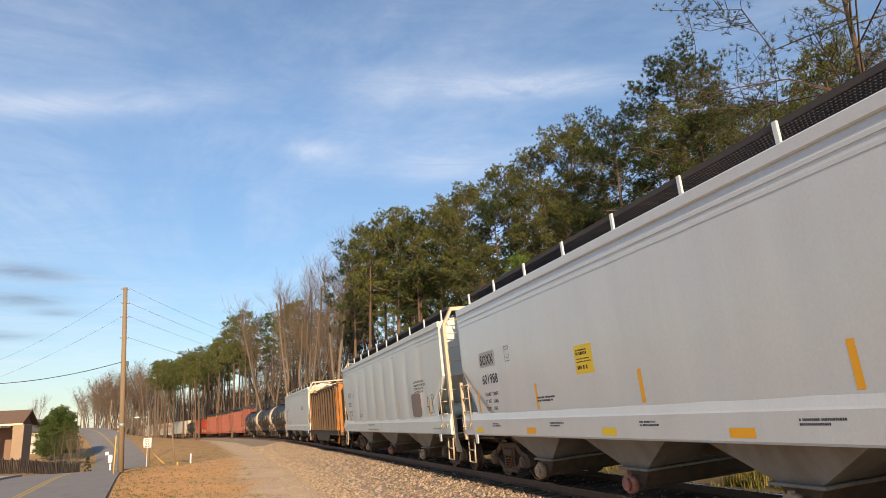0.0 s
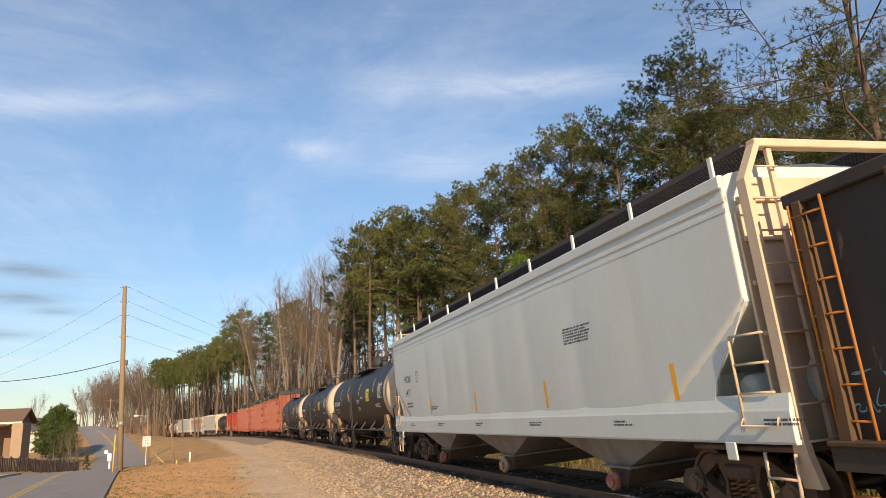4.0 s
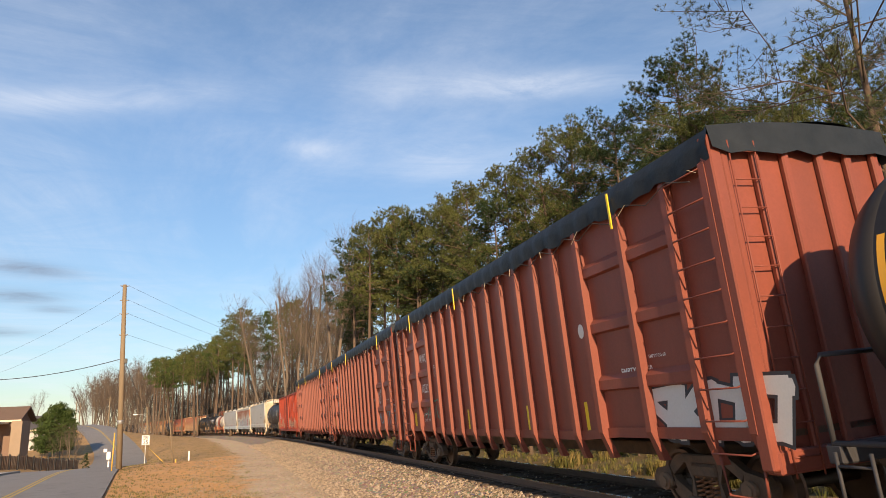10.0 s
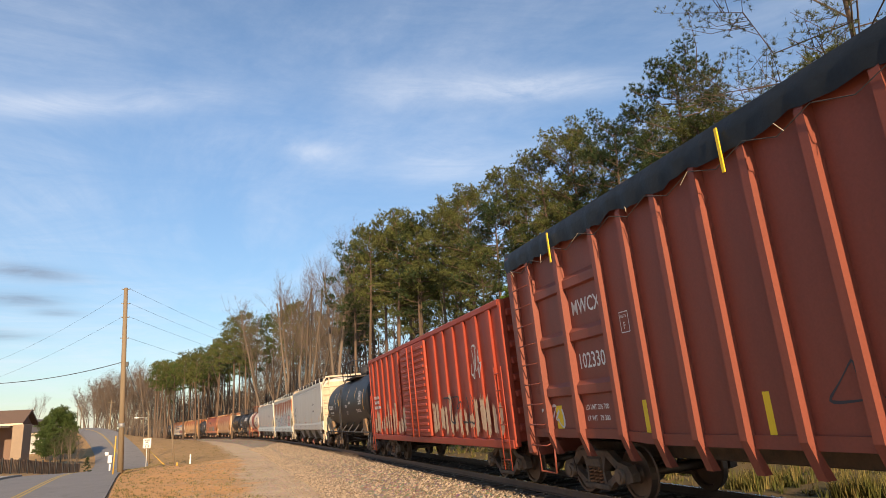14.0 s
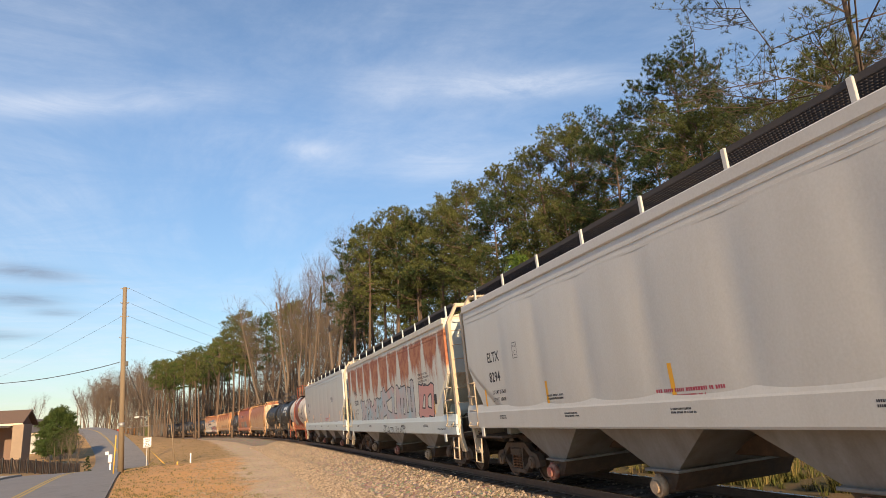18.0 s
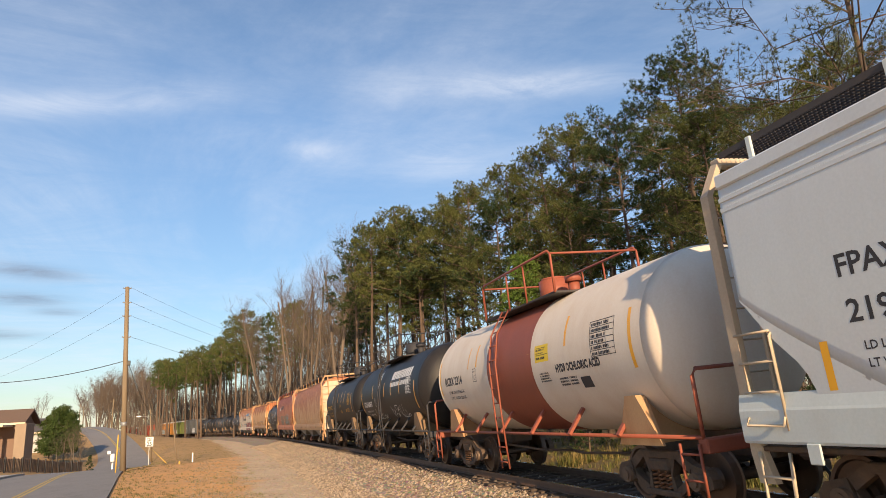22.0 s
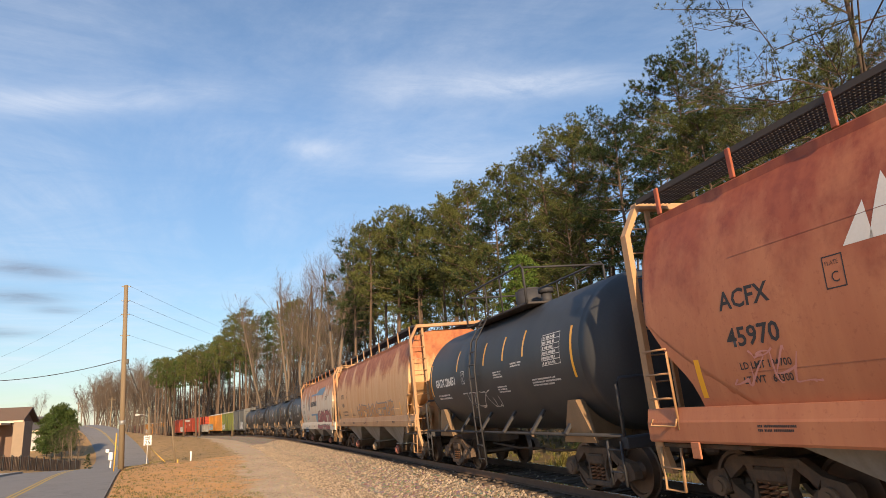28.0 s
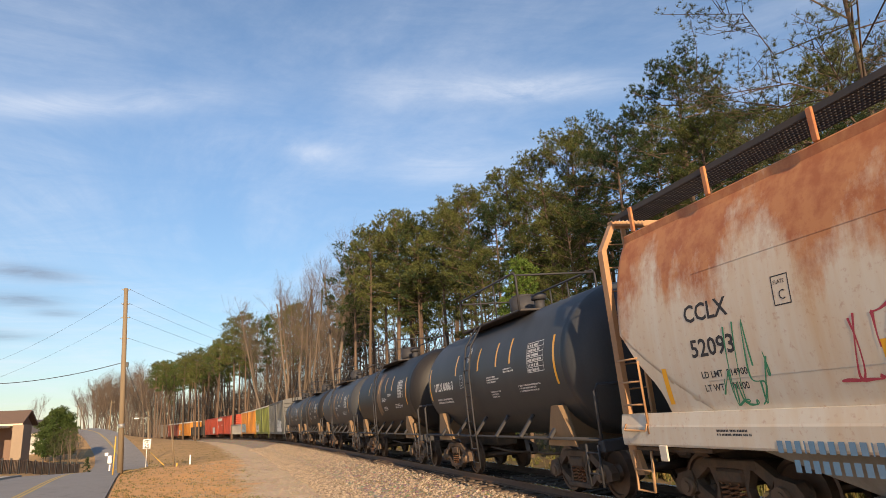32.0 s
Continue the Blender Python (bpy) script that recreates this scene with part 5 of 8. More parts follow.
STROKES = [[(0.15, 0, 0.1, 1), (0.1, 0.95, 0.8, 0.8), (0.8, 0.8, 0.25, 0.45), (0.3, 0.5, 0.95, 0.0)], [(0.05, 0.1, 0.45, 1), (0.45, 1, 0.9, 0.0), (0.2, 0.4, 0.8, 0.35)],
           [(0.1, 0.05, 0.1, 0.9), (0.1, 0.9, 0.85, 0.95), (0.85, 0.95, 0.85, 0.1), (0.85, 0.08, 0.1, 0.05)], [(0.85, 0.95, 0.1, 0.85), (0.1, 0.85, 0.8, 0.35), (0.8, 0.35, 0.05, 0.02)],
           [(0.15, 0.0, 0.15, 1.0), (0.15, 0.05, 0.9, 0.1)], [(0.0, 0.95, 1.0, 0.9), (0.5, 0.92, 0.45, 0.0), (0.45, 0.45, 0.9, 0.4)], [(0.12, 0, 0.12, 1), (0.12, 0.5, 0.9, 1.0), (0.3, 0.6, 0.95, 0.0)]]


def balloon(car, y, z, w, h, fill, line, face, seed, n=5, lift=0.001):
    """Fat graffiti lettering: interlocked thick strokes with a dark outline, past reading."""
    rnd = random.Random(seed)
    cell = w / n
    thick = min(cell * 0.34, h * 0.30)
    fills, outs = B(), B()
    for k in range(n):
        mx, my, wide = rnd.random() < 0.7, rnd.random() < 0.7, rnd.uniform(1.0, 1.35)
        strokes = STROKES[rnd.randrange(len(STROKES))] + STROKES[rnd.randrange(len(STROKES))][1:2]
        for j, (x0, y0, x1, y1) in enumerate(strokes):
            x0, x1 = ((1 - x0) * wide, (1 - x1) * wide) if mx else (x0 * wide, x1 * wide)
            if my:
                y0, y1 = 1 - y0, 1 - y1
            p, q = (Vector((cell * (k + 0.02 + 0.96 * u) + 0.12 * h * v + rnd.uniform(-0.12, 0.12) * cell, h * (0.06 + 0.88 * v) + rnd.uniform(-0.05, 0.05) * h, 0)) for u, v in ((x0, y0), (x1, y1)))
            d = (q - p).normalized()
            nn = Vector((-d.y, d.x, 0))
            t0, t1 = thick * rnd.uniform(0.42, 0.52), thick * rnd.uniform(0.42, 0.60)
            for bb, g, ly in ((outs, 0.045, 0.0), (fills, 0.0, 0.0013)):
                e0, e1 = t0 * 0.7 + g, t1 * 0.7 + g
                up = Vector((0, 0, ly + 0.00012 * j))
                bb.add([p - d * e0 - nn * (t0 + g) + up, q + d * e1 - nn * (t1 + g) + up, q + d * (e1 + 0.3 * t1) + up, q + d * e1 + nn * (t1 + g) + up, p - d * e0 + nn * (t0 + g) + up], [(0, 1, 2, 3, 4)])
    f = part("graffiti", on_side(outs.mesh("graffiti", line), face, Matrix.Translation((-y, z, lift))), None, car, "angular illegible graffiti")
    tagged(f, kind="stuff")
    tagged(part("graffiti_fill", on_side(fills.mesh("fill", fill), face, Matrix.Translation((-y, z, lift))), None, f), kind="stuff")
    return f


def ladder(car, x, y, z0, z1, w, material, axis="y", rungs=None, r=0.018):
    """A ladder at (x, y); its rungs run along the axis."""
    b = B()
    n = rungs or max(2, int((z1 - z0) / 0.34))
    d = Vector((0, w / 2, 0)) if axis == "y" else Vector((w / 2, 0, 0))
    for sg in (-1, 1):
        b.tube([Vector((x, y, z0)) + d * sg, Vector((x, y, z1)) + d * sg], r, 6)
    for i in range(n):
        z = z0 + (i + 0.6) * (z1 - z0) / n
        b.tube([Vector((x, y, z)) - d, Vector((x, y, z)) + d], r * 0.8, 5)
    return part("ladder", b, material, car)


def couplers(car, half, joint):
    for sg in (-1, 1):
        b = B().box(-0.12, 0.12, min(sg * half, sg * joint), max(sg * half, sg * joint), 0.76, 0.92, 0.02)
        b.box(-0.2, 0.2, sg * joint - 0.17, sg * joint + 0.17, 0.70, 0.98, 0.05)
        part("coupler", b, GUNMETAL, car)
        hose = [(0.3, sg * (half + 0.02), 0.8), (0.32, sg * (half + 0.25), 0.45), (0.2, sg * (joint - 0.1), 0.33), (0.1, sg * joint, 0.42)]
        part("brake_hose", B().tube(hose, 0.025, 6), BLACKINK, car)


CARS = []


def start_car(name, label, s0, s1, group="cars of the goods train"):
    """A car between the couplings s0 and s1 along the train; its middle is keyed along the track."""
    car = thing(name, label, "railway car", group=group)
    CARS.append((car, (s0 + s1) / 2))
    return car, (s1 - s0) / 2


def hopper(label, s0, s1, body, trim, ink, round_=False, top=4.30, outlets=3, mark="", number="", seams=8, post=None, sill_h=0.42, sill_z=1.31, end_cut=2.3, board=True, mark_size=0.32, mark_side=0.0, frame_mat=None, load=(), bulge=0.0, end_sheet=None, plate=True, rear_frame=True, sill_marks=False):
    """A covered hopper car: a body with sloping end sheets, roof, running boards, sills, outlets, end posts and ladders."""
    car, joint = start_car("hopper_car", label, s0, s1)
    half = joint - 0.55
    post = post or trim
    W = 1.58
    zb = sill_z - 0.05

    def wide(z):
        if not round_:
            return W - 0.05 * max(0, (z - 3.9)) - 0.012 * ((z - 2.6) / 1.4) ** 2
        u = (z - 2.55) / 1.95
        return 1.60 * math.sqrt(max(0.05, 1 - 0.42 * u * u - 0.16 * u ** 4))

    hb = half - 0.35
    pitch = (2 * hb - 2 * end_cut) / (seams - 1)

    def swell(y, z):
        """The side sheets bulge a little between their seams."""
        if not bulge or abs(y) > hb - end_cut:
            return 0.0
        u = ((y + hb - end_cut) / pitch) % 1.0
        return bulge * (1 - abs(2 * u - 1) ** 2.6) * max(0.0, 1 - ((z - 2.7) / 1.5) ** 2)

    def face(z, y):
        z = min(max(z, zb), top)
        return -wide(z) - swell(y, z)

    zs_ = np.linspace(0, 1, 25 if round_ else 13)
    rings = []
    mids = list(np.linspace(-hb + end_cut, hb - end_cut, (seams - 1) * 10 + 1)) if bulge else [-hb + end_cut, hb - end_cut]
    for y in [-hb, -hb + 0.05] + list(np.linspace(-hb + 0.25, -hb + end_cut - 0.02, 6)) + mids + list(np.linspace(hb - end_cut + 0.02, hb - 0.25, 6)) + [hb - 0.05, hb]:
        k = min(1.0, max(0.0, (hb - abs(y)) / end_cut))
        low = zb + (2.75 - zb) * (1 - k ** 0.85)
        ring = []
        for u in zs_:
            z = low + (top - low) * u
            ring.append((-wide(z) - swell(y, z), y, z))
        roof = [(-wide(top) + 0.12, y, top + 0.07), (-0.9, y, top + 0.16), (0, y, top + 0.22)]
        ring += roof + [(-a, b_, c) for a, b_, c in roof[:2][::-1]] + [(-a, b_, c) for a, b_, c in ring[:len(zs_)][::-1]]
        rings.append(ring)
    sheet_ = part("body", B().loft(rings, smooth=round_), body, car)
    if not round_:
        for p in sheet_.data.polygons:
            p.use_smooth = abs(p.normal.x) > 0.9
    # the side sheets run on below the slope sheets and are cut away in a curve at each end
    for side in (-1, 1):
        for sg in (-1, 1):
            b = B()
            ds_ = [0.0, 0.05, 0.2, 0.36, 0.52, 0.66, 0.76, 0.83, 0.86, 0.9, 1.2, 1.6, 2.0, end_cut]
            lows = np.interp(ds_, (0, 0.05, 0.36, 0.66, 0.76, 0.83, 0.86, 0.9, 9), (2.75, 2.70, 2.28, 1.98, 1.84, 1.66, zb + 0.3, zb, zb))
            rows_ = []
            for d_, z0_ in zip(ds_, lows):
                y = sg * (hb - d_)
                z1_ = max(z0_, zb + (2.75 - zb) * (1 - min(1, d_ / end_cut) ** 0.85)) + 0.03
                col_ = []
                for k in range(7):
                    z = z0_ + (z1_ - z0_) * k / 6
                    col_.append((side * wide(z), y, z))
                rows_.append(col_)
            b.loft(rows_, closed=False, smooth=True)
            b.loft([[(x - side * 0.025, y, z) for x, y, z in c_] for c_ in rows_], closed=False, smooth=True)
            b.loft([[c_[0], (c_[0][0] - side * 0.025, c_[0][1], c_[0][2])] for c_ in rows_], closed=False)
            part("side_skirt", b, body, car)
    # seams between the side sheets
    for i in range(seams):
        sb = B()
        y = -hb + end_cut + (2 * hb - 2 * end_cut) * i / (seams - 1)
        for k in range(18):
            z0_, z1_ = zb + (top - zb) * k / 18, zb + (top - zb) * (k + 1) / 18
            sb.add([(face(z0_, y) - 0.0006, y - 0.012, z0_), (face(z0_, y) - 0.0006, y + 0.012, z0_), (face(z1_, y) - 0.0006, y + 0.012, z1_), (face(z1_, y) - 0.0006, y - 0.012, z1_)], [(0, 1, 2, 3)])
        part("weld_seam", sb, body, car)
    if round_:
        for z in (3.32, 1.92):
            part("weld_line", B().tube([(face(z, 0) + 0.001, -hb + end_cut * 0.8, z), (face(z, 0) + 0.001, hb - end_cut * 0.8, z)], 0.004, 5), body, car)
    if end_sheet:
        for sg in (-1, 1):
            ye = sg * (half - 0.30)
            b, n = B(), 32
            hole = [(-0.62 + 0.33 * math.cos(2 * math.pi * j / n), 1.75 + 0.33 * math.sin(2 * math.pi * j / n)) for j in range(n)]
            rim = []
            for j in range(n):
                ca, sa_ = math.cos(2 * math.pi * j / n), math.sin(2 * math.pi * j / n)
                k = min((2.05 if ca > 0 else 0.86) / max(abs(ca), 1e-6), (top - 1.75 if sa_ > 0 else 0.69) / max(abs(sa_), 1e-6))
                rim.append((-0.62 + ca * k, 1.75 + sa_ * k))
            b.loft([[(x, ye, z) for x, z in hole], [(x, ye, z) for x, z in rim], [(x, ye - sg * 0.04, z) for x, z in rim], [(x, ye - sg * 0.04, z) for x, z in hole]], caps=False)
            part("end_sheet", b, end_sheet, car, "cream end plate with a round opening")
            for z in (2.35, 2.95, 3.5, 4.0):
                part("end_stiffener", B().box(-1.45, 1.45, min(ye, ye + sg * 0.06), max(ye, ye + sg * 0.06), z - 0.03, z + 0.03, 0.01), end_sheet, car)
    # roof edge rail, side sills, centre sill, end platforms
    for sg in (-1, 1):
        part("roof_rail", B().box(sg * wide(top) - 0.05, sg * wide(top) + 0.05, -hb, hb, top - 0.13, top + 0.05, 0.02), body, car)
        zs0, zs1 = sill_z - sill_h / 2, sill_z + sill_h / 2
        prof = [(1.44, zs1 + 0.14), (1.565, zs1 + 0.14), (1.60, zs1 - 0.02), (1.61, zs1 - 0.05), (1.61, zs0 + 0.03), (1.595, zs0), (1.47, zs0), (1.47, zs0 + 0.04), (1.54, zs0 + 0.05), (1.54, zs1 - 0.06)]
        part("side_sill", B().loft([[(sg * a_, y, c_) for a_, c_ in prof] for y in (-half, half)]), trim, car)
    part("centre_sill", B().box(-0.25, 0.25, -half, half, 0.72, 1.02, 0.02), GUNMETAL, car)
    for sg in (-1, 1):
        y0_, y1_ = sorted((sg * half, sg * (half - 1.9)))
        part("end_platform", B().box(-1.5, 1.5, y0_, y1_, 1.00, 1.06, 0.01), GUNMETAL, car)
        part("bolster_web", B().box(-1.2, 1.2, sg * (half - 1.62) - 0.12, sg * (half - 1.62) + 0.12, 1.06, 2.1, 0.02), frame_mat or trim, car)
        # air reservoir and brake cylinder under the slope sheet
        yr = sg * (half - 1.02)
        part("air_reservoir", B().loft([[(x, yr + r_ * math.cos(q), 1.72 + r_ * math.sin(q)) for q in [math.pi * j / 8 for j in range(16)]] for x, r_ in
                                        ((-1.22, 0.05), (-1.2, 0.13), (-1.14, 0.175), (-0.35, 0.175), (-0.29, 0.13), (-0.27, 0.05))], smooth=True), frame_mat or trim, car)
        part("reservoir_bracket", B().box(-1.0, -0.9, yr - 0.19, yr + 0.19, 1.06, 1.6, 0.01).box(-0.55, -0.45, yr - 0.19, yr + 0.19, 1.06, 1.6, 0.01), GUNMETAL, car)
        part("slope_stiffener", B().box(-0.62, -0.54, min(sg * (half - 0.45), sg * (half - 1.3)), max(sg * (half - 0.45), sg * (half - 1.3)), 1.06, 2.35, 0.01), frame_mat or trim, car)
        # corner posts that lean in at the top, top bar and ladders
        yb = sg * (half - 0.06)
        tall = rear_frame or sg < 0
        if tall:
            b = B()
            for x in (-1, 1):
                b.loft([[(x * a_ - 0.045, yb - c_, z), (x * a_ + 0.045, yb - c_, z), (x * a_ + 0.045, yb + c_, z), (x * a_ - 0.045, yb + c_, z)] for a_, c_, z in
                        ((1.40, 0.13, 0.62), (1.47, 0.10, 0.98), (1.49, 0.075, 1.3), (1.49, 0.07, top - 0.12), (1.22, 0.07, top + 0.34))])
            b.box(-1.26, 1.26, yb - 0.075, yb + 0.075, top + 0.29, top + 0.40, 0.012)
            part("end_frame", b, post, car)
            b = B().box(-1.06, -0.98, yb - 0.03, yb + 0.03, 0.98, top + 0.29, 0.008)
            for k in range(9):
                z = 1.12 + k * (top - 0.98) / 8.3
                x0 = -1.47 if z < top - 0.15 else -1.30
                b.tube([(x0, yb - sg * 0.02, z + 0.03), (x0, yb + sg * 0.09, z), (-1.02, yb + sg * 0.09, z), (-1.02, yb - sg * 0.0, z + 0.03)], 0.014, 5)
            part("end_ladder", b, post, car)
        b = B()
        ya, yc = sg * (half - 0.72), sg * (half - 0.16)
        b.tube([(-1.60, ya, 1.25), (-1.60, ya, 2.30), (-1.52, ya, 2.42)], 0.02, 6)
        if not tall:
            b.box(-1.63, -1.55, yc - 0.05, yc + 0.05, 0.98, 2.45, 0.012)
        for k in range(4):
            z = 1.34 + 0.34 * k
            b.tube([(-1.60, ya, z), (-1.60, yc, z)] if k else [(-1.62, ya, z + 0.06), (-1.66, ya, z - 0.03), (-1.66, yc, z - 0.03), (-1.62, yc, z + 0.06)], 0.016, 5)
        part("side_ladder", b, post, car)
        part("stirrup_step", B().tube([(-1.53, sg * (half - 0.12), 1.0), (-1.56, sg * (half - 0.14), 0.42), (-1.56, sg * (half - 0.56), 0.42), (-1.53, sg * (half - 0.58), 1.0)], 0.024, 5).tube([(-1.55, sg * (half - 0.13), 0.72), (-1.55, sg * (half - 0.57), 0.72)], 0.018, 5), post, car)
        part("jacking_lug", B().box(-1.63, -1.60, sg * (half - 1.02) - 0.09, sg * (half - 1.02) + 0.09, sill_z - sill_h / 2 - 0.2, sill_z - sill_h / 2 + 0.02, 0.012), trim, car)
    if board:
        for sg in (-1, 1):
            b, za, ln = B(), top + 0.36, half - 0.2
            for x in np.linspace(sg * 0.98 - 0.3, sg * 0.98 + 0.3, 9):
                b.box(x - 0.006, x + 0.006, -ln, ln, za, za + 0.035)
            for k in range(int(2 * ln / 0.06)):
                y = -ln + 0.06 * k
                b.add([(sg * 0.98 - 0.3, y, za), (sg * 0.98 + 0.3, y, za), (sg * 0.98 + 0.3, y, za + 0.035), (sg * 0.98 - 0.3, y, za + 0.035)], [(0, 1, 2, 3)])
                b.add([(sg * 0.98 - 0.3, y, za + 0.01), (sg * 0.98 + 0.3, y, za + 0.01), (sg * 0.98 + 0.3, y + 0.022, za + 0.01), (sg * 0.98 - 0.3, y + 0.022, za + 0.01)], [(0, 1, 2, 3)])
            tagged(part("running_board", b, GRATE, car, "dark steel grating walkway"), kind="stuff")
            part("toe_board", B().box(sg * 1.28 - 0.008, sg * 1.28 + 0.008, -ln, ln, top + 0.35, top + 0.43), GRATE, car)
            n = 10
            for i in range(n):
                y = -hb + 0.4 + (2 * hb - 0.8) * i / (n - 1)
                part("board_support", B().box(sg * 1.30 - 0.02, sg * 1.30 + 0.02, y - 0.04, y + 0.04, top + 0.03, top + 0.43, 0.008), trim, car)
        for i in range(6):
            y = -hb + 1.5 + (2 * hb - 3) * i / 5
            part("roof_hatch", B().box(-0.45, 0.45, y - 0.6, y + 0.6, top + 0.18, top + 0.30, 0.04), body, car)
    # outlets, in a grimy paint that also carries the shade under the car
    span = 2 * hb - 2 * end_cut + 1.2
    for i in range(outlets):
        y = -span / 2 + span * (i + 0.5) / outlets
        ln = span / outlets * 0.48
        b = B().loft([[(-1.42, y - ln, zb + 0.02), (1.42, y - ln, zb + 0.02), (1.42, y + ln, zb + 0.02), (-1.42, y + ln, zb + 0.02)],
                      [(-1.12, y - 0.36, 0.60), (1.12, y - 0.36, 0.60), (1.12, y + 0.36, 0.60), (-1.12, y + 0.36, 0.60)]])
        o = part("hopper_outlet", b, CHUTE, car, "sloping discharge hopper")
        part("outlet_flange", B().box(-1.19, 1.19, y - 0.43, y + 0.43, 0.555, 0.60, 0.008), CHUTE, o)
        tub = [(-0.34, 0.556), (-0.16, 0.30), (0.16, 0.30), (0.34, 0.556)]
        part("outlet_trough", B().loft([[(x, y + a_, c_) for a_, c_ in tub] for x in (-1.1, 1.1)]), GUNMETAL, o)
        part("outlet_tube", B().disc_y(0, y, 0.36, 0.12, 2.36, 16), GUNMETAL, o)
        part("outlet_cap", B().disc_y(-1.25, y, 0.36, 0.15, 0.11, 16).disc_y(-1.33, y, 0.36, 0.10, 0.06, 12).box(-1.3, -1.22, y - 0.03, y + 0.03, 0.2, 0.54, 0.01), CAP_TAN if (i + int(half * 9)) % 2 else CAP_RED, o, "worn outlet cap")
    for sg in (-1, 1):
        bogie(car, sg * (half - 1.62))
    couplers(car, half, joint)
    if mark:
        y = hb - (1.6 if round_ else 1.4) - mark_side
        low = 0.06 if round_ else 0.0
        letters(car, mark, y, 2.76 - low, mark_size, ink, face, 1.0, 0.006)
        letters(car, number, y - 0.02, 2.30 - low, mark_size, ink, face, 1.06, 0.006)
        for k, line in enumerate(load):
            letters(car, line, y - 0.12, 2.02 - low - 0.17 * k, 0.12, ink, face, 1.0, 0.002)
        if not load:
            bars(car, y - 0.12, 2.02, 2, 1.1, 0.06, ink, face, len(mark) + int(s0))
        bars(car, y - 3.0, 1.85, 2, 0.8, 0.035, ink, face, int(s0) + 3)
        if plate:
            plate_box(car, y - 1.6, 2.72 - low, ink, face)
    for k in range(5):
        y = (hb - 0.95 if round_ else hb - 1.05) if k == 0 else hb - 4.4 - (2 * hb - 6.0) * (k - 1) / 3
        patch(car, "reflector", y + 0.05, y - 0.05, 1.65, 2.15, AMBER, face, "amber reflective strip")
    if not round_:
        if number not in ("7233", "8294", "820208"):
            bars(car, -hb + 4.6, 3.0, 6, 1.0, 0.03, ink, face, int(s0) + 5)
        for k in range(2):
            rr_ = [(-wide(top) - 0.035, top - 0.30 - 0.13 * k), (-wide(top) - 0.035, top - 0.25 - 0.13 * k), (-wide(top) + 0.03, top - 0.22 - 0.13 * k), (-wide(top) + 0.03, top - 0.33 - 0.13 * k)]
            part("roof_moulding", B().loft([[(a_, -hb, c_) for a_, c_ in rr_], [(a_, hb, c_) for a_, c_ in rr_]]), body, car)
    sill_face = lambda z, y: -1.6103
    for k in range(6):
        y = half - 1.3 - (2 * half - 2.6) * k / 5
        if sill_marks:
            patch(car, "sill_reflector", y + 0.22, y - 0.22, sill_z - 0.14, sill_z - 0.02, AMBER if k % 2 else SAFETY_YELLOW, sill_face, "yellow reflective strip", 1)
        if number != "7233":
            bars(car, y - 0.9, sill_z + 0.05, 2, 0.6, 0.028, ink, sill_face, int(s0) + k)
    return car, face, half


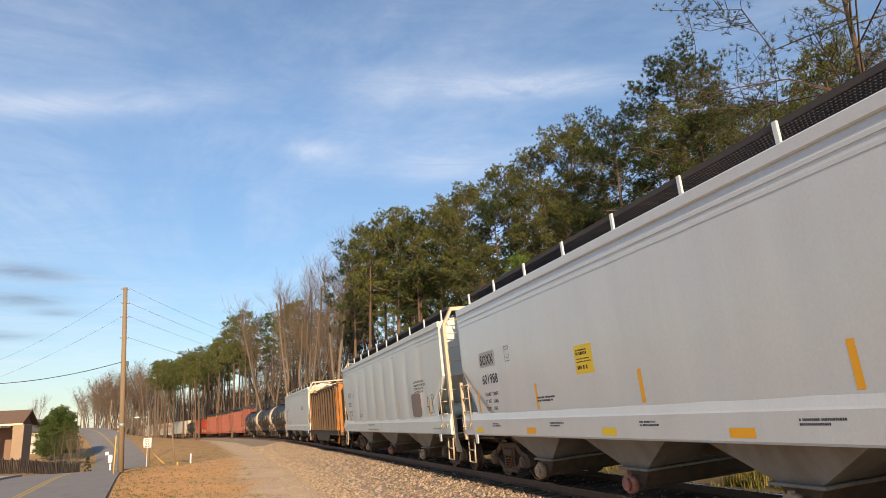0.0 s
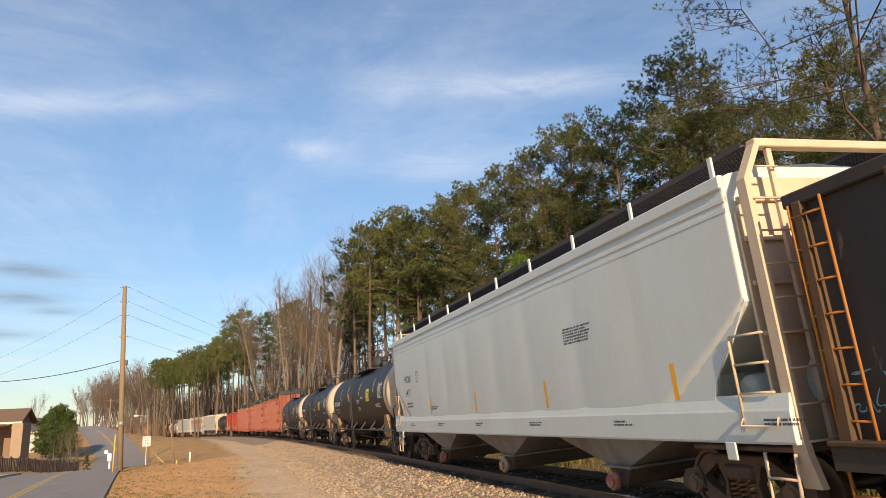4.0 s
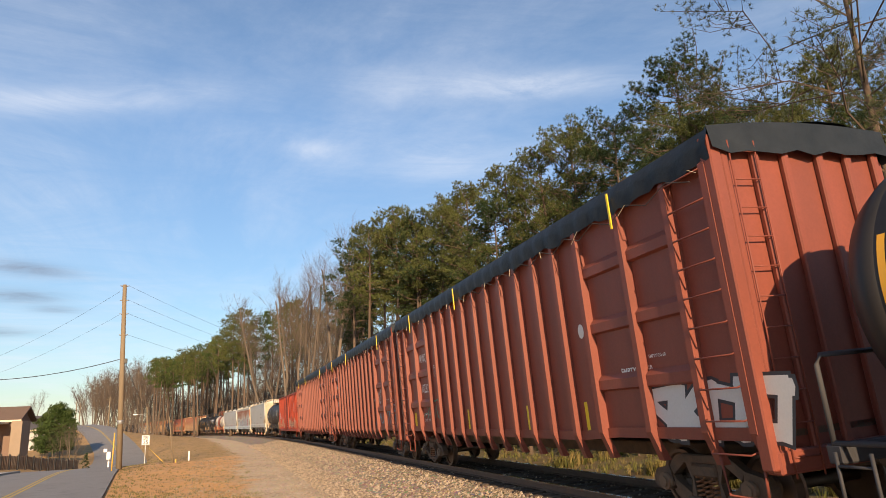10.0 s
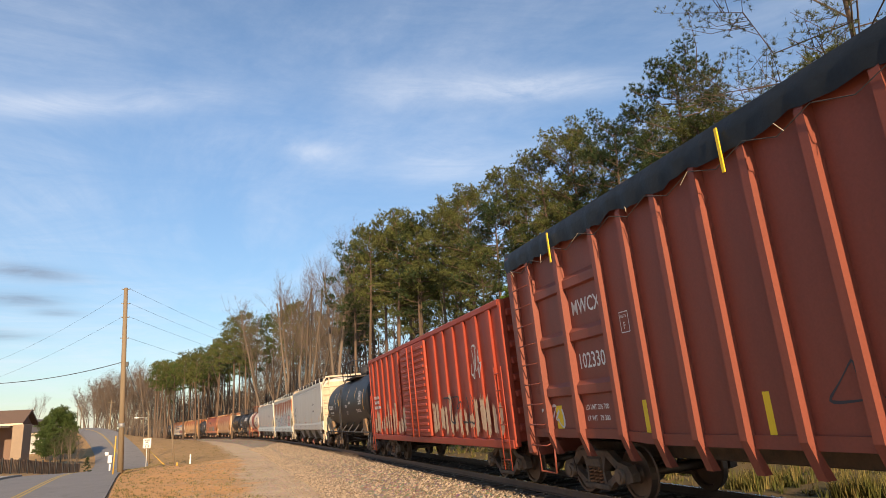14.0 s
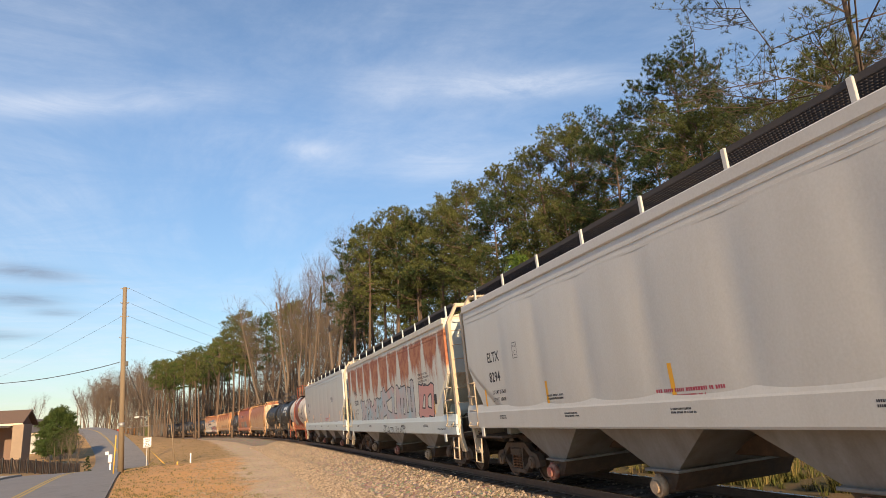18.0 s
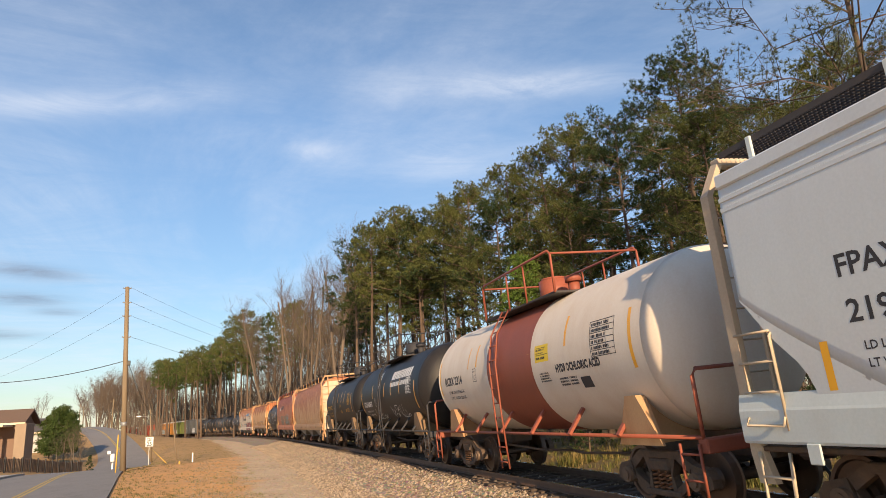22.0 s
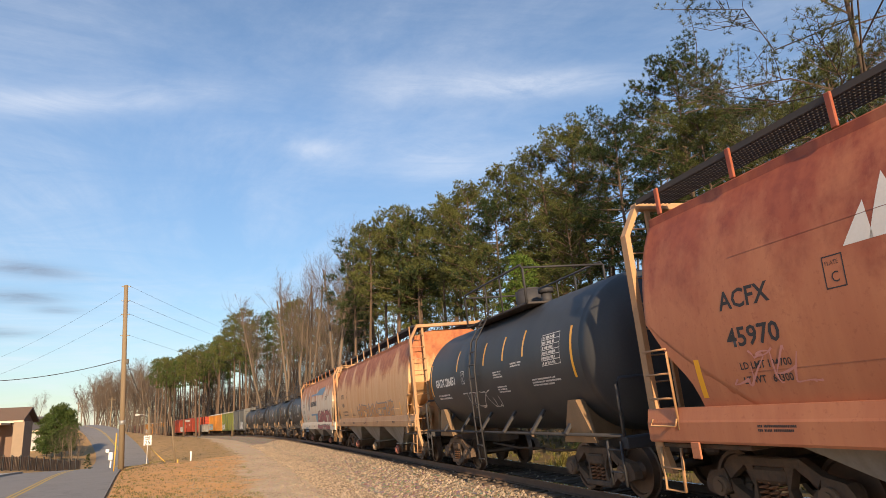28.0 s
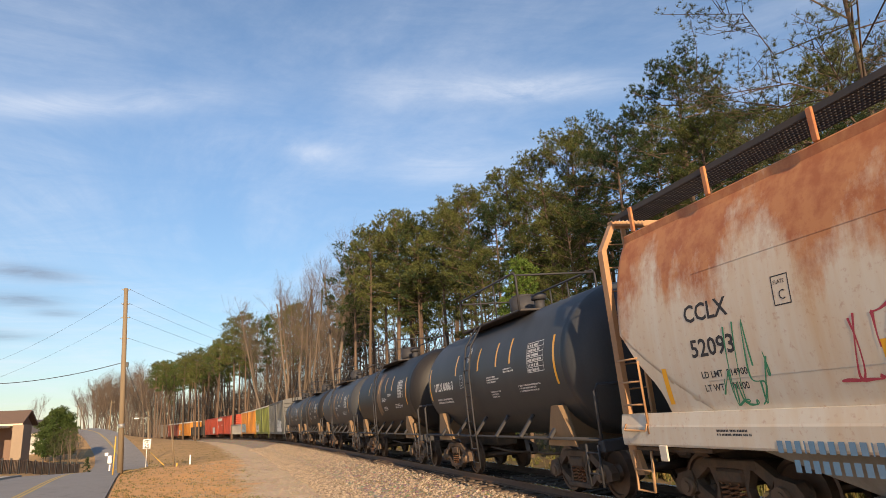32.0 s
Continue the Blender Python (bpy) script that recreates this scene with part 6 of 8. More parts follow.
def tank_car(label, s0, s1, shell, ink, r=1.48, white_end=None, mark="", band=None, ladder_mat=None, dome=0.36, print_=True, mark_z=2.42, reflect=True, seed=1, saddle_mat=None, load=(), chart=True):
    """A tank car: shell with dished ends, dome with platform and rails, ladders, side rail, saddles, bogies."""
    car, joint = start_car("tank_car", label, s0, s1)
    half = joint - 0.45
    zc = 2.55
    ht = half - 0.22
    ladder_mat = ladder_mat or BLACKINK

    def face(z, y):
        return -math.sqrt(max(0.02, r * r - (z - zc) ** 2))

    n = 64

    def ring(y, rr):
        return [(rr * math.cos(2 * math.pi * j / n), y, zc + rr * math.sin(2 * math.pi * j / n)) for j in range(n)]

    ends = [(0.0, r), (0.22, r * 0.975), (0.42, r * 0.90), (0.56, r * 0.77), (0.66, r * 0.58), (0.72, r * 0.34), (0.74, 0.06)]
    ybody = ht - 0.74
    part("tank_shell", B().loft([ring(-ybody, r), ring(0, r), ring(ybody, r)], caps=False, smooth=True), shell, car)
    for sg in (-1, 1):
        em = white_end if (white_end and sg < 0) else shell
        part("tank_head", B().loft([ring(sg * (ybody + a), q) for a, q in ends][::sg], smooth=True), em, car, "cream-painted tank head" if em is not shell else "")
        if white_end and sg < 0:
            part("end_band", B().loft([ring(-ybody - 0.002, r + 0.002), ring(-ybody + 0.30, r + 0.002)], caps=False, smooth=True), white_end, car, "cream band")
    if band:
        part("middle_band", B().loft([ring(-1.3, r + 0.003), ring(1.3, r + 0.003)], caps=False, smooth=True), band, car, "rust-red band round the tank")
    for y in (-ybody * 0.52, ybody * 0.52) if band else (-ybody * 0.52, -0.45, 0.45, ybody * 0.52):
        part("weld_band", B().loft([ring(y - 0.03, r + 0.004), ring(y + 0.03, r + 0.004)], caps=False, smooth=True), shell, car)
    # underframe: stub sills, saddles, side rail
    for sg in (-1, 1):
        y0_, y1_ = sorted((sg * half, sg * (half - 3.2)))
        part("stub_sill", B().box(-0.3, 0.3, y0_, y1_, 0.72, 1.12, 0.02), GUNMETAL, car)
        sy = sg * (half - 1.65)
        sad = [(-1.3, 0.98), (1.3, 0.98), (1.34, 1.55), (1.2, 1.72), (0.7, 1.25), (0, 1.06), (-0.7, 1.25), (-1.2, 1.72), (-1.34, 1.55)]
        part("saddle", B().loft([[(x, sy - 0.14, z) for x, z in sad], [(x, sy + 0.14, z) for x, z in sad]]), saddle_mat or TAN_STEEL, car)
        part("saddle_wing", B().loft([[(-1.34, sy - 0.6, 0.98), (-1.34, sy + 0.6, 0.98), (-1.30, sy + 0.6, 0.98), (-1.30, sy - 0.6, 0.98)], [(-1.40, sy - 0.15, 1.75), (-1.40, sy + 0.15, 1.75), (-1.2, sy + 0.15, 1.75), (-1.2, sy - 0.15, 1.75)]]), saddle_mat or TAN_STEEL, car)
        part("end_sill", B().box(-1.45, 1.45, sg * half - 0.1, sg * half + 0.1, 0.92, 1.12, 0.02), ladder_mat, car)
        for e in (-1, 1):
            part("end_rail", B().tube([(e * 1.42, sg * half, 1.0), (e * 1.42, sg * half, 1.95), (e * 1.35, sg * half, 2.05), (e * 0.5, sg * (half - 0.05), 2.05)], 0.03, 6), ladder_mat, car)
        ladder(car, -1.48, sg * (half - 0.25), 0.35, 1.05, 0.42, ladder_mat, "y", 2, 0.022)
        bogie(car, sy)
        part("brake_rod", B().tube([(-0.4, sg * (half - 3.0), 0.7), (-0.4, sg * 1.0, 0.62), (-0.1, 0, 0.6)], 0.03, 5), GUNMETAL, car)
    for sg in (-1, 1):
        part("side_rail", B().tube([(sg * 1.42, -half, 1.13), (sg * 1.42, half, 1.13)], 0.032, 6), ladder_mat, car)
    for y in np.linspace(-ybody * 0.8, ybody * 0.8, 6):
        part("rail_bracket", B().box(-0.03, 0.03, -0.05, 0.05, -0.31, 0.31, 0.008, pose(-1.29, y, 1.37, 0, 40, 0)), ladder_mat, car)
    # dome, valve, platform and its rails
    part("valve", B().tube([(0, -0.95, zc + r - 0.05), (0, -0.95, zc + r + 0.28)], 0.13, 12).tube([(0, -0.95, zc + r + 0.28), (0, -0.95, zc + r + 0.42)], 0.19, 12), ladder_mat, car)
    part("dome", B().tube([(0, 0, zc + r - 0.08), (0, 0, zc + r + 0.50)], dome, 20).tube([(0, 0, zc + r + 0.50), (0, 0, zc + r + 0.56)], dome * 0.8, 20), ladder_mat, car)
    part("platform", B().box(-1.05, 1.05, -2.0, 2.0, zc + r - 0.12, zc + r - 0.07, 0.01), GRATE, car)
    b = B()
    tz = zc + r
    for x in (-1.05, 1.05):
        b.tube([(x, -2.0, tz - 0.1), (x, -2.0, tz + 0.7), (x, -1.9, tz + 0.8), (x, 1.9, tz + 0.8), (x, 2.0, tz + 0.7), (x, 2.0, tz - 0.1)], 0.028, 6)
        b.tube([(x, -0.6, tz - 0.1), (x, -0.6, tz + 0.8)], 0.022, 5)
        b.tube([(x, 0.4, tz - 0.1), (x, 0.4, tz + 0.8)], 0.022, 5)
    for y in (-2.0, 2.0):
        b.tube([(-1.05, y, tz + 0.72), (1.05, y, tz + 0.72)], 0.024, 6)
    part("platform_rail", b, ladder_mat, car)
    lad = B()
    for sg in (-1, 1):
        pts = [(-1.52, 0.7 + sg * 0.22, 0.35), (-1.56, 0.7 + sg * 0.2, 1.6), (-1.56, 0.7 + sg * 0.2, 2.7), (-1.42, 0.7 + sg * 0.2, 3.4), (-1.05, 0.7 + sg * 0.2, tz - 0.05)]
        lad.tube(pts, 0.022, 6)
    for i in range(11):
        z = 0.5 + i * 0.33
        x = -1.55 if z < 2.8 else -1.55 + (z - 2.8) ** 1.5 * 0.34
        lad.tube([(x, 0.5, z), (x, 0.9, z)], 0.016, 5)
    part("ladder", lad, ladder_mat, car)
    couplers(car, half, joint)
    if mark:
        letters(car, mark, ybody - 0.55, mark_z, 0.31, ink, face, 1.0, 0.011)
        plate_box(car, ybody - 2.95, mark_z - 0.02, ink, face)
        for k, line in enumerate(load):
            letters(car, line, ybody - 0.75, mark_z - 0.24 - 0.16 * k, 0.115, ink, face, 0.95, 0.001)
        if not load:
            bars(car, ybody - 0.6, mark_z - 0.28, 2, 1.7, 0.05, ink, face, seed)
    if print_:
        bars(car, -0.5, 2.5, 3, 0.8, 0.034, ink, face, seed + 1)
        bars(car, -0.6, 2.15, 3, 0.7, 0.034, ink, face, seed + 2)
        bars(car, -1.6, 2.62, 2, 0.7, 0.034, ink, face, seed + 4)
        bars(car, -ybody + 2.2, 2.2, 3, 1.3, 0.034, ink, face, seed + 3)
        if ybody > 5.2:
            patch(car, "placard", 1.75, 1.3, 2.55, 2.9, PLACARD, face, "orange-yellow placard")
    if chart:
        y, w = -ybody + 1.55, 0.80
        for k in range(7):
            patch(car, "capacity_chart", y, y - w, 2.45 + 0.1 * k, 2.462 + 0.1 * k, ink, face, "", 1)
        for k in range(4):
            patch(car, "capacity_chart", y - (w - 0.012) * k / 3, y - (w - 0.012) * k / 3 - 0.012, 2.45, 3.06, ink, face)
        for k in range(6):
            bars(car, y - 0.05, 2.475 + 0.1 * k, 1, w - 0.1, 0.05, ink, face, seed + 9 + k)
    if reflect:
        reflectors(car, [ybody - 0.08, -ybody + 0.3], mark_z - 0.25, face, 0.95, 0.085)
        reflectors(car, [ybody - 2.6, 2.1 if ybody > 5.2 else 0.1, -1.15, -ybody + 2.5], mark_z + 0.34, face, 0.55, 0.085)
    return car, face, half


def chip_gondola(label, s0, s1, body, number, seed):
    """A high-sided wood-chip gondola: ribbed sides, ladder ends, a tarpaulin tied over the top."""
    car, joint = start_car("gondola_car", label, s0, s1)
    half = joint - 0.45
    top, W = 4.98, 1.42

    def face(z, y):
        return -W

    b = B()
    floor_y = [-half, -half + 3.2, -half + 4.4, half - 4.4, half - 3.2, half]
    floor_z = [1.15, 1.15, 1.08, 1.08, 1.15, 1.15]
    for sg in (-1, 1):
        rings = [[(sg * W, y, z), (sg * (W - 0.06), y, z), (sg * (W - 0.06), y, top), (sg * W, y, top)] for y, z in zip(floor_y, floor_z)]
        part("side_wall", B().loft(rings), body, car)
        part("top_rail", B().box(sg * W - 0.09, sg * W + 0.09, -half, half, top - 0.1, top + 0.04, 0.02), body, car)
        part("bottom_rail", B().loft([[(sg * (W + 0.03), y, z - 0.02), (sg * (W - 0.1), y, z - 0.02), (sg * (W - 0.1), y, z + 0.14), (sg * (W + 0.03), y, z + 0.14)] for y, z in zip(floor_y, floor_z)]), body, car)
    part("floor", B().loft([[(-W, y, z), (W, y, z), (W, y, z + 0.08), (-W, y, z + 0.08)] for y, z in zip(floor_y, floor_z)]), GUNMETAL, car)
    inner = half - 3.6
    rib_ys = [sg * (half - d_) for sg in (-1, 1) for d_ in (0.1, 0.97, 2.22)] + list(np.linspace(-inner, inner, 12))
    for y in rib_ys:
        zf = float(np.interp(y, floor_y, floor_z)) - 0.34
        for sg in (-1, 1):
            x0, x1 = sg * W, sg * (W + 0.13)
            prof0 = [(x0, y - 0.075, zf + 0.30), (sg * (W - 0.14), y - 0.07, zf), (sg * (W - 0.02), y - 0.065, zf), (x1, y - 0.06, zf + 0.42), (x1, y - 0.06, top - 0.34), (x0, y - 0.075, top - 0.10)]
            prof1 = [(a_, 2 * y - c_, d_) for a_, c_, d_ in prof0]
            part("rib", B().loft([prof0, prof1]), body, car)
    # two panels with three cross-bars near each end of the side, and a ladder bay
    for sg in (-1, 1):
        for z in (2.0, 2.95, 3.92):
            for d0, d1 in ((1.04, 2.15), (2.29, 3.53)):
                y0_, y1_ = sorted((sg * (half - d0), sg * (half - d1)))
                part("cross_bar", B().loft([[(-W, y, z - 0.13), (-W - 0.07, y, z - 0.10), (-W - 0.07, y, z + 0.05), (-W, y, z + 0.14)] for y in (y0_, y1_)]), body, car)
        ends = [(-W, sg * half, 1.0), (W, sg * half, 1.0), (W, sg * half, top), (-W, sg * half, top)]
        y0_, y1_ = sorted((sg * half, sg * (half - 0.07)))
        e = part("end_wall", B().box(-W, W, y0_, y1_, 1.0, top, 0.01), body, car)
        for x in (-1.3, -0.8, -0.3, 0.3, 0.8, 1.3):
            y0_, y1_ = sorted((sg * half, sg * (half + 0.09)))
            part("end_rib", B().box(x - 0.06, x + 0.06, y0_, y1_, 1.0, top - 0.05, 0.02), body, e)
        part("corner_post", B().box(-W - 0.12, -W + 0.06, sg * half - 0.1, sg * half + 0.1, 0.8, top, 0.02), body, car)
        part("end_cap_bar", B().box(-W, W, sg * half - 0.11, sg * half + 0.11, top - 0.16, top, 0.02), body, e)
        b = B()
        for k in range(10):
            z = 0.98 + k * 0.40
            rung = B()
            rung.tube([(-W - 0.08, sg * (half - 0.14), z + 0.03), (-W - 0.15, sg * (half - 0.18), z), (-W - 0.15, sg * (half - 0.88), z), (-W - 0.08, sg * (half - 0.93), z + 0.03)], 0.013, 5)
            part("rung", rung, body, car)
        b.tube([(-W, sg * (half - 0.16), 0.95), (-W, sg * (half - 0.2), 0.45), (-W, sg * (half - 0.85), 0.45), (-W, sg * (half - 0.92), 0.95)], 0.022, 5)
        part("stirrup_step", b, body, car)
        ladder(car, -1.05, sg * (half + 0.13), 0.7, top - 0.1, 0.42, body, "x", 11, 0.012)
        part("end_sill", B().box(-1.45, 1.45, sg * half - 0.12, sg * half + 0.12, 0.75, 1.02, 0.02), body, car)
        bogie(car, sg * (half - 1.75))
    part("centre_sill", B().box(-0.25, 0.25, -half, half, 0.68, 0.92, 0.02), GUNMETAL, car)
    couplers(car, half, joint)
    # tarpaulin: sags between the ribs and hangs over the edge in folds
    rnd = random.Random(seed)
    rings = []
    ny = 90
    for i in range(ny + 1):
        y = -half - 0.1 + (2 * half + 0.2) * i / ny
        f = math.sin(i * 1.31 + seed) * 0.5 + math.sin(i * 0.63) * 0.5
        drop = 0.34 + 0.05 * f + rnd.uniform(-0.03, 0.03)
        out = 0.16 + 0.025 * math.sin(i * 2.1 + seed)
        pts = [(-W - out + 0.03, y, top - drop), (-W - out, y, top - drop * 0.4), (-W - 0.09, y, top + 0.07)]
        pts += [(x, y, top + 0.12 + 0.05 * math.sin(3 * x + i * 0.5) + 0.08 * (1 - (x / W) ** 2)) for x in np.linspace(-W * 0.8, W * 0.8, 7)]
        pts += [(W + 0.09, y, top + 0.07), (W + out, y, top - drop)]
        rings.append(pts)
    b = B()
    b.loft(rings, closed=False, smooth=True)
    b.loft([[(p[0], p[1], p[2] - 0.012) for p in r_] for r_ in rings], closed=False, smooth=True)
    # flaps over the two ends
    for sg in (-1, 1):
        y = sg * (half + 0.1)
        row0 = [(x, y, top + 0.12 + 0.08 * (1 - (x / W) ** 2)) for x in np.linspace(-W - 0.1, W + 0.1, 12)]
        row1 = [(x, y + sg * 0.05, top - 0.2 - 0.09 * abs(math.sin(k * 1.3))) for k, (x, _, _) in enumerate(row0)]
        b.loft([row0, row1], closed=False, smooth=True)
    part("tarpaulin", b, TARP, car, "dark blue-black tarpaulin lashed over the load")
    # the rope that laces the tarpaulin to the side, and loose cord ends
    ties = np.linspace(-half + 0.3, half - 0.3, 34)
    rope = [(-W - 0.17, y, top - (0.36 if k % 2 else 0.52)) for k, y in enumerate(ties)]
    part("lashing", B().tube(rope, 0.008, 4), GRATE, car, "thin rope lacing")
    for k, y in enumerate(ties[::3]):
        part("loose_cord", B().tube([(-W - 0.18, y, top - 0.36), (-W - 0.20, y + rnd.uniform(-0.25, 0.25), top - 0.40 - rnd.uniform(0.05, 0.15))], 0.005, 4), CREAM, car)
    for y in (half - 2.22, -half + 2.22, half - 7.0):
        part("strap", B().box(-W - 0.21, -W - 0.19, y - 0.022, y + 0.022, top - 0.62, top - 0.04), SAFETY_YELLOW, car, "yellow lashing strap")

    def flat(z, y):
        return -W - 0.0

    letters(car, "MWCX", half - 2.38, 3.30, 0.38, WHITE, flat, 0.82, 0.004)
    letters(car, number, half - 2.36, 2.34, 0.38, WHITE, flat, 0.82, 0.004)
    letters(car, "LD LMT 206 700", half - 2.38, 1.62, 0.12, WHITE, flat, 0.95, 0.002)
    letters(car, "LT WT   79 300", half - 2.40, 1.43, 0.12, WHITE, flat, 0.95, 0.002)
    plate_box(car, half - 3.9, 2.78, WHITE, flat, "F")
    part("marker_disc", on_side(flat_mesh([[(0.10 * math.cos(a), 0.13 * math.sin(a)) for a in np.linspace(0, 2 * math.pi, 17)[:-1]]], WHITE), flat, Matrix.Translation((half - 4.0, 2.95, 0))), None, car)
    letters(car, "EMPTY CG-60", -half + 2.1, 2.3, 0.07, WHITE, flat, 1, 0.001)
    letters(car, "2 INCH HF COMP SHOES", -half + 1.75, 1.18, 0.055, WHITE, flat, 1, 0.001)
    letters(car, "2 INCH HF COMP SHOES", half - 1.25, 1.18, 0.055, WHITE, flat, 1, 0.001)
    for d0 in (1.22, 4.1, 6.6):
        for sg in (-1, 1):
            y, w = sg * (half - d0 - 0.1), 0.13 if d0 < 2 and sg > 0 else 0.055
            patch(car, "reflector", y + w, y - w, 1.2, 1.72, SAFETY_YELLOW, flat, "yellow reflective patch", 1)
    return car, flat, half


def box_car(label, s0, s1, body, top=4.35, ribs=12, roof=None, door=True, stripe=None, name="box_car", ink=None):
    """A box car: corrugated or ribbed sides, sliding door, roof, end sheets, sills, ladders."""
    car, joint = start_car(name, label, s0, s1)
    half = joint - 0.45
    W = 1.46

    def face(z, y):
        return -W - 0.05

    for sg in (-1, 1):
        part("side_wall", B().box(min(sg * W, sg * (W - 0.06)), max(sg * W, sg * (W - 0.06)), -half, half, 1.0, top, 0.01), body, car)
        part("side_sill", B().box(sg * W - 0.06, sg * W + 0.06, -half, half, 0.86, 1.06, 0.02), body, car)
        part("eave", B().box(sg * W - 0.06, sg * W + 0.06, -half, half, top - 0.12, top + 0.03, 0.02), roof or body, car)
        part("end_sheet", B().box(-W, W, min(sg * half, sg * (half - 0.08)), max(sg * half, sg * (half - 0.08)), 1.0, top, 0.01), body, car)
        for k in range(8):
            z = 1.3 + k * (top - 1.6) / 7
            part("end_rib", B().box(-W + 0.1, W - 0.1, sg * half - 0.09, sg * half + 0.09, z - 0.09, z + 0.09, 0.04), body, car)
        part("corner_post", B().box(-W - 0.04, -W + 0.1, sg * half - 0.07, sg * half + 0.07, 0.9, top, 0.015), body, car)
        ladder(car, -W - 0.1, sg * (half - 0.35), 0.4, 2.7, 0.42, body, "y", 6, 0.013)
        bogie(car, sg * (half - 1.7))
    for i in range(ribs):
        y = -half + 0.7 + (2 * half - 1.4) * i / (ribs - 1)
        if door and abs(y) < 1.7:
            continue
        part("rib", B().box(-W - 0.07, -W, y - 0.14, y + 0.14, 1.06, top - 0.12, 0.05), body, car)
    if door:
        d_ = part("sliding_door", B().box(-W - 0.12, -W - 0.03, -1.5, 1.5, 1.08, top - 0.15, 0.02), body, car, "ribbed sliding door")
        for k in range(14):
            z = 1.25 + k * (top - 1.6) / 13
            part("door_rib", B().box(-W - 0.17, -W - 0.12, -1.4, 1.4, z - 0.05, z + 0.05, 0.02), body, d_)
        for y in (-0.35, 0.35):
            part("lock_rod", B().tube([(-W - 0.19, y, 1.05), (-W - 0.19, y, top - 0.2)], 0.025, 6), body, d_)
    rings = [[(-W - 0.05, y, top), (W + 0.05, y, top), (0.8, y, top + 0.14), (0, y, top + 0.2), (-0.8, y, top + 0.14)] for y in (-half, half)]
    part("roof", B().loft(rings), roof or body, car)
    part("underframe", B().box(-0.3, 0.3, -half, half, 0.66, 0.98, 0.02), GUNMETAL, car)
    couplers(car, half, joint)
    if stripe:
        patch(car, "stripe", half, -half * 0.05, top - 0.75, top - 0.2, stripe, lambda z, y: -W - 0.071, "white band")
    bars(car, half - 0.9, 2.5, 3, 1.2, 0.12, ink or WHITE, lambda z, y: -W - 0.072, int(s0))
    return car, (lambda z, y: -W - 0.072), half


def low_gondola(label, s0, s1, body, top=2.4, name="gondola_car", ribs=12, tall_end=None, rib_mat=None, skirt=False, inset=0.45, reach=0.0):
    """An open gondola with outside ribs."""
    car, joint = start_car(name, label, s0, s1)
    half = joint - inset
    W = 1.45
    for sg in (-1, 1):
        part("side_wall", B().box(min(sg * W, sg * (W - 0.05)), max(sg * W, sg * (W - 0.05)), -half, half, 1.0, top, 0.01), body, car)
        part("top_rail", B().box(sg * W - 0.07, sg * W + 0.07, -half, half, top - 0.12, top + 0.04, 0.02), body, car)
        part("end_wall", B().box(-W, W, min(sg * half, sg * (half - 0.08)), max(sg * half, sg * (half - 0.08)), 1.0, top, 0.01), tall_end or body, car)
        for x in (-1.0, -0.5, 0, 0.5, 1.0):
            part("end_rib", B().box(x - 0.06, x + 0.06, sg * half - 0.1, sg * half + 0.1, 1.0, top, 0.02), tall_end or body, car)
        ladder(car, -W - 0.08, sg * (half - 0.3), 0.4, top - 0.1, 0.42, tall_end or body, "y")
        bogie(car, sg * (half - 1.7))
    for i in range(ribs):
        y = -half + 0.2 + (2 * half - 0.4) * i / (ribs - 1)
        zr = 1.16 if skirt else 0.82
        rm = tall_end if (tall_end and i == 0) else rib_mat or body
        part("rib", B().loft([[(-W, y - 0.075, zr), (-W - 0.15, y - 0.07, zr), (-W - 0.11, y - 0.05, zr + 0.4), (-W - 0.09, y - 0.05, top - 0.1), (-W, y - 0.06, top)],
                              [(-W, y + 0.075, zr), (-W - 0.15, y + 0.07, zr), (-W - 0.11, y + 0.05, zr + 0.4), (-W - 0.09, y + 0.05, top - 0.1), (-W, y + 0.06, top)]]), rm, car)
    if skirt:
        for sg in (-1, 1):
            part("sill_ledge", B().box(sg * (W + 0.09) - 0.11, sg * (W + 0.09) + 0.11, -half, half, 1.10, 1.16, 0.015), rib_mat, car)
            x0, x1 = sg * (W + 0.15), sg * (W + 0.09)
            part("side_sill", B().loft([[(x0, y, z), (x1, y, z), (x1, y, 1.11), (x0, y, 1.11)] for y, z in ((-half, 0.86), (-half + 3.2, 0.86), (-half + 3.9, 0.50), (half - 3.9, 0.50), (half - 3.2, 0.86), (half, 0.86))]), body, car)
        for y in (-half + 0.35,):
            part("corner_plate", B().box(-W - 0.02, -W, y - 0.35, y - 0.02, 1.2, top - 0.15, 0.005), tall_end, car, "bright orange corner plate")
    part("floor", B().box(-W, W, -half, half, 0.84, 1.04, 0.02), GUNMETAL, car)
    couplers(car, half, joint)
    if reach:
        part("drawbar", B().box(-0.12, 0.12, -joint - reach, -joint, 0.76, 0.92, 0.02), GUNMETAL, car)
    return car, (lambda z, y: -W - 0.001), half


# dirty outlet paint, with the under-car shade darkened into its colour
CHUTE = paint("grimy_shaded_chute_paint", (0.27, 0.265, 0.25), (0.13, 0.10, 0.075), 0.8)
CAP_TAN = mat("cream_outlet_cap", (0.50, 0.38, 0.26), 0.7, second=(0.25, 0.16, 0.10), scale=9, amount=0.8)
CAP_RED = mat("red_outlet_cap", (0.30, 0.07, 0.05), 0.7, second=(0.42, 0.30, 0.22), scale=9, amount=0.8)
TARP = mat("tarpaulin", (0.012, 0.017, 0.023), 0.55, second=(0.028, 0.034, 0.042), scale=3, bump=0.5, bump_scale=6, spec=0.25)
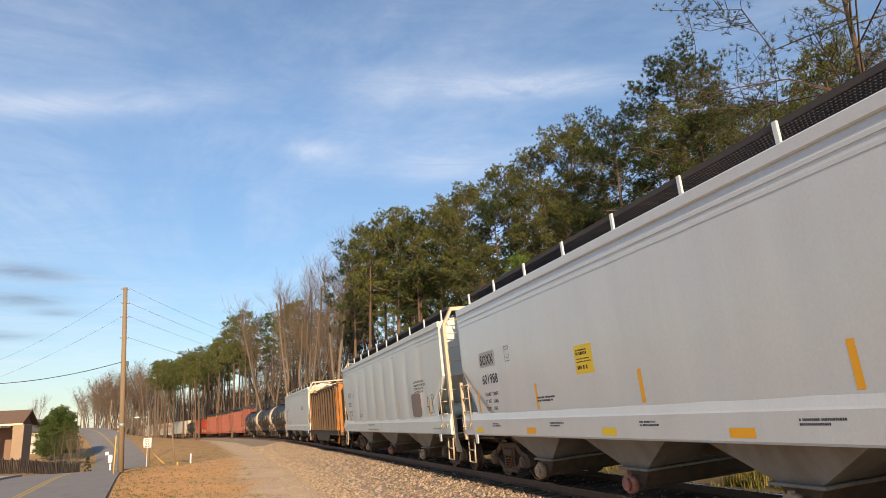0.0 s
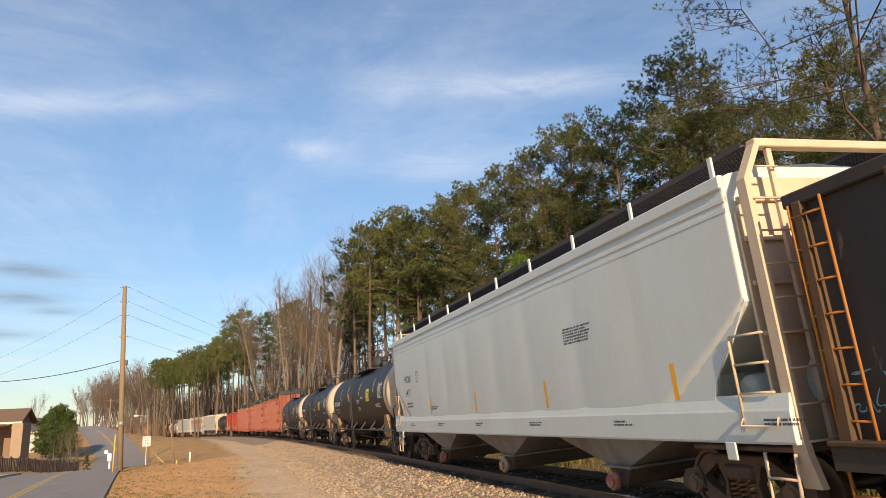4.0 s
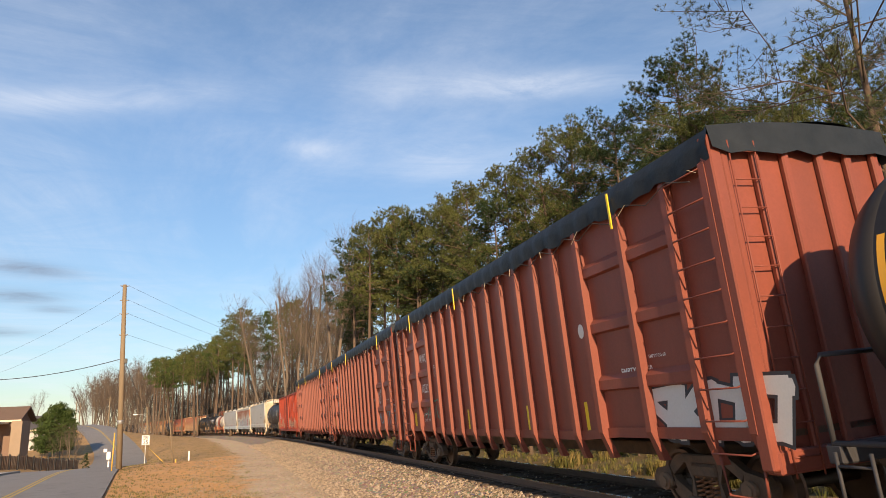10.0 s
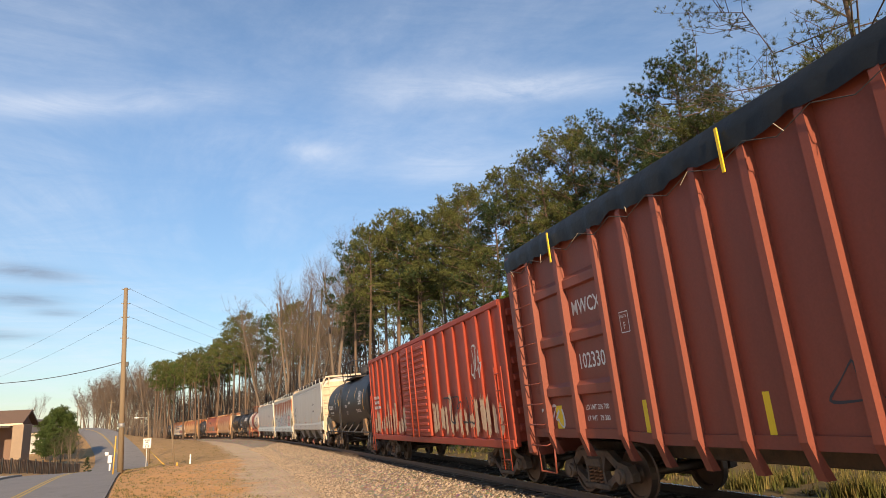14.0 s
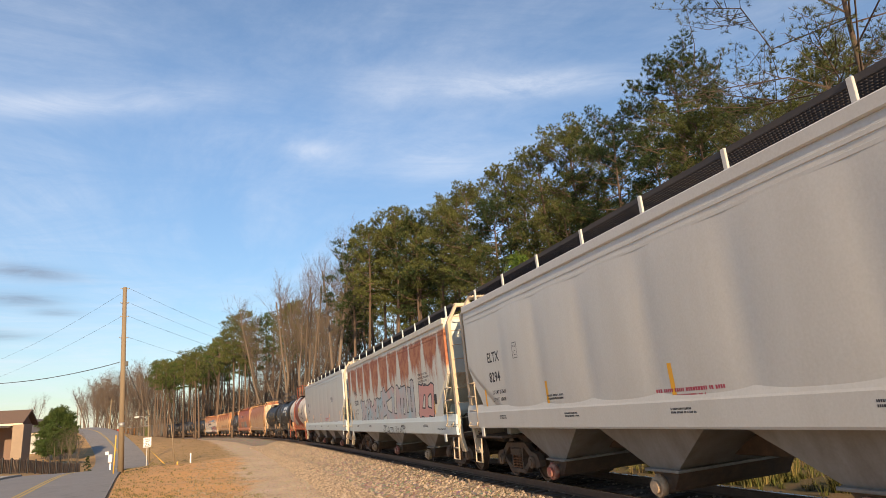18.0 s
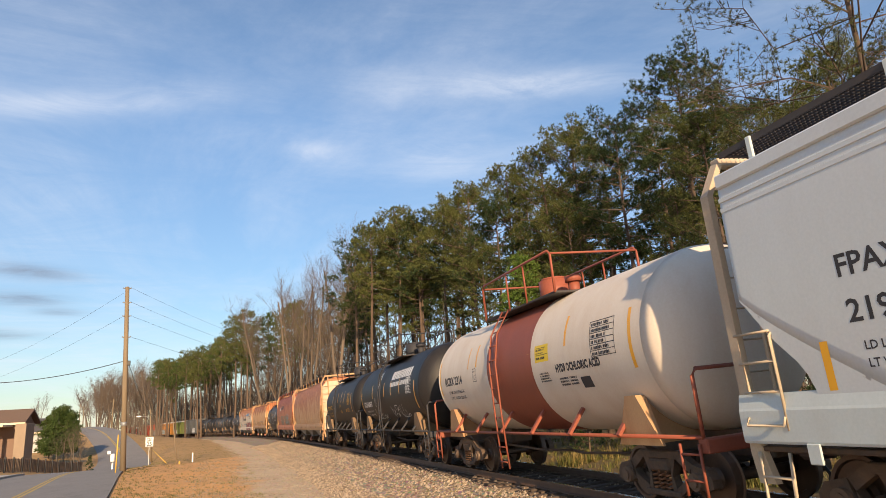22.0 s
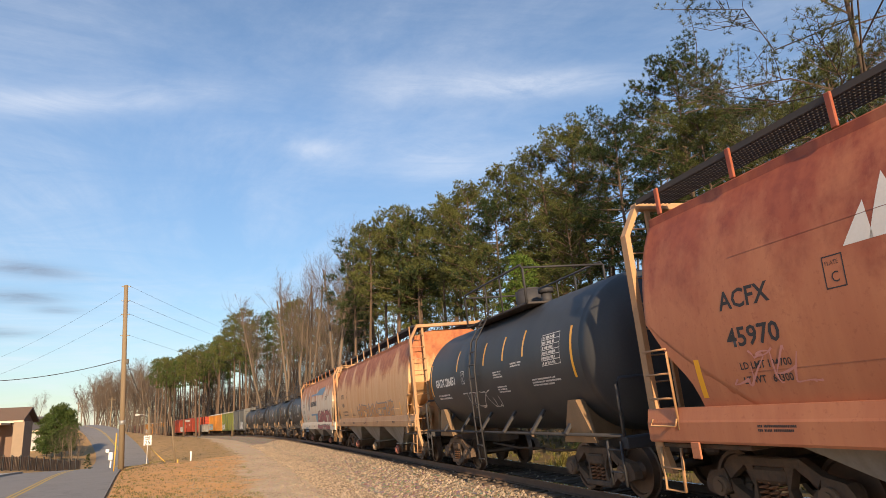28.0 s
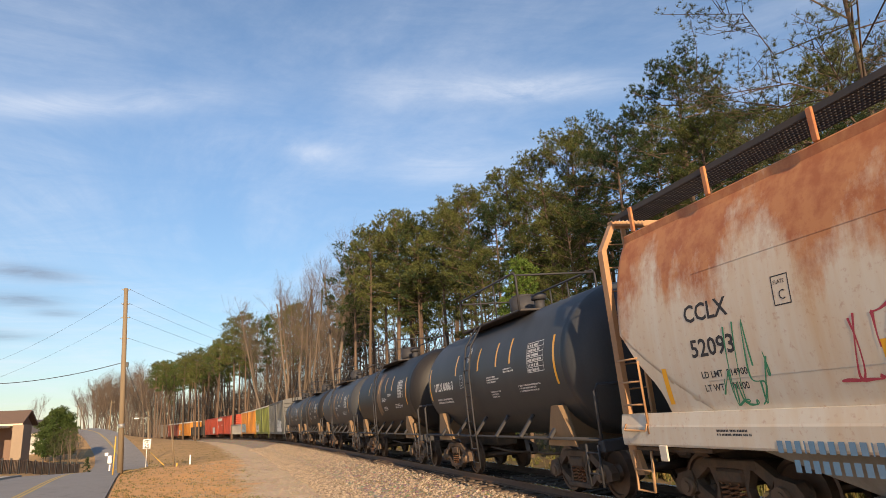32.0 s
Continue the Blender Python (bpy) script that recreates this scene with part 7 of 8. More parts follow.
SILVER_GREY = paint("pale_grey_paint", (0.60, 0.655, 0.68), (0.52, 0.53, 0.52), 0.35, rough=0.22, spec=0.6)
GREY_WHITE = paint("grey_white_paint", (0.57, 0.645, 0.65), (0.50, 0.52, 0.48), 0.4, rough=0.42, spec=0.4)
CREAM = paint("cream_paint", (0.56, 0.48, 0.36), (0.40, 0.29, 0.19), 0.6)
TAUPE = paint("taupe_grey_paint", (0.57, 0.57, 0.54), (0.46, 0.44, 0.39), 0.35, rough=0.42, spec=0.4)
PLACARD = mat("orange_placard", (0.70, 0.38, 0.03), 0.5, second=(0.5, 0.26, 0.03), scale=8)
TAN_STEEL = paint("tan_grimy_steel", (0.25, 0.16, 0.09), (0.12, 0.09, 0.06), 0.6)
BLACK_TANK = paint("black_tank_paint", (0.014, 0.014, 0.016), (0.035, 0.031, 0.028), 0.6, rough=0.5, spec=0.3)
CHARCOAL = paint("charcoal_tank_paint", (0.042, 0.047, 0.055), (0.07, 0.07, 0.07), 0.5, rough=0.5, spec=0.3)
WHITE_TANK = paint("white_tank_paint", (0.74, 0.67, 0.57), (0.56, 0.43, 0.31), 0.4)
RED_BAND = paint("red_band_paint", (0.30, 0.085, 0.05), (0.2, 0.07, 0.045), 0.5)
OXIDE = paint("oxide_red_paint", (0.235, 0.068, 0.046), (0.15, 0.05, 0.038), 0.6, spec=0.25, rough=0.48)
BRIGHT_RED = paint("faded_red_paint", (0.38, 0.065, 0.035), (0.25, 0.05, 0.03), 0.5, (0.50, 0.33, 0.24), 0.68, 0.74, 2.2)
RUSTED = weathered("rusted_pale_paint", (0.60, 0.63, 0.59), (0.55, 0.47, 0.34), (0.42, 0.17, 0.075), (0.27, 0.07, 0.03), 2.35, 3.9, 0.6, 1.686, -5.9, 1.0, 2.1, (0.42, 0.76), 0.6, 4.1, 0.12)
ORANGE_RUST = weathered("orange_rusted_paint", (0.62, 0.42, 0.24), (0.55, 0.27, 0.12), (0.46, 0.19, 0.085), (0.33, 0.115, 0.06), 1.2, 3.4, 0.9, 2.4, -6.0, 0.25, 2.4, (0.40, 1.05))
ORANGE_CAR = weathered("rust_streaked_cream_paint", (0.66, 0.42, 0.22), (0.58, 0.28, 0.105), (0.42, 0.15, 0.05), (0.30, 0.085, 0.03), 2.6, 4.3, 0.95, 3.0, -6.0, 0.5, 1.3, (0.45, 0.75))
RED_BROWN = weathered("faded_red_brown_paint", (0.44, 0.16, 0.08), (0.56, 0.235, 0.115), (0.34, 0.09, 0.045), (0.25, 0.06, 0.033), 1.6, 4.2, 0.95, 0, 0, 0, 2.0, (0.4, 0.95))
WHITE_RUST = weathered("white_rust_streaked_paint", (0.66, 0.61, 0.52), (0.58, 0.40, 0.23), (0.50, 0.22, 0.09), (0.38, 0.13, 0.05), 2.2, 4.1, 0.85, 2.2, -5.5, 0.35, 2.0, (0.42, 0.85))
DARK_RIB = paint("blackened_steel_paint", (0.034, 0.032, 0.030), (0.060, 0.050, 0.040), 0.8, (0.16, 0.135, 0.11), 0.63, 0.68, 6.0, rough=0.6, spec=0.3)
ORANGE_TRIM = paint("cream_orange_trim_paint", (0.46, 0.29, 0.155), (0.34, 0.17, 0.085), 0.8)
ORANGE_PAINT = paint("orange_paint", (0.55, 0.24, 0.04), (0.35, 0.15, 0.05), 0.5)
GREEN_PAINT = paint("olive_green_paint", (0.17, 0.20, 0.05), (0.12, 0.12, 0.05), 0.5)
DARK_GREY = paint("dark_grey_paint", (0.10, 0.11, 0.115), (0.16, 0.15, 0.14), 0.5)
WHITE_ROOF = paint("white_roof_paint", (0.70, 0.67, 0.60), (0.5, 0.45, 0.38), 0.3)
MID_GREY = paint("mid_grey_paint", (0.22, 0.22, 0.22), (0.2, 0.17, 0.13), 0.5)
SKY_BLUE = mat("blue_spray_paint", (0.17, 0.36, 0.44), 0.6)
TEAL = mat("teal_spray_paint", (0.03, 0.33, 0.24), 0.6)
PINK = mat("pink_spray_paint", (0.55, 0.25, 0.22), 0.6)
DARK_INK = mat("black_spray_paint", (0.03, 0.035, 0.045), 0.6)
PALE_SPRAY = mat("white_spray_paint", (0.62, 0.62, 0.60), 0.6)
MAROON_PINK = mat("maroon_and_pink_spray", (0.27, 0.055, 0.065), 0.6, second=(0.48, 0.20, 0.19), scale=2.2, amount=0.9)
GREEN_INK = mat("green_spray_paint", (0.04, 0.24, 0.13), 0.6)
BLUE_LOGO = paint("blue_stripe_paint", (0.12, 0.25, 0.40), (0.3, 0.3, 0.3), 0.4)
YELLOW_INK = mat("orange_stencil", (0.62, 0.33, 0.03), 0.6)

def jag(car, name, y0, y1, z0, z1, material, face, seed, label="", rough=0.16, n=26, lift=0.0):
    """A ragged-edged patch from y0 (rear) to y1 (front): rust, peeling paint or faded spray."""
    rnd = random.Random(seed)
    w, h = y0 - y1, z1 - z0
    border = []
    for i in range(n):
        a_ = 2 * math.pi * i / n
        ca, sa_ = math.cos(a_), math.sin(a_)
        k = 1.0 / max(abs(ca), abs(sa_)) * (1 - rough * rnd.random())
        border.append((0.5 + 0.5 * ca * min(k, 1.25), 0.5 + 0.5 * sa_ * min(k, 1.25)))
    quads = []
    for f0, f1 in ((0.0, 0.5), (0.5, 1.0)):
        for i in range(n):
            p, q = border[i], border[(i + 1) % n]
            ring_ = [(0.5 + (p[0] - 0.5) * f1, 0.5 + (p[1] - 0.5) * f1), (0.5 + (q[0] - 0.5) * f1, 0.5 + (q[1] - 0.5) * f1)]
            if f0:
                ring_ += [(0.5 + (q[0] - 0.5) * f0, 0.5 + (q[1] - 0.5) * f0), (0.5 + (p[0] - 0.5) * f0, 0.5 + (p[1] - 0.5) * f0)]
            else:
                ring_ += [(0.5, 0.5)]
            quads.append([(-y0 + u * w, z0 + v * h) for u, v in ring_])
    return part(name, on_side(flat_mesh(quads, material), face, Matrix.Translation((0, 0, lift))), None, car, label)


def sweep(car, rows, material, face):
    """A painted band whose lower and upper edges glide through rows of (y, low, high)."""
    ys_, lo, hi = [r[0] for r in rows][::-1], [r[1] for r in rows][::-1], [r[2] for r in rows][::-1]
    quads, n, m = [], 40, 5
    for i in range(n):
        a, c = (ys_[0] + (ys_[-1] - ys_[0]) * k / n for k in (i, i + 1))
        for k in range(m):
            q = []
            for y, u in ((c, k / m), (a, k / m), (a, (k + 1) / m), (c, (k + 1) / m)):
                l_, h_ = float(np.interp(y, ys_, lo)), float(np.interp(y, ys_, hi))
                q.append((-y, l_ + (h_ - l_) * u))
            quads.append(q)
    return part("stripe", on_side(flat_mesh(quads, material), face, Matrix.Identity(4)), None, car, "faded blue sweeping stripe")


def emblem(car, y, z, r, material, face, rows=6):
    """An oval emblem of curved bands."""
    quads = []
    for k in range(rows):
        for i in range(10):
            a0, a1 = math.pi * (0.5 + i / 10), math.pi * (0.5 + (i + 1) / 10)
            r0, r1 = r * (1 - k / rows), r * (1 - (k + 0.55) / rows)
            sh = 0.55 * r * k / rows
            quads.append([(sh + r0 * 0.62 * math.cos(a), r0 * math.sin(a)) for a in (a0, a1)] + [(sh + r1 * 0.62 * math.cos(a), r1 * math.sin(a)) for a in (a1, a0)])
    quads.append([(0.1 * r, -r * 0.95), (0.42 * r, -r * 0.5), (0.5 * r, 0), (0.42 * r, r * 0.5), (0.1 * r, r * 0.95), (0.22 * r, 0)])
    return part("emblem", on_side(flat_mesh(quads, material), face, Matrix.Translation((-y, z, 0))), None, car, "oval emblem")


def word_bars(car, y, z, widths, h, material, face, lean=0.2):
    """A painted trade name, as plain leaning bars."""
    quads, x = [], 0.0
    for w in widths:
        quads.append([(x, 0), (x + w, 0), (x + w + lean * h, h), (x + lean * h, h)])
        x += w + 0.045
    return tagged(part("painted_name", on_side(flat_mesh(quads, material), face, Matrix.Translation((-y, z, 0))), None, car), kind="stuff")


def placard(car, y, z, w, h, face, seed):
    """A yellow notice with rows of unreadable print."""
    p = patch(car, "placard", y, y - w, z, z + h, SAFETY_YELLOW, face, "yellow notice")
    f2 = lambda zz, yy: face(zz, yy) - 0.0015
    for k, (u, hh) in enumerate(((0.80, 0.05), (0.66, 0.10), (0.50, 0.04), (0.40, 0.04), (0.16, 0.13))):
        q = bars(car, y - 0.06, z + h * u, 1, (w - 0.1) * 1.0, h * hh, BLACKINK, f2, seed + k, "notice_print")
        q.parent = p


# the train, from its head to its tail
RED_SIGN = mat("red_notice", (0.42, 0.03, 0.04), 0.5)
BLUE_SIGN = mat("blue_notice", (0.04, 0.22, 0.48), 0.5)
RUSTY_ORANGE = paint("rusty_orange_paint", (0.42, 0.17, 0.03), (0.22, 0.09, 0.03), 0.9, (0.14, 0.07, 0.03), 0.62, 0.70, 2.0)
BROWN_RIB = paint("rust_brown_ribs", (0.10, 0.064, 0.037), (0.06, 0.044, 0.03), 0.8, (0.17, 0.10, 0.05), 0.60, 0.70, 3.0, rough=0.8, spec=0.2)
PRIMER = mat("brown_primer_patch", (0.22, 0.18, 0.16), 0.7)
BEIGE_PEEL = mat("peeled_beige_paint", (0.72, 0.52, 0.33), 0.8, second=(0.48, 0.25, 0.16), scale=5, third=(0.30, 0.09, 0.05), third_scale=4, third_lo=0.58, third_hi=0.64)
BLUE_BLACK = mat("blue_black_emblem", (0.03, 0.045, 0.09), 0.6)
TEAL_FADE = mat("faded_teal_spray", (0.30, 0.24, 0.17), 0.8, second=(0.16, 0.25, 0.20), scale=2, third=(0.40, 0.15, 0.09), third_scale=2.5, third_lo=0.5, third_hi=0.6)
RED_INK = mat("red_spray_paint", (0.40, 0.05, 0.08), 0.6)
ORANGE_STREAK = mat("orange_rust_streak", (0.50, 0.24, 0.09), 0.9, second=(0.56, 0.36, 0.19), scale=2.0, amount=0.9, stretch=(1, 3, 0.25), third=(0.36, 0.13, 0.05), third_scale=1.0, fine=0.3)
BLUE_PINK = mat("blue_and_salmon_spray", (0.33, 0.50, 0.56), 0.6, second=(0.60, 0.36, 0.32), scale=0.9, amount=1.0, third=(0.45, 0.55, 0.56), third_scale=0.8)
PINK_GREY = mat("salmon_spray_paint", (0.58, 0.30, 0.27), 0.6)
PALE_BLUE = mat("pale_blue_spray_paint", (0.30, 0.46, 0.52), 0.6, second=(0.42, 0.50, 0.50), scale=1.2, amount=0.8)

car, f, half = hopper("pale grey smooth-sided covered hopper car", -1.1, 17.78, SILVER_GREY, SILVER_GREY, BLACKINK, mark="SOXX", number="601988", post=CREAM, outlets=4, bulge=0.006, rear_frame=False, sill_marks=True, load=("LD LMT  220600", "LT WT    65400", "CU FT    6260"))
patch(car, "overpainted_patch", half - 1.70, half - 2.72, 2.70, 3.06, mat("grey_overpaint", (0.36, 0.36, 0.36), 0.5), lambda z, y: f(z, y) + 0.0012, "darker grey overpainted patch")
placard(car, 2.35, 2.2, 0.62, 0.5, f, 3)
car, f, half = hopper("grey-white covered hopper car with stencilled marks", 17.78, 37.35, GREY_WHITE, GREY_WHITE, BLACKINK, mark="HLTX", number="7233", post=CREAM, bulge=0.032, load=("LD LMT  218700", "LT WT    67300"))
jag(car, "primer_patch", -5.2, -6.4, 1.62, 2.4, PRIMER, f, 2, "brown primer patch", 0.06)
jag(car, "primer_patch", -6.35, -6.95, 1.85, 2.4, PALE_SPRAY, f, 3, "white patch", 0.04, lift=0.003)
scrawl(car, -7.0, 1.7, 0.7, 0.6, DARK_INK, f, 12, 4, 0.03)
for k, line in enumerate(("CAUTION: DO NOT USE STEAM,", "BOILING WATER OR SHARP OBJECTS", "TO CLEAN. ENTER CAR WITH", "CLEAN SOFT SOLED SHOES.")):
    letters(car, line, -5.7, 2.72 - 0.11 * k, 0.09, BLACKINK, f, 0.85, 0.002)
letters(car, "2 INCH HF COMP SHOES", -half + 1.75, 1.24, 0.07, BLACKINK, lambda z, y: -1.6103, 1, 0.001)
letters(car, "NOTE: CAR HAS FOUR COMPARTMENTS", 2.6, 1.38, 0.075, BLACKINK, lambda z, y: -1.6103, 1, 0.001)
letters(car, "CAUTION REMOVE BOTH CAPS BEFORE OPERATING OUTLETS", 2.6, 1.18, 0.075, BLACKINK, lambda z, y: -1.6103, 1, 0.001)

car, f, half = low_gondola("blackened ribbed gondola car with orange ends", 38.2, 52.82, DARK_RIB, 3.75, tall_end=RUSTY_ORANGE, ribs=12, rib_mat=BROWN_RIB, skirt=True, inset=1.0, reach=1.2)
for y in (2.58, -2.98):
    patch(car, "notice", y, y - 0.72, 2.30, 2.80, RED_SIGN, f, "red notice", 1)
    letters(car, "DO NOT", y - 0.04, 2.58, 0.19, WHITE, lambda z, y_: -1.453, 0.9)
    letters(car, "TAMP", y - 0.12, 2.36, 0.19, WHITE, lambda z, y_: -1.453, 0.9)
patch(car, "notice", 0.22, -0.32, 1.74, 2.02, BLUE_SIGN, f, "blue notice", 1)
patch(car, "notice", 0.3, -0.32, 2.14, 2.78, WHITE, f, "white notice with blue stripes", 1)
for k in range(6):
    patch(car, "notice_stripe", 0.28 - 0.04 * abs(k - 2.5), -0.30 + 0.04 * abs(k - 2.5), 2.18 + 0.098 * k, 2.235 + 0.098 * k, BLUE_SIGN, lambda z, y_: -1.453, "blue stripe", 1)
for y in (4.87, 4.39):
    for z0_, z1_ in ((2.30, 2.62), (1.92, 2.20)):
        patch(car, "number_panel", y, y - 0.42, z0_, z1_, mat("worn_white_panel", (0.34, 0.34, 0.33), 0.7, second=(0.1, 0.1, 0.1), scale=6), f, "worn white panel", 1)
        bars(car, y - 0.05, z0_ + 0.06, 1, 0.32, 0.2, SIGN_BLACK, lambda z, y_: -1.453, int(10 * y + 10 * z0_))
for y in (3.05, 1.05, -0.95, -3.05, -5.9):
    patch(car, "reflector", y + 0.05, y - 0.05, 1.2, 1.75, AMBER, lambda z, y_: -1.451, "amber reflective strip", 1)
scrawl(car, -2.93, 1.72, 0.8, 0.5, PALE_SPRAY, f, 5, 4, 0.035)
scrawl(car, -5.1, 2.05, 0.9, 0.45, PALE_SPRAY, f, 6, 4, 0.04)
for k, y in enumerate((6.3, 5.0, 2.4, -0.2, -2.8, -4.1)):
    scrawl(car, y - 0.15, 1.4 + 0.1 * (k % 3), 0.7, 0.45, MID_GREY if k % 2 else SKY_BLUE, f, 140 + k, 4, 0.02)
bars(car, -4.6, 1.12, 2, 1.4, 0.06, WHITE, lambda z, y_: -1.46, 8)
rnd = random.Random(3)
b = B()
for k in range(420):
    y, x = rnd.uniform(-6.0, 6.0), rnd.uniform(-1.3, 1.1)
    b.box(-rnd.uniform(0.03, 0.09), rnd.uniform(0.03, 0.09), -rnd.uniform(0.1, 0.45), rnd.uniform(0.1, 0.45), -0.015, 0.03, 0, pose(x, y, 3.64 + rnd.uniform(-0.1, 0.2), rnd.uniform(-40, 40), rnd.uniform(-40, 40), rnd.uniform(0, 180)))
tagged(part("scrap_load", b, mat("scrap_timber", (0.30, 0.19, 0.10), 0.9, second=(0.14, 0.10, 0.07), scale=3, vary=0.4, islands=True), car, "heap of scrap and broken timber"), kind="stuff")
part("load_bed", B().box(-1.38, 1.38, -6.2, 6.2, 1.05, 3.6, 0.02), BROWN_RIB, car)

car, f, half = hopper("grey-white covered hopper car with cream end frames", 51.71, 71.6, GREY_WHITE, GREY_WHITE, BLACKINK, mark="HCBX", number="1417", post=CREAM, bulge=0.016, end_sheet=CREAM)
car, f, half = tank_car("black tank car with a cream-painted end", 71.6, 88.36, BLACK_TANK, WHITE, white_end=CREAM, mark="NSXX 256459", seed=1, load=("LD LMT 205700 LB 93300 KG", "LT WT  80300 LB 36400 KG"))
placard(car, -2.9, 2.4, 0.72, 0.55, f, 4)
car, f, half = tank_car("black tank car with a cream-painted end", 88.36, 105.15, BLACK_TANK, WHITE, white_end=CREAM, mark="MTFX 255145", seed=5, load=("LD LMT 205800 LB 93300 KG", "LT WT  80200 LB 36400 KG"))
placard(car, -2.9, 2.4, 0.72, 0.55, f, 7)
car, f, half = tank_car("black tank car with a cream-painted end and graffiti", 105.15, 121.83, BLACK_TANK, WHITE, white_end=CREAM, mark="GTRX 256471", seed=9)
placard(car, -2.9, 2.4, 0.75, 0.55, f, 9)
scrawl(car, 4.4, 1.75, 3.0, 0.75, PALE_SPRAY, f, 21, 9, 0.035)
scrawl(car, -1.8, 1.75, 1.5, 0.6, PALE_SPRAY, f, 22, 5, 0.05)
scrawl(car, 5.9, 1.75, 0.7, 0.5, ORANGE_STREAK, f, 23, 4, 0.03)

car, f, half = chip_gondola("oxide-red high-sided gondola car under a tarpaulin", 121.83, 139.92, OXIDE, "102321", 3)
balloon(car, -6.2, 1.15, 2.6, 0.7, PALE_SPRAY, DARK_INK, f, 3, 4)
scrawl(car, 6.2, 1.5, 1.6, 0.6, TEAL, f, 31, 4, 0.05)
letters(car, "EMPTY CG-60", -5.7, 2.1, 0.14, WHITE, f, 1, 0.003)
car, f, half = chip_gondola("oxide-red high-sided gondola car under a tarpaulin with graffiti", 139.92, 157.67, OXIDE, "102323", 4)
for k, (y, z, w, h, m_, th) in enumerate(((6.6, 1.4, 0.5, 0.6, TEAL, 0.04), (5.4, 1.2, 0.6, 0.7, PALE_SPRAY, 0.04), (4.4, 1.25, 0.5, 1.2, PALE_SPRAY, 0.04), (3.2, 1.3, 0.6, 1.2, TEAL, 0.05), (0.9, 1.25, 0.7, 1.0, PALE_SPRAY, 0.05),
                                        (-0.5, 1.5, 0.7, 1.3, TEAL, 0.05), (-1.9, 1.45, 0.8, 0.6, PALE_SPRAY, 0.06), (-3.3, 2.1, 0.8, 0.6, PALE_SPRAY, 0.06), (-3.4, 1.25, 0.9, 0.7, SKY_BLUE, 0.08), (-4.6, 2.2, 0.9, 0.6, PALE_SPRAY, 0.06),
                                        (-4.9, 1.4, 0.8, 0.4, SKY_BLUE, 0.06), (-6.2, 1.15, 1.0, 0.8, SKY_BLUE, 0.09), (-7.3, 1.2, 0.9, 0.8, SKY_BLUE, 0.06), (-7.4, 2.05, 0.9, 0.25, PALE_SPRAY, 0.05))):
    scrawl(car, y, z, w, h, m_, f, 40 + k, 3, th)
car, f, half = chip_gondola("oxide-red high-sided gondola car under a tarpaulin", 157.67, 175.77, OXIDE, "102330", 5)
scrawl(car, -5.9, 1.2, 0.9, 0.4, PALE_SPRAY, f, 62, 4, 0.05)
scrawl(car, half - 0.6, 1.3, 0.8, 0.45, PALE_SPRAY, f, 63, 3, 0.06)
scrawl(car, 1.0, 1.3, 3.0, 0.7, DARK_INK, f, 64, 5, 0.04)

car, f, half = box_car("faded bright-red box car with peeling paint", 175.77, 192.19, BRIGHT_RED, 4.2, 16)
rnd = random.Random(8)
for k in range(36):
    y = half - 0.3 - (2 * half - 0.9) * k / 35
    if abs(y) < 1.6:
        continue
    jag(car, "peeling_paint", y, y - rnd.uniform(0.2, 0.42), 1.08 + 0.25 * rnd.random() ** 2, rnd.uniform(1.55, 2.4), BEIGE_PEEL, f, 100 + k, "peeling beige paint", 0.4, 26)
scrawl(car, -3.0, 1.4, 2.4, 0.8, DARK_INK, lambda z, y: f(z, y) - 0.004, 71, 6, 0.05)
scrawl(car, -5.6, 2.5, 0.7, 0.9, PALE_SPRAY, f, 72, 4, 0.05)
car, f, half = tank_car("glossy black tank car with white stencilled marks", 192.19, 206.71, BLACK_TANK, WHITE, mark="TILX 262146", seed=14, load=("LD LMT 228800 LB 103850 KG", "LT WT  57200 LB 25950 KG"))
car, f, half = hopper("taupe-grey covered hopper car with cream ends", 206.71, 226.37, TAUPE, TAUPE, BLACKINK, mark="ELTX", number="8294", post=CREAM, outlets=4, bulge=0.026, sill_z=1.46, load=("LD LMT 217600", "LT WT   68400"), end_sheet=CREAM)
letters(car, "EXTERIOR PAINT", -4.2, 2.95, 0.16, BLACKINK, f, 0.9, 0.001)
letters(car, "INTERIOR LINING", -4.2, 2.5, 0.16, BLACKINK, f, 0.9, 0.001)
bars(car, 1.0, 1.75, 2, 1.7, 0.05, RED_INK, f, 5)
car, f, half = hopper("rust-blotched pale covered hopper car with graffiti", 226.37, 244.74, RUSTED, GREY_WHITE, BLACKINK, sill_z=1.28, mark="FPAX", number="820208", post=CREAM, load=("LD LMT  194500", "LT WT    68500"))
balloon(car, 5.3, 1.42, 4.6, 0.95, BLUE_PINK, DARK_INK, f, 9, 6)
balloon(car, 0.9, 1.42, 5.0, 1.25, BLUE_PINK, DARK_INK, f, 14, 5)
balloon(car, -5.0, 1.62, 1.4, 0.95, PINK_GREY, DARK_INK, f, 17, 2)
patch(car, "notice", -6.55, -7.0, 1.95, 2.25, BLACKINK, f, "black stencilled notice", 1)
for sg in (-1, 1):
    ye = sg * (half - 0.345)
    part("end_plate", B().box(-1.5, 1.5, ye - 0.008, ye + 0.008, 2.76, 4.28, 0.004), GREY_WHITE, car, "grey-white end sheet")
scrawl(car, 0.6, 1.02, 3.6, 0.28, DARK_INK, lambda z, y: -1.614, 81, 14, 0.03)
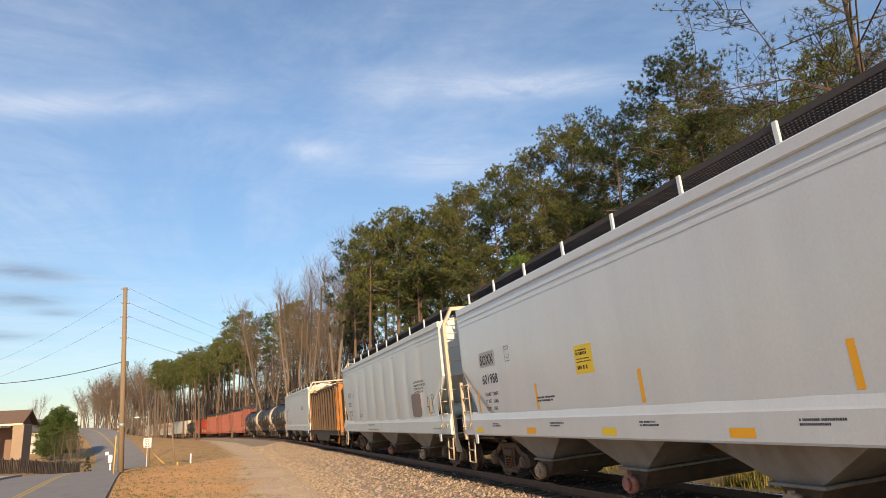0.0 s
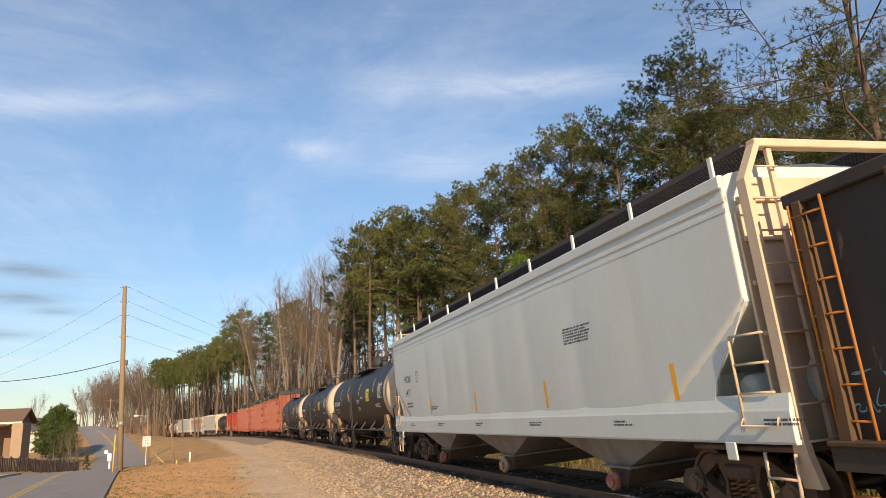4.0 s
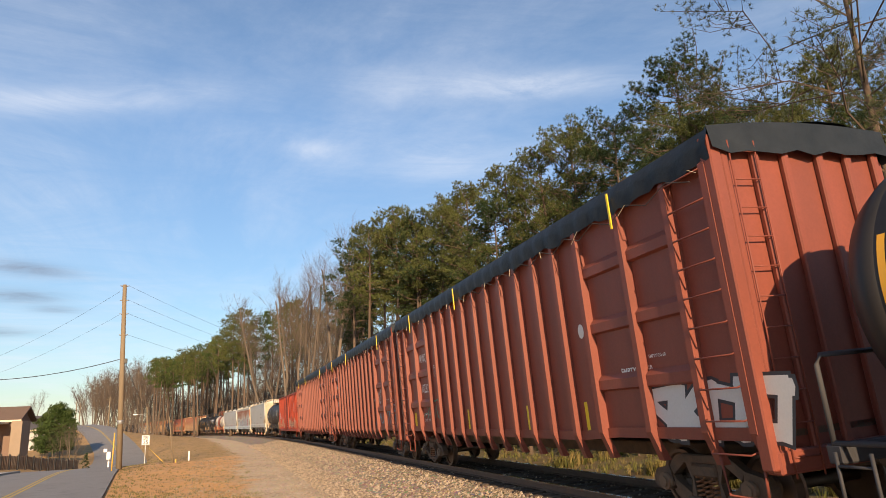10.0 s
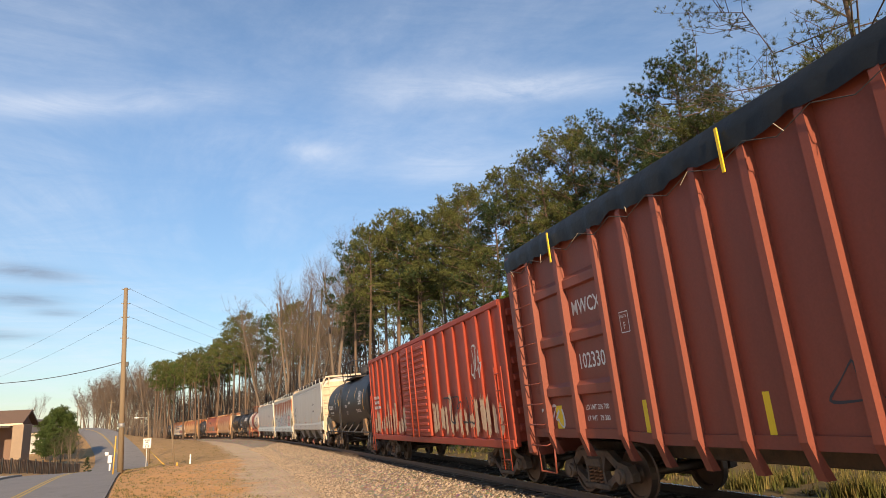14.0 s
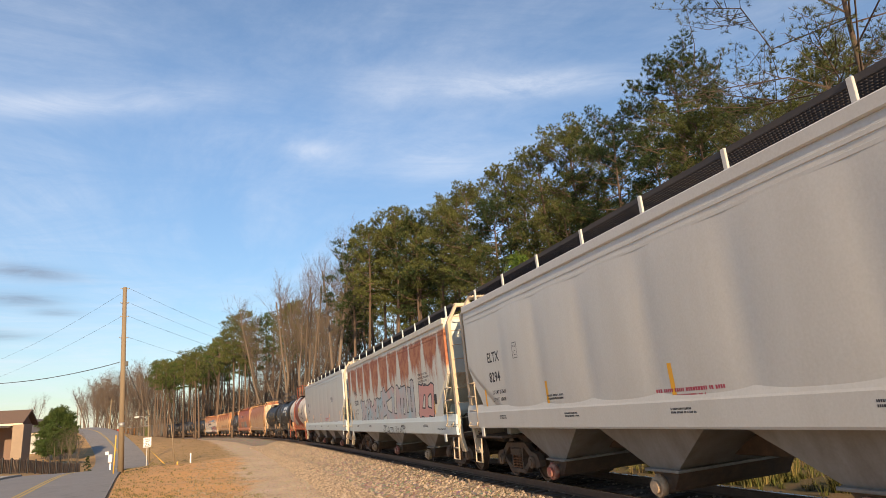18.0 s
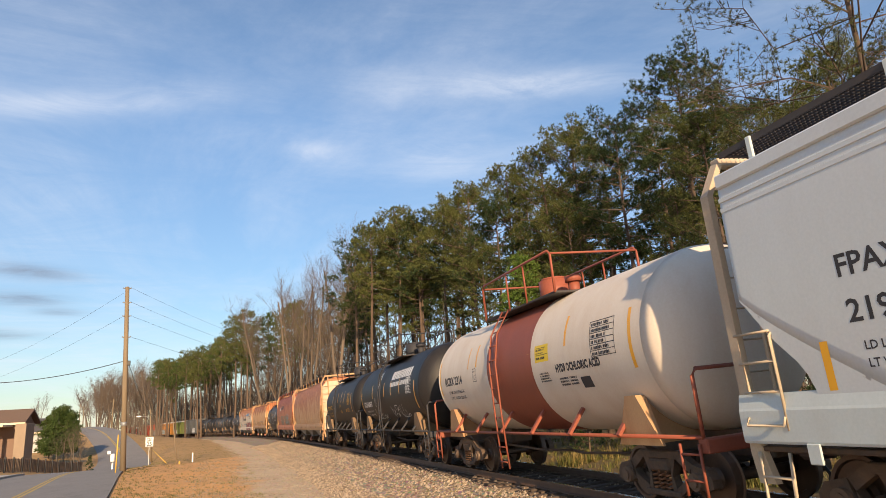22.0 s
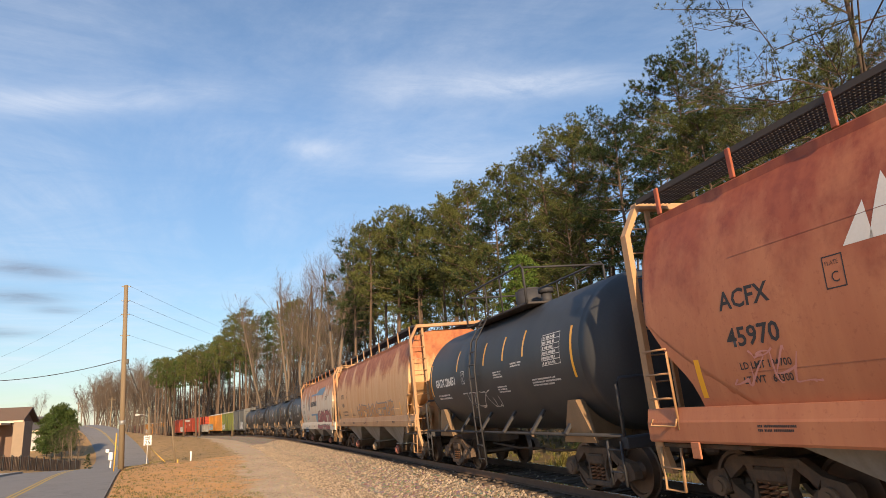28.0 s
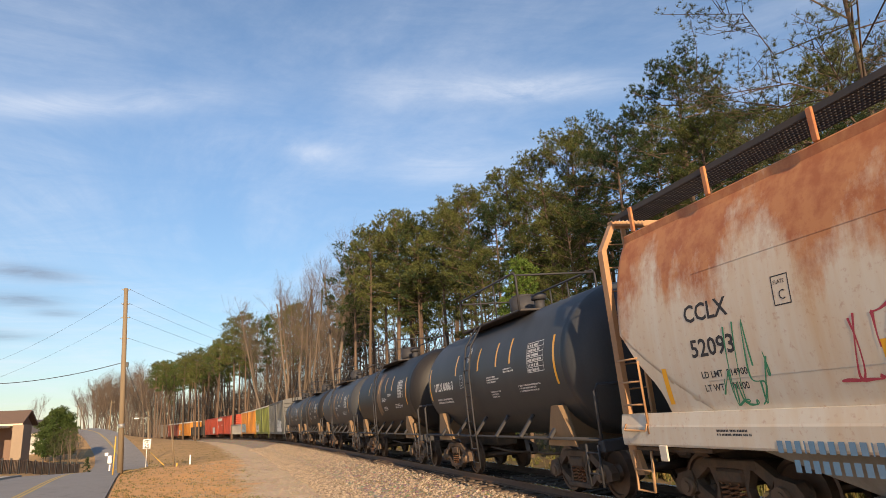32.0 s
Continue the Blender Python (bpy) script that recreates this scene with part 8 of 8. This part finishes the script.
for k, line in enumerate(("CAUTION DO NOT USE STEAM,", "BOILING WATER OR SHARP OBJECTS", "TO CLEAN. ENTER CAR WITH", "CLEAN SOFT SOLED SHOES.")):
    letters(car, line, -5.1, 2.90 - 0.11 * k, 0.09, BLACKINK, f, 0.85, 0.002)
letters(car, "2 INCH HF COMP SHOES", -half + 1.75, 1.2, 0.07, BLACKINK, lambda z, y: -1.6103, 1, 0.001)
car, f, half = hopper("pale grey covered hopper car", 244.74, 264.23, SILVER_GREY, GREY_WHITE, BLACKINK, mark="FPAX", number="219109", post=CREAM, outlets=4, bulge=0.012, load=("LD LMT  219800", "LT WT    66200"))
bars(car, -1.5, 1.8, 2, 1.5, 0.06, RED_INK, f, 15)
car, f, half = tank_car("white tank car with a rust-red middle band", 264.23, 277.72, WHITE_TANK, BLACKINK, band=RED_BAND, mark="RCRX 2314", mark_z=2.42, load=("LD LMT 206500 LB 93650 KG", "LT WT   56500 LB 25650 KG"), ladder_mat=RED_BAND, seed=20, print_=False, saddle_mat=ORANGE_TRIM)
placard(car, -1.5, 2.55, 0.62, 0.34, f, 12)
letters(car, "HYDROCHLORIC ACID", -2.35, 2.3, 0.2, BLACKINK, f, 0.8)
bars(car, -2.4, 2.15, 3, 1.0, 0.035, BLACKINK, f, 18)
bars(car, -1.6, 2.3, 4, 0.6, 0.03, BLACKINK, f, 28)
patch(car, "notice", -3.2, -3.55, 1.95, 2.15, BLACKINK, f, "black hazard notice")
car, f, half = tank_car("black tank car with white emblem and graffiti", 277.72, 290.68, BLACK_TANK, WHITE, mark="UTLX 600677", mark_z=2.15, seed=24, print_=False, load=("LD LMT 221900 LB 100650 KG", "LT WT   64100 LB  29100 KG"))
emblem(car, 1.15, 3.22, 0.36, WHITE, f)
word_bars(car, -1.15, 3.06, (0.40, 0.22, 0.22, 0.24, 0.40, 0.22, 0.22, 0.24, 0.22, 0.26), 0.3, WHITE, f)
word_bars(car, -1.05, 2.80, (0.10, 0.24, 0.22, 0.22, 0.22, 0.22, 0.22, 0.22, 0.10, 0.24, 0.22, 0.24), 0.16, WHITE, f, 0.0)
scrawl(car, 2.6, 1.55, 1.8, 0.5, PALE_SPRAY, f, 83, 6, 0.03)
scrawl(car, -0.6, 1.6, 2.4, 0.5, PALE_SPRAY, f, 84, 7, 0.03)
car, f, half = tank_car("black tank car with orange stencilled marks", 290.68, 302.76, BLACK_TANK, YELLOW_INK, mark="UTLX 674775", seed=27, mark_z=2.3, load=("LD LMT 221900 LB 100600 KG", "LT WT   64060 LB  29100 KG"))
car, f, half = hopper("round-sided covered hopper car streaked orange with rust", 302.76, 322.03, ORANGE_RUST, ORANGE_TRIM, BLACKINK, True, post=ORANGE_TRIM, sill_z=1.24, sill_h=0.32, end_sheet=CREAM)
car, f, half = hopper("faded red-brown round-sided covered hopper car", 322.03, 338.59, RED_BROWN, RED_BROWN, BLACKINK, True, mark="ACFX", number="45970", post=ORANGE_TRIM, sill_z=1.24, sill_h=0.32, load=("LD LMT 194700", "LT WT   68300"))
part("peak_emblem", on_side(flat_mesh([[(0, 0), (0.35, 0), (0.28, 0.4)], [(0.3, 0), (0.8, 0), (0.5, 0.62)]], WHITE), f, Matrix.Translation((-3.9, 3.05, 0))), None, car, "white twin-peak emblem")
word_bars(car, 2.8, 3.15, (0.12, 0.16, 0.14, 0.22, 0.14, 0.05, 0.14, 0.05, 0.2, 0.14, 0.14, 0.14, 0.14, 0.12), 0.34, DARK_INK, f)
jag(car, "graffiti_fill", 3.6, 0.4, 1.35, 2.55, TEAL_FADE, f, 31, "faded teal graffiti", 0.3, 40)
jag(car, "graffiti_fill", 0.2, -4.2, 1.35, 2.6, TEAL_FADE, f, 33, "faded teal graffiti", 0.3, 40)
scrawl(car, -1.5, 1.5, 2.8, 1.2, SKY_BLUE, lambda z, y: f(z, y) - 0.003, 86, 10, 0.06)
scrawl(car, 5.8, 1.75, 1.2, 0.45, PINK, f, 87, 5, 0.03)
car, f, half = tank_car("charcoal-grey tank car with white stencilled marks", 338.59, 350.99, CHARCOAL, WHITE, mark="GATX 226653", seed=31, mark_z=2.4)
scrawl(car, 1.9, 1.7, 2.2, 0.45, PALE_SPRAY, f, 88, 6, 0.03)
car, f, half = hopper("cream round-sided covered hopper car streaked with rust", 350.99, 369.1, ORANGE_CAR, ORANGE_TRIM, BLACKINK, True, mark="GPFX", number="11409", post=ORANGE_TRIM, sill_z=1.40, sill_h=0.26, load=("LD LMT 215600 LBS 97800 KGS", "LT WT   70430 LBS 31950 KGS"))
balloon(car, 2.2, 1.55, 7.6, 0.62, ORANGE_STREAK, MID_GREY, f, 89, 10)
car, f, half = hopper("white covered hopper car with rust streaks, blue stripes and graffiti", 369.1, 387.74, WHITE_RUST, WHITE_RUST, BLACKINK, True, mark="CCLX", number="52093", post=ORANGE_TRIM, sill_z=1.24, sill_h=0.32, load=("LD LMT  214900", "LT WT    71100"))
sweep(car, [(1.8, 3.38, 3.48), (-1.2, 3.39, 3.50), (-1.8, 3.35, 3.60), (-2.4, 3.32, 3.72), (-4.2, 3.28, 3.76), (-5.0, 3.55, 3.76)], BLUE_LOGO, f)
sweep(car, [(1.9, 2.02, 2.13), (-0.6, 2.02, 2.13), (-1.5, 1.98, 2.14)], BLUE_LOGO, f)
oval = lambda k: [(k * 0.36 * math.cos(a), 0.56 * (0.75 + 0.25 * k) * math.sin(a)) for a in np.linspace(0, 2 * math.pi, 29)[:-1]]
o_ = part("emblem", on_side(flat_mesh([[(0, 0), p, q] for p, q in zip(oval(1), oval(1)[1:] + oval(1)[:1])], BLUE_BLACK), f, Matrix.Translation((-3.05, 2.9, 0))), None, car, "dark oval emblem with pale lines")
for k in (0.2, 0.45, 0.7, 0.9):
    ra, rb = oval(k), oval(k - 0.05)
    part("emblem_line", on_side(flat_mesh([[ra[i], ra[(i + 1) % 28], rb[(i + 1) % 28], rb[i]] for i in range(28)], WHITE), f, Matrix.Translation((-3.05, 2.9, 0.0012))), None, o_)
word_bars(car, 2.0, 2.66, (0.34, 0.22, 0.14, 0.24, 0.34, 0.14, 0.22, 0.24, 0.24, 0.22, 0.14, 0.2), 0.32, BLACKINK, f, 0.0)
jag(car, "graffiti_fill", -0.3, -1.6, 1.5, 2.15, SKY_BLUE, f, 41, "blue spray paint", 0.3)
balloon(car, -1.2, 1.50, 5.9, 0.72, MAROON_PINK, DARK_INK, f, 19, 6, 0.004)
balloon(car, -1.4, 1.12, 5.5, 0.24, MAROON_PINK, DARK_INK, lambda z, y: -1.612, 23, 6)
for k, line in enumerate(("CAUTION DO NOT USE STEAM,", "BOILING WATER OR SHARP OBJECTS", "TO CLEAN. ENTER CAR WITH", "CLEAN SOFT SOLED SHOES.")):
    letters(car, line, -5.2, 3.22 - 0.11 * k, 0.09, BLACKINK, f, 0.8, 0.002)
scrawl(car, 6.35, 1.55, 0.8, 1.1, GREEN_INK, f, 90, 5, 0.03)
scrawl(car, 4.6, 1.75, 0.9, 0.8, RED_INK, f, 91, 4, 0.04)
word_bars(car, 5.6, 1.07, (0.08, 0.08, 0.08, 0.02, 0.08, 0.08, 0.08, 0.08, 0.08, 0.08, 0.02, 0.08, 0.08, 0.08, 0.08), 0.13, BLUE_LOGO, lambda z, y: -1.614, 0.0)
word_bars(car, 5.4, 0.87, (0.08,) * 12, 0.13, BLUE_LOGO, lambda z, y: -1.614, 0.0)
car, f, half = tank_car("charcoal-black tank car with yellow and white stencils", 387.74, 399.54, CHARCOAL, WHITE, mark="UTLX 600663", seed=35, mark_z=2.4)
emblem(car, 0.9, 3.2, 0.2, WHITE, f, 3)
for i, (a, c) in enumerate(((399.54, 411.94), (411.94, 424.64), (424.64, 437.14), (437.14, 450.64))):
    car, f, half = tank_car("grimy black tank car", a, c, BLACK_TANK if i % 2 == 0 else CHARCOAL, WHITE, seed=40 + 3 * i)
    jag(car, "stain", 0.6, -0.4, 1.6, 3.7, TAN_STEEL, f, 50 + i, "brown spill stain", 0.4)
car, f, half = box_car("dark grey ribbed box car", 450.64, 466.64, DARK_GREY)
balloon(car, -1.7, 1.15, 4.0, 1.1, PALE_SPRAY, DARK_INK, f, 31, 4)
car, f, half = box_car("olive-green box car with a pale roof", 466.64, 483.54, GREEN_PAINT, roof=WHITE_ROOF)
balloon(car, half - 0.3, 1.15, 4.0, 1.0, PALE_SPRAY, DARK_INK, f, 32, 4)
car, f, half = box_car("orange box car with a white roof", 483.54, 502.94, ORANGE_PAINT, roof=WHITE_ROOF)
balloon(car, half - 0.4, 1.15, 6.0, 1.2, PALE_BLUE, DARK_INK, f, 33, 5)
low_gondola("grey open gondola car", 502.94, 518.34, MID_GREY, 2.5)
car, f, half = box_car("red box car with a white band", 518.34, 537.44, BRIGHT_RED, stripe=WHITE_ROOF)
word_bars(car, 3.0, 2.6, (0.5, 0.4, 0.5, 0.4, 0.5), 0.3, WHITE, f)
car, f, half = box_car("weathered red box car", 537.44, 555.84, BRIGHT_RED)
balloon(car, -2.5, 1.15, 3.0, 1.2, PALE_SPRAY, DARK_INK, f, 34, 3)
car, f, half = low_gondola("black open car with a low load", 555.84, 577.14, DARK_RIB, 2.9)
car, f, half = box_car("orange box car with a white roof", 577.14, 594.64, ORANGE_PAINT, roof=WHITE_ROOF)
balloon(car, half - 0.4, 1.15, 3.0, 1.2, PALE_SPRAY, DARK_INK, f, 35, 3)
box_car("red box car with a white roof", 594.64, 610.14, OXIDE, roof=WHITE_ROOF)
box_car("weathered pale grey box car", 610.14, 629.14, MID_GREY)

# the train's speed in metres a second: it gains a little on the way
TIMES, SPEEDS = [0, 13, 19, 24, 32], [11.55, 11.6, 11.9, 12.08, 12.12]
STEPS = np.arange(0, 32.0 + 1e-6, 0.01)
ROLLED = np.concatenate([[0], np.cumsum(np.interp(STEPS[:-1] + 0.005, TIMES, SPEEDS) * 0.01)])


def rolled(t):
    return float(np.interp(t, STEPS, ROLLED))


def motions():
    """The train rolls along the track; its wheels turn."""
    for car, mid in CARS:
        walk(car, [(t, track_pose(mid - rolled(t))) for t in range(33)])
    for side in (0, 1):
        first = WHEELS[side]
        walk(first, [(k / FPS, pose(0, first.location.y, 0.457, math.degrees(rolled(k / FPS) / 0.457), 0, 0)) for k in range(32 * FPS + 1)])
        keys = first.animation_data
        for w in WHEELS[side + 2::2]:
            w.rotation_mode = "QUATERNION"
            w.animation_data_create()
            w.animation_data.action = keys.action
            w.animation_data.action_slot = keys.action_slot


motions()
